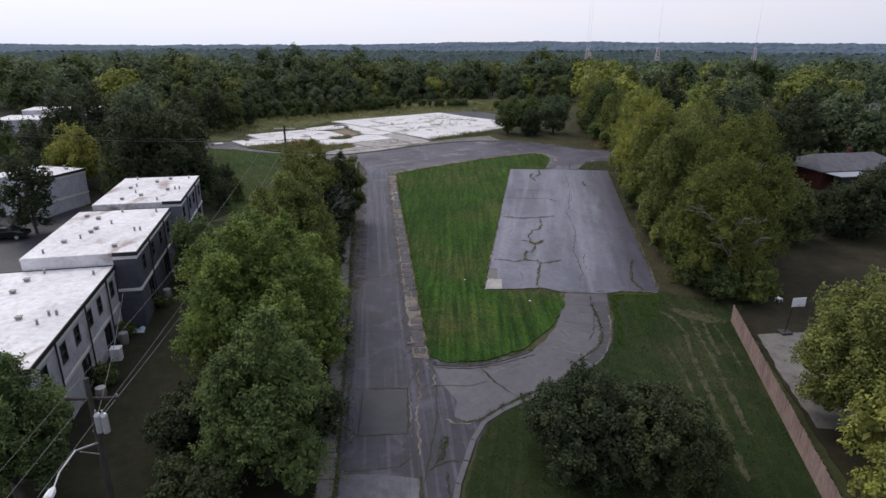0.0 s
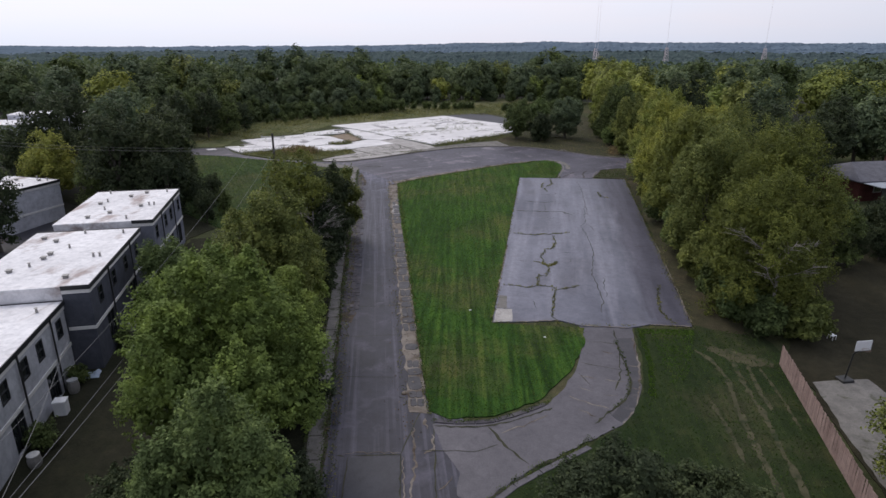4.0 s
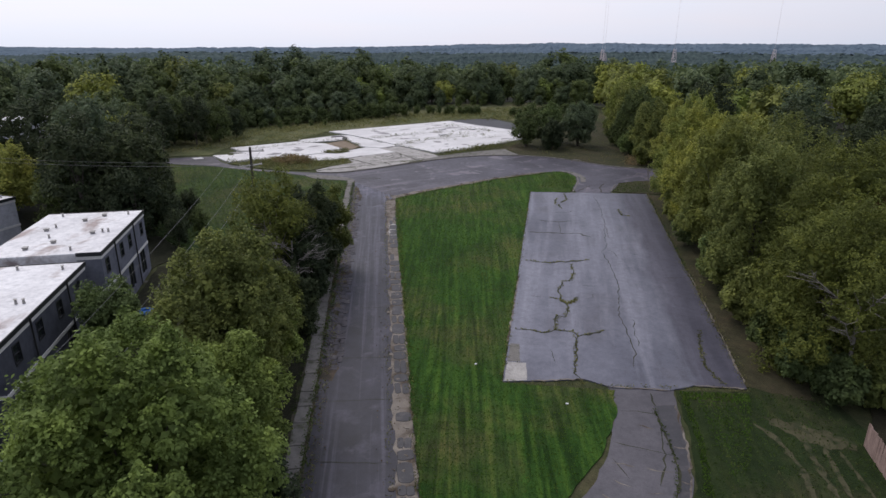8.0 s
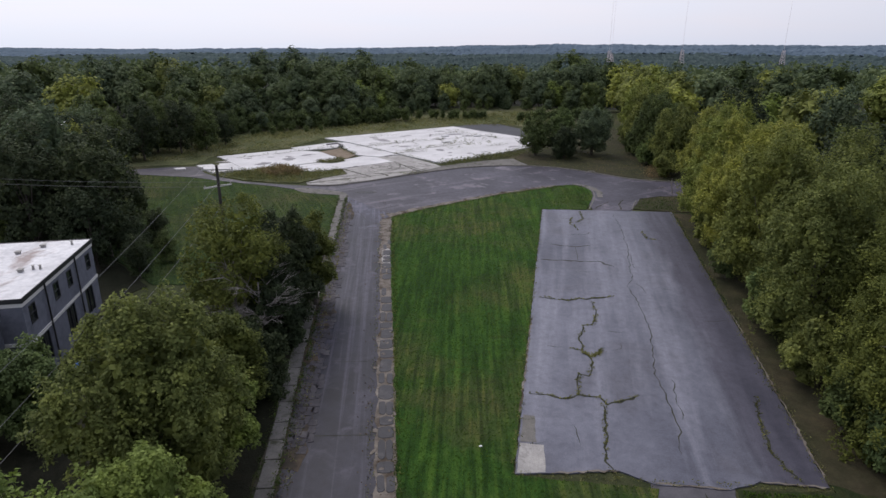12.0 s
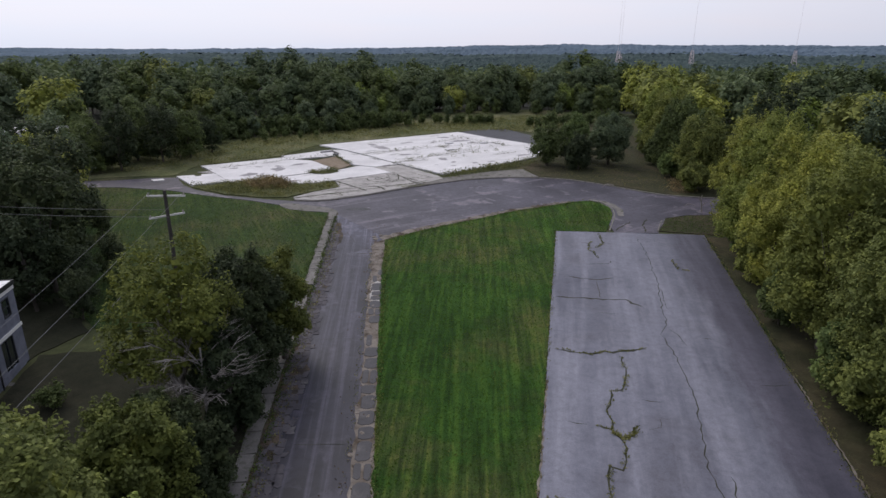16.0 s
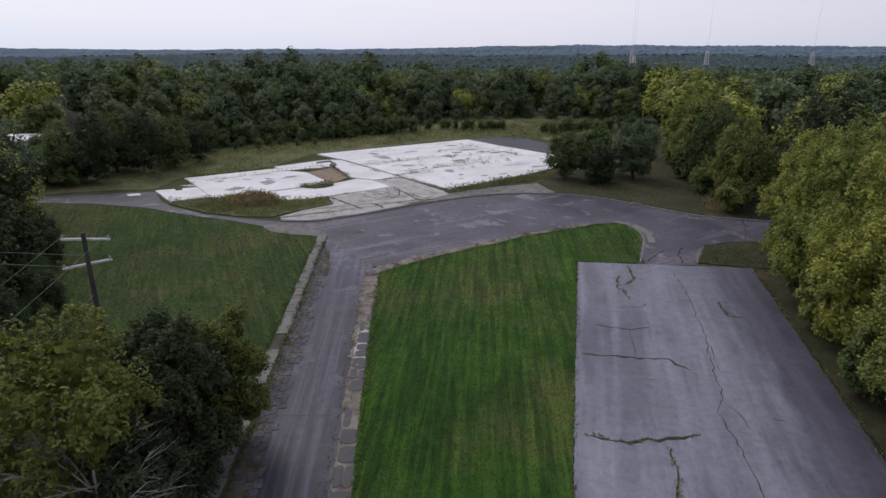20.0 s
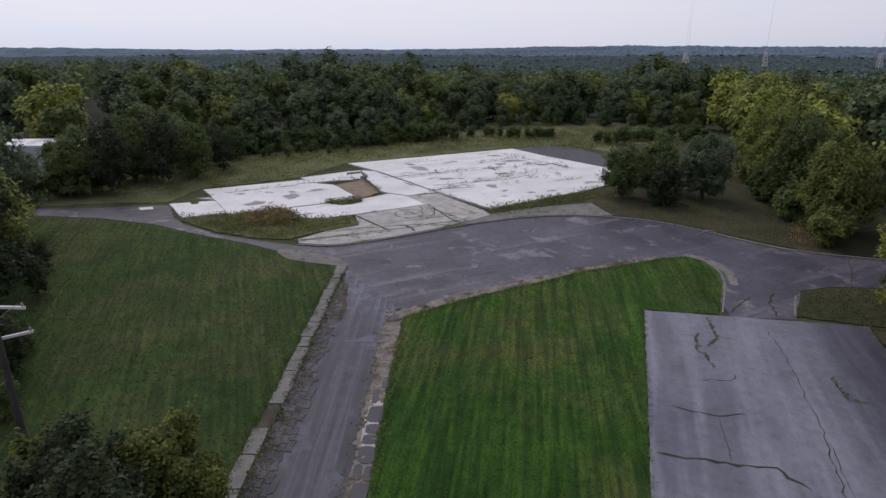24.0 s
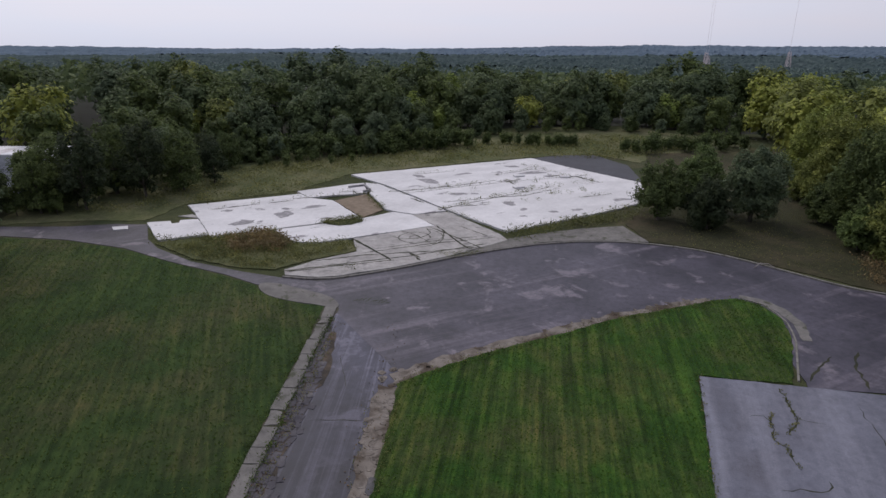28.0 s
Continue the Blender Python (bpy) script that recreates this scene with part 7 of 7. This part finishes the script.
tagged(car_park, "dark asphalt car park behind the town houses", "car park", kind="structure")

# ---------------------------------------------------------------- poles and wires
M["pole"] = surface("weathered_pole_wood", (0.045, 0.0396, 0.036), (0.078, 0.0708, 0.0648), 2.0, 16, bump_s=0.5, stretch=(1, 1, 0.2))
M["arm"] = plain("pale_crossarm_wood", (0.62, 0.60, 0.58), 0.8)
M["wire"] = plain("grey_wire", (0.16, 0.16, 0.16), 0.5)
M["galv"] = plain("galvanised_metal", (0.55, 0.56, 0.58), 0.4, 0.5)
M["lamp_glass"] = plain("lamp_lens", (0.75, 0.76, 0.78), 0.2, vary=0.05)
M["ceramic"] = plain("insulator", (0.30, 0.26, 0.24), 0.3)


def pole_thing(u, v, h, arms, rz, label, arm_mat):
    """A utility pole; arms: rows of (height, length, angle)."""
    t = thing("utility_pole", (u, v * CT, height(u, v * CT) - 0.3), rz, label, "utility pole", "utility poles")
    bm = bmesh.new()
    tube(bm, [(0, 0, 0), (0, 0, h * 0.5), (0, 0, h + 0.3)], [0.17, 0.15, 0.11], 10)
    part("pole", bm, M["pole"], t)
    for z, ln, ang in arms:
        m = Matrix.Rotation(radians(ang), 4, "Z")
        bm = boxes((-ln / 2, ln / 2, 0.1, 0.2, z - 0.06, z + 0.06), bevel=0.01)
        bm.transform(m)
        a = part("crossarm", bm, arm_mat, t)
        for s in (-0.46, 0.46):
            bm = bmesh.new()
            tube(bm, [(s * ln, 0.15, z + 0.06), (s * ln, 0.15, z + 0.12), (s * ln, 0.15, z + 0.22)], [0.035, 0.06, 0.035], 6)
            bm.transform(m)
            part("insulator", bm, M["ceramic"], a)
    return t


P1, P2 = (-15.5, 25.1), (-21.95, 76.6)
near_pole = pole_thing(*P1, 9.2, [(8.4, 2.3, 6)], 0, "weathered wooden utility pole with transformer and street lamp", M["pole"])
bm = bmesh.new()
for x in (0.36, 0.66):
    tube(bm, [(x, -0.28, 7.0), (x, -0.28, 7.06), (x, -0.28, 7.85), (x, -0.28, 7.95)], [0.13, 0.15, 0.15, 0.1], 10)
    tube(bm, [(x - 0.05, -0.28, 7.9), (x - 0.05, -0.28, 8.12)], [0.05, 0.03], 6)
part("transformer", bm, M["galv"], near_pole, "pale grey twin transformer cans")
bm = bmesh.new()
tube(bm, [(0, -0.1, 6.3), (-0.25, -1.2, 6.7), (0.0, -2.6, 6.75), (0.25, -3.4, 6.6)], [0.045, 0.04, 0.035, 0.03], 6)
tube(bm, [(0, -0.1, 5.7), (-0.2, -1.0, 6.5)], [0.03, 0.025], 5)
arm = part("lamp_arm", bm, M["galv"], near_pole, "curved pale metal lamp arm")
bm = bmesh.new()
tube(bm, [(0.22, -3.3, 6.62), (0.27, -3.5, 6.6), (0.33, -3.85, 6.55), (0.36, -4.05, 6.53)], [0.06, 0.16, 0.19, 0.05], 8)
part("lamp_head", bm, M["lamp_glass"], arm, "rounded pale lamp head")
far_pole = pole_thing(*P2, 11.6, [(11.5, 2.6, 8), (10.1, 2.4, 48)], 0, "grey wooden utility pole with two pale crossarms", M["arm"])
pole_thing(-72.0, 84.0, 10.0, [(9.6, 2.2, 70)], 0, "distant wooden utility pole", M["pole"])


def top_of(pole, x, y, z):
    return pole.matrix_basis @ Vector((x, y, z))


def wire(name, a, b, sag, r=0.012):
    bm = bmesh.new()
    pts = [Vector(a).lerp(Vector(b), s / 14) - Vector((0, 0, sag * 4 * (s / 14) * (1 - s / 14))) for s in range(15)]
    tube(bm, pts, r, 4)
    tagged(part(name, bm, M["wire"]), "thin sagging overhead wire between the poles", "overhead wire", "overhead wires")


A1, A2 = (lambda s, z=8.65: top_of(near_pole, s, 0.1, z)), (lambda s, z=11.75: top_of(far_pole, s, 0.15, z))
wire("overhead_wire", A1(1.05), A2(1.15), 0.9)
wire("overhead_wire", A1(-1.05), A2(-1.15), 0.9)
wire("overhead_wire", A1(0.0, 7.2), A2(0.0, 8.4), 1.0, 0.018)
for s in (-1.05, 0.0, 1.05):
    wire("overhead_wire", A1(s), (-10.8 + s, -34.0, 7.6), 0.9)
for s in (-1.0, 1.0):
    wire("overhead_wire", top_of(far_pole, -0.62 * s * 0.9, 0.9 * s, 10.3), (-72.0 + 0.3 * s, 84.0 + s, height(-72, 84) + 9.5), 0.8)
wire("overhead_wire", top_of(near_pole, -0.2, 0, 6.8), (-24.6, 43.0, 6.0), 0.4, 0.015)

# ---------------------------------------------------------------- far radio masts
# Pinkish steel, paled in its base colour for the haze of distance.
M["mast"] = plain("hazy_mast_steel", (0.66, 0.56, 0.57), 0.6, 0.0, 0.1)


def mast(x, y, low, top):
    z = height(x, y)
    t = thing("radio_mast", (x, y, z), 0, "tall thin lattice radio mast on the far ridge", "radio mast", "radio masts")
    bm = bmesh.new()
    n = 5
    for i in range(3):
        a = 2.1 * i
        tube(bm, [(7 * math.cos(a), 7 * math.sin(a), 0), (3.2 * math.cos(a), 3.2 * math.sin(a), low)], 0.5, 4)
        b = a + 2.1
        for k in range(n):
            r0, r1 = 7 - 3.8 * k / n, 7 - 3.8 * (k + 1) / n
            tube(bm, [(r0 * math.cos(a), r0 * math.sin(a), low * k / n), (r1 * math.cos(b), r1 * math.sin(b), low * (k + 1) / n)], 0.32, 4)
    t.location.z += 20
    part("lattice_base", bm, M["mast"], t)
    bm = bmesh.new()
    tube(bm, [(0, 0, low), (0, 0, top)], [0.22, 0.12], 4)
    part("antenna", bm, M["mast"], t)


mast(692, 1580, 32, 140)
mast(458, 1580, 32, 168)
mast(290, 1600, 26, 140)
mast(324, 1750, 20, 162)

# ---------------------------------------------------------------- board fence and the yard behind it
M["board"] = surface("faded_red_board", (0.263, 0.182, 0.161), (0.4, 0.29, 0.259), 1.5, 14, bump_s=0.4, stretch=(1, 1, 0.2))
fence = tagged(new("fence"), "weathered reddish brown wooden board fence", "fence")
F0, F1 = Vector((23.0, 50.3)), Vector((18.2, 20.5))
fdir = (F1 - F0).normalized()
fang = math.degrees(math.atan2(fdir.y, fdir.x))
FB = []
for k in range(4):
    bm = boxes((-0.066, 0.066, -0.011, 0.011, 0, 1.52 + 0.02 * k), bevel=0.006)
    me = bpy.data.meshes.new("board")
    bm.to_mesh(me)
    bm.free()
    me.materials.append(M["board"])
    FB.append(me)
_n = int((F1 - F0).length / 0.14)
for i in range(_n):
    q = F0 + fdir * (0.14 * i + 0.07)
    p = P(q.x, q.y, 0.04)
    o = new("board", FB[i % 4])
    o.parent = fence
    o.matrix_basis = pose(p.x, p.y, p.z, rnd.uniform(-1, 1), rnd.uniform(-1, 1), fang)
for i in range(0, _n + 1, 17):
    q = F0 + fdir * (0.14 * i)
    p = P(q.x, q.y, 0)
    o = part("post", boxes((-0.05, 0.05, 0.02, 0.12, -0.3, 1.5), bevel=0.008), M["board"], fence)
    o.matrix_basis = pose(p.x, p.y, p.z, 0, 0, fang)
for w in (0.35, 1.25):
    bm = bmesh.new()
    q0, q1 = P(F0.x, F0.y, w), P(F1.x, F1.y, w)
    s = Vector((-fdir.y, fdir.x, 0)) * 0.03
    tube(bm, [q0 + s, q1 + s], 0.035, 4)
    part("rail", bm, M["board"], fence)

court = sheet("yard_court", ragged([(24.2, 48.0), (28.2, 48.6), (29.0, 44.0), (28.0, 36.0), (22.6, 36.0), (23.4, 43)], 0.8, 0.08, 17), 0.05, M["walk"])
tagged(court, "grey concrete yard slab behind the fence", "paving", kind="structure")
hp = P(26.6, 48.1)
hoop = thing("basketball_hoop", hp, 12, "portable basketball hoop with a white backboard", "basketball hoop")
part("base", boxes((-0.45, 0.45, -0.1, 0.7, 0, 0.22), bevel=0.05), M["pipe"], hoop)
bm = bmesh.new()
tube(bm, [(0, 0.3, 0.2), (0, 0.1, 2.2), (0, -0.45, 2.9)], 0.05, 8)
part("pole", bm, M["pipe"], hoop)
part("backboard", boxes((-0.6, 0.6, -0.5, -0.46, 2.75, 3.5), bevel=0.015), M["plastic_white"], hoop)
bm = bmesh.new()
tube(bm, [(0.23 * math.cos(a), -0.75 + 0.23 * math.sin(a), 2.95) for a in [k * math.pi / 8 for k in range(17)]], 0.012, 5)
part("rim", bm, M["board"], hoop)
cp = P(28.8, 54.3)
chair = thing("garden_chair", cp, 30, "white plastic garden chair lying in the yard", "garden chair")
part("seat", boxes((-0.24, 0.24, -0.22, 0.24, 0.38, 0.42), bevel=0.01), M["plastic_white"], chair)
part("backrest", boxes((-0.24, 0.24, 0.22, 0.26, 0.42, 0.85), bevel=0.01), M["plastic_white"], chair)
for x in (-0.21, 0.21):
    for y in (-0.19, 0.22):
        part("leg", boxes((x - 0.02, x + 0.02, y - 0.02, y + 0.02, 0, 0.38)), M["plastic_white"], chair)

# ---------------------------------------------------------------- houses to the east
M["brick_red"] = surface("red_brick_wall", (0.078, 0.0252, 0.0216), (0.12, 0.0408, 0.0348), 1.2, 14, bump_s=0.2)
M["shingle"] = surface("grey_shingle_roof", (0.105, 0.104, 0.122), (0.152, 0.151, 0.172), 1.0, 14, bump_s=0.4)
M["white_wall"] = plain("white_siding", (0.68, 0.68, 0.67), 0.7, vary=0.2)


def ranch(u, v, lx, ly, h, rise, rz, wall, label, hip=2.5):
    p = Vector((u, v, height(u, v)))
    t = thing("house", (p.x, p.y, p.z - 0.3), rz, label, "house", "houses east of the pad")
    for nm, r in (("south_wall", (-lx / 2, lx / 2, -ly / 2, -ly / 2 + 0.2, 0, h)), ("north_wall", (-lx / 2, lx / 2, ly / 2 - 0.2, ly / 2, 0, h)),
                  ("west_wall", (-lx / 2, -lx / 2 + 0.2, -ly / 2 + 0.2, ly / 2 - 0.2, 0, h)), ("east_wall", (lx / 2 - 0.2, lx / 2, -ly / 2 + 0.2, ly / 2 - 0.2, 0, h))):
        part(nm, boxes(r), wall, t)
    ex, ey = lx / 2 + 0.5, ly / 2 + 0.5
    vs = [(-ex, -ey, h), (ex, -ey, h), (ex, ey, h), (-ex, ey, h), (-ex + hip, 0, h + rise), (ex - hip, 0, h + rise), (-ex, -ey, h - 0.15), (ex, -ey, h - 0.15), (ex, ey, h - 0.15), (-ex, ey, h - 0.15)]
    roof = link_mesh("roof", vs, [(0, 1, 5, 4), (1, 2, 5), (2, 3, 4, 5), (3, 0, 4), (0, 6, 7, 1), (1, 7, 8, 2), (2, 8, 9, 3), (3, 9, 6, 0), (6, 9, 8, 7)], M["shingle"], t, "grey shingle roof")
    part("chimney", boxes((1.0, 1.6, 0.2, 0.8, h + rise * 0.5, h + rise + 0.7), bevel=0.02), M["brick_red"], roof)
    for x in (-lx * 0.3, lx * 0.05, lx * 0.32):
        w = part("window", boxes((x - 0.65, x + 0.65, -ly / 2 - 0.03, -ly / 2 - 0.002, h - 1.7, h - 0.5)), M["trim"], t)
        part("pane", boxes((x - 0.55, x + 0.55, -ly / 2 - 0.045, -ly / 2 - 0.033, h - 1.6, h - 0.6)), M["pane"], w)
    return t


brick_house = ranch(59.8, 100.6, 15.0, 8.6, 3.0, 1.8, 14, M["brick_red"], "low red brick house with a grey shingle roof")
bm = boxes((-7.4, -1.6, -7.8, -4.35, 2.72, 2.84), bevel=0.02)
M["awning"] = plain("grey_awning", (0.30, 0.33, 0.37), 0.6)
part("awning", bm, M["awning"], brick_house, "flat grey patio awning")
for x in (-7.2, -4.5, -1.8):
    part("awning_post", boxes((x - 0.05, x + 0.05, -7.7, -7.6, 0, 2.72)), M["roof_edge"], brick_house, "dark awning post")
# added dark panels that imitate the shade under the awning
part("porch_shade_panel", boxes((-7.1, -4.6, -7.62, -7.58, 0.3, 2.6), (-4.4, -1.9, -7.62, -7.58, 0.3, 2.6)), M["roof_edge"], brick_house, "dark panels standing in for the shade under the awning")
part("terrace_wall", boxes((-9.0, -3.6, -11.6, -11.35, 0, 1.7), bevel=0.02), M["brick_red"], brick_house)
ranch(84.0, 135.0, 13.0, 8.0, 3.0, 1.8, 20, M["brick_red"], "distant low brick house with a grey roof")
ranch(104.0, 176.0, 12.0, 8.0, 4.2, 2.2, 10, M["white_wall"], "distant white house with a grey roof")
ranch(113.0, 206.0, 14.0, 8.0, 4.2, 1.6, -10, M["white_wall"], "distant white house among the trees")

# ---------------------------------------------------------------- yard things and the parked car
M["car_paint"] = plain("black_car_paint", (0.012, 0.013, 0.016), 0.25, 0.0, 0.1, spec=0.42)
M["rubber"] = plain("tyre_rubber", (0.02, 0.02, 0.02), 0.9)


def parked_car(u, v, rz):
    p = P(u, v, 0.03)
    t = thing("car", p, rz, "black saloon car parked behind the town houses", "car")
    prof = [(-2.2, 0.35), (-2.25, 0.75), (-1.6, 0.95), (-0.9, 1.42), (0.5, 1.45), (1.25, 0.98), (2.15, 0.82), (2.25, 0.4)]
    bm = bmesh.new()
    sides = []
    for y, inset in ((-0.88, 0.0), (-0.8, 1), (0.8, 1), (0.88, 0.0)):
        sides.append([bm.verts.new((x, y * (0.82 if z > 1.2 else 1.0), z + (0.03 if inset else 0))) for x, z in prof])
    for a, b in zip(sides, sides[1:]):
        for k in range(len(prof)):
            j = (k + 1) % len(prof)
            bm.faces.new((a[k], a[j], b[j], b[k]))
    bm.faces.new(sides[0][::-1])
    bm.faces.new(sides[-1])
    part("body", bm, M["car_paint"], t)
    for s in (-1, 1):
        part("side_window", boxes((-0.85, 0.6, s * 0.83 - 0.012, s * 0.83 + 0.012, 1.02, 1.34)), M["pane"], t)
        for x in (-1.4, 1.4):
            bm = bmesh.new()
            tube(bm, [(x, s * 0.7, 0.33), (x, s * 0.92, 0.33)], 0.33, 14)
            w = part("wheel", bm, M["rubber"], t)
            bm = bmesh.new()
            tube(bm, [(x, s * 0.9, 0.33), (x, s * 0.935, 0.33)], 0.2, 10)
            part("rim", bm, M["galv"], w)


parked_car(-52.0, 66.6, 12)
parked_car(-53.5, 62.8, 12)

tp = P(-25.0, 41.6)
tank = thing("storage_box", tp, 15, "white plastic storage box beside the patio", "storage box")
part("body", boxes((-0.36, 0.36, -0.33, 0.33, 0, 0.95), bevel=0.05), M["plastic_white"], tank)
part("lid", boxes((-0.39, 0.39, -0.36, 0.36, 0.95, 1.03), bevel=0.03), M["plastic_white"], tank)
for u, v, s in ((-25.7, 43.9, 1.0), (-26.3, 52.2, 0.9), (-23.4, 36.9, 0.8)):
    b = thing("barrel", P(u, v), 0, "grey round barrel beside the patio", "barrel", "barrels in the yard")
    bm = bmesh.new()
    tube(bm, [(0, 0, 0), (0, 0, 0.3 * s), (0, 0, 0.6 * s), (0, 0, 0.95 * s)], [0.3, 0.36, 0.36, 0.3], 12)
    part("body", bm, M["vent"], b)
    bm = bmesh.new()
    tube(bm, [(0, 0, 0.9 * s), (0, 0, 0.98 * s)], 0.33, 12)
    part("rim", bm, M["galv"], b)
pool = thing("paddling_pool", P(-27.4, 64.0), 0, "small blue plastic pool in the yard", "paddling pool")
bm = bmesh.new()
tube(bm, [(0.5 * math.cos(a), 0.5 * math.sin(a), 0.14) for a in [k * math.pi / 10 for k in range(21)]], 0.16, 6)
part("rim", bm, M["plastic_blue"], pool)
bm = bmesh.new()
tube(bm, [(0, 0, 0.02), (0, 0, 0.06)], 0.48, 16)
part("base", bm, M["plastic_blue"], pool)
heap = thing("tarpaulin", P(-25.6, 45.8), 20, "crumpled pale blue tarpaulin on the yard grass", "tarpaulin")
bm = bmesh.new()
bmesh.ops.create_grid(bm, x_segments=10, y_segments=8, size=0.45)
for q in bm.verts:
    q.co.z = 0.12 + 0.35 * max(0, noise.noise(q.co * 2.1)) + 0.2 * max(0, 0.7 - q.co.length)
bmesh.ops.solidify(bm, geom=bm.faces[:], thickness=0.02)
part("cloth", bm, plain("pale_blue_cloth", (0.35, 0.42, 0.52), 0.7), heap)
for u, v, seed, s in ((-26.1, 44.9, 51, 1.5), (-24.0, 38.4, 52, 1.7), (-25.4, 64.8, 54, 1.5), (-26.4, 68.2, 55, 1.6), (-26.0, 50.2, 56, 1.3)):
    solo(u, v, s, s * 0.55, 1500, 0.17, "leaf_c", seed, "dark rounded shrub beside the patio", name="shrub", category="shrub", group="patio shrubs", bare=0.0, lobes=7, trunk_r=0.04)

solo(-24.9, 56.0, 6.6, 2.5, 14000, 0.18, "leaf_f", 53, "tall mid green shrub against the town house", name="shrub", category="shrub", group="patio shrubs", bare=-0.1, lobes=12, trunk_r=0.06)
# bits of litter on the grass
for u, v in ((0.5, 57.6), (6.4, 53.2), (-14.0, 73.2)):
    b = tagged(part("litter", boxes((-0.09, 0.09, -0.06, 0.06, 0, 0.05), bevel=0.012), M["plastic_white"]), "small white scrap of litter on the grass", "litter", "litter on the grass")
    b.matrix_basis = Matrix.Translation(P(u, v, 0.07)) @ Matrix.Rotation(u, 4, "Z")
# fallen branches on the court
for u, v, rz, k in ((17.1, 126.4, 20, 1.0), (26.0, 117.2, 10, 0.7)):
    br = thing("fallen_branch", P(u, v, 0.03), rz, "pale bare fallen branch on the asphalt", "branch", "fallen branches")
    for nm, line in (("stem", [(-0.9, 0, 0.03), (-0.2, 0.25, 0.35), (0.6, 0.1, 0.3), (1.1, -0.3, 0.04)]), ("twig", [(0.1, 0.2, 0.33), (0.5, 0.6, 0.12), (0.7, 0.9, 0.02)])):
        bm = bmesh.new()
        tube(bm, [Vector(p) * k for p in line], [0.05 * k] * (len(line) - 1) + [0.015], 5)
        part(nm, bm, M["deadwood"], br)

# a bare broken sapling leaning at the edge of the court
stake = thing("broken_sapling", P(26.5, 114.3, 0.03), 0, "pale barkless broken sapling leaning at the court's edge", "sapling")
for nm, line, r0 in (("stem", [(0.25, 0, -0.1), (0.1, 0.05, 0.8), (-0.05, 0, 1.5), (-0.02, 0.05, 2.3)], 0.075), ("limb", [(0.0, 0, 1.35), (-0.3, 0.05, 1.8), (-0.55, 0, 2.0)], 0.05), ("limb", [(0.1, 0.02, 0.75), (0.45, 0, 1.25), (0.6, -0.05, 1.3)], 0.045), ("limb", [(0.2, 0, 0.3), (-0.3, 0.1, 0.05)], 0.05)):
    bm = bmesh.new()
    tube(bm, line, [r0] * (len(line) - 1) + [0.02], 6)
    part(nm, bm, M["deadwood"], stake)

# fallen leaves along the lane's edges
_q = np.random.default_rng(91)
_n = 1900
_v = _q.uniform(40, 108, _n)
_side = _q.random(_n) < 0.75
_u = np.where(_side, -6.0 - 0.161 * (_v - 29) - 0.3 + np.abs(_q.normal(0, 0.55, _n)), -2.2 - 0.161 * (_v - 43.8) - 1.2 + _q.normal(0, 0.5, _n))
_pos = np.stack([_u, _v * CT - 0.045 * ST, _v * ST + 0.045 * CT + _q.uniform(0.0, 0.03, _n)], 1)
M["dead_leaf"] = foliage("fallen_leaves", (0.07, 0.045, 0.028), (0.13, 0.085, 0.05), (0.21, 0.15, 0.09))
_leaves = leaf_mesh("fallen_leaves", _pos, 0.11, np.tile([0.0, 0.0, 1.0], (_n, 1)), M["dead_leaf"], 92, 0.7)
tagged(new("fallen_leaves", _leaves), "brown fallen leaves scattered along the lane", "leaves", kind="stuff")
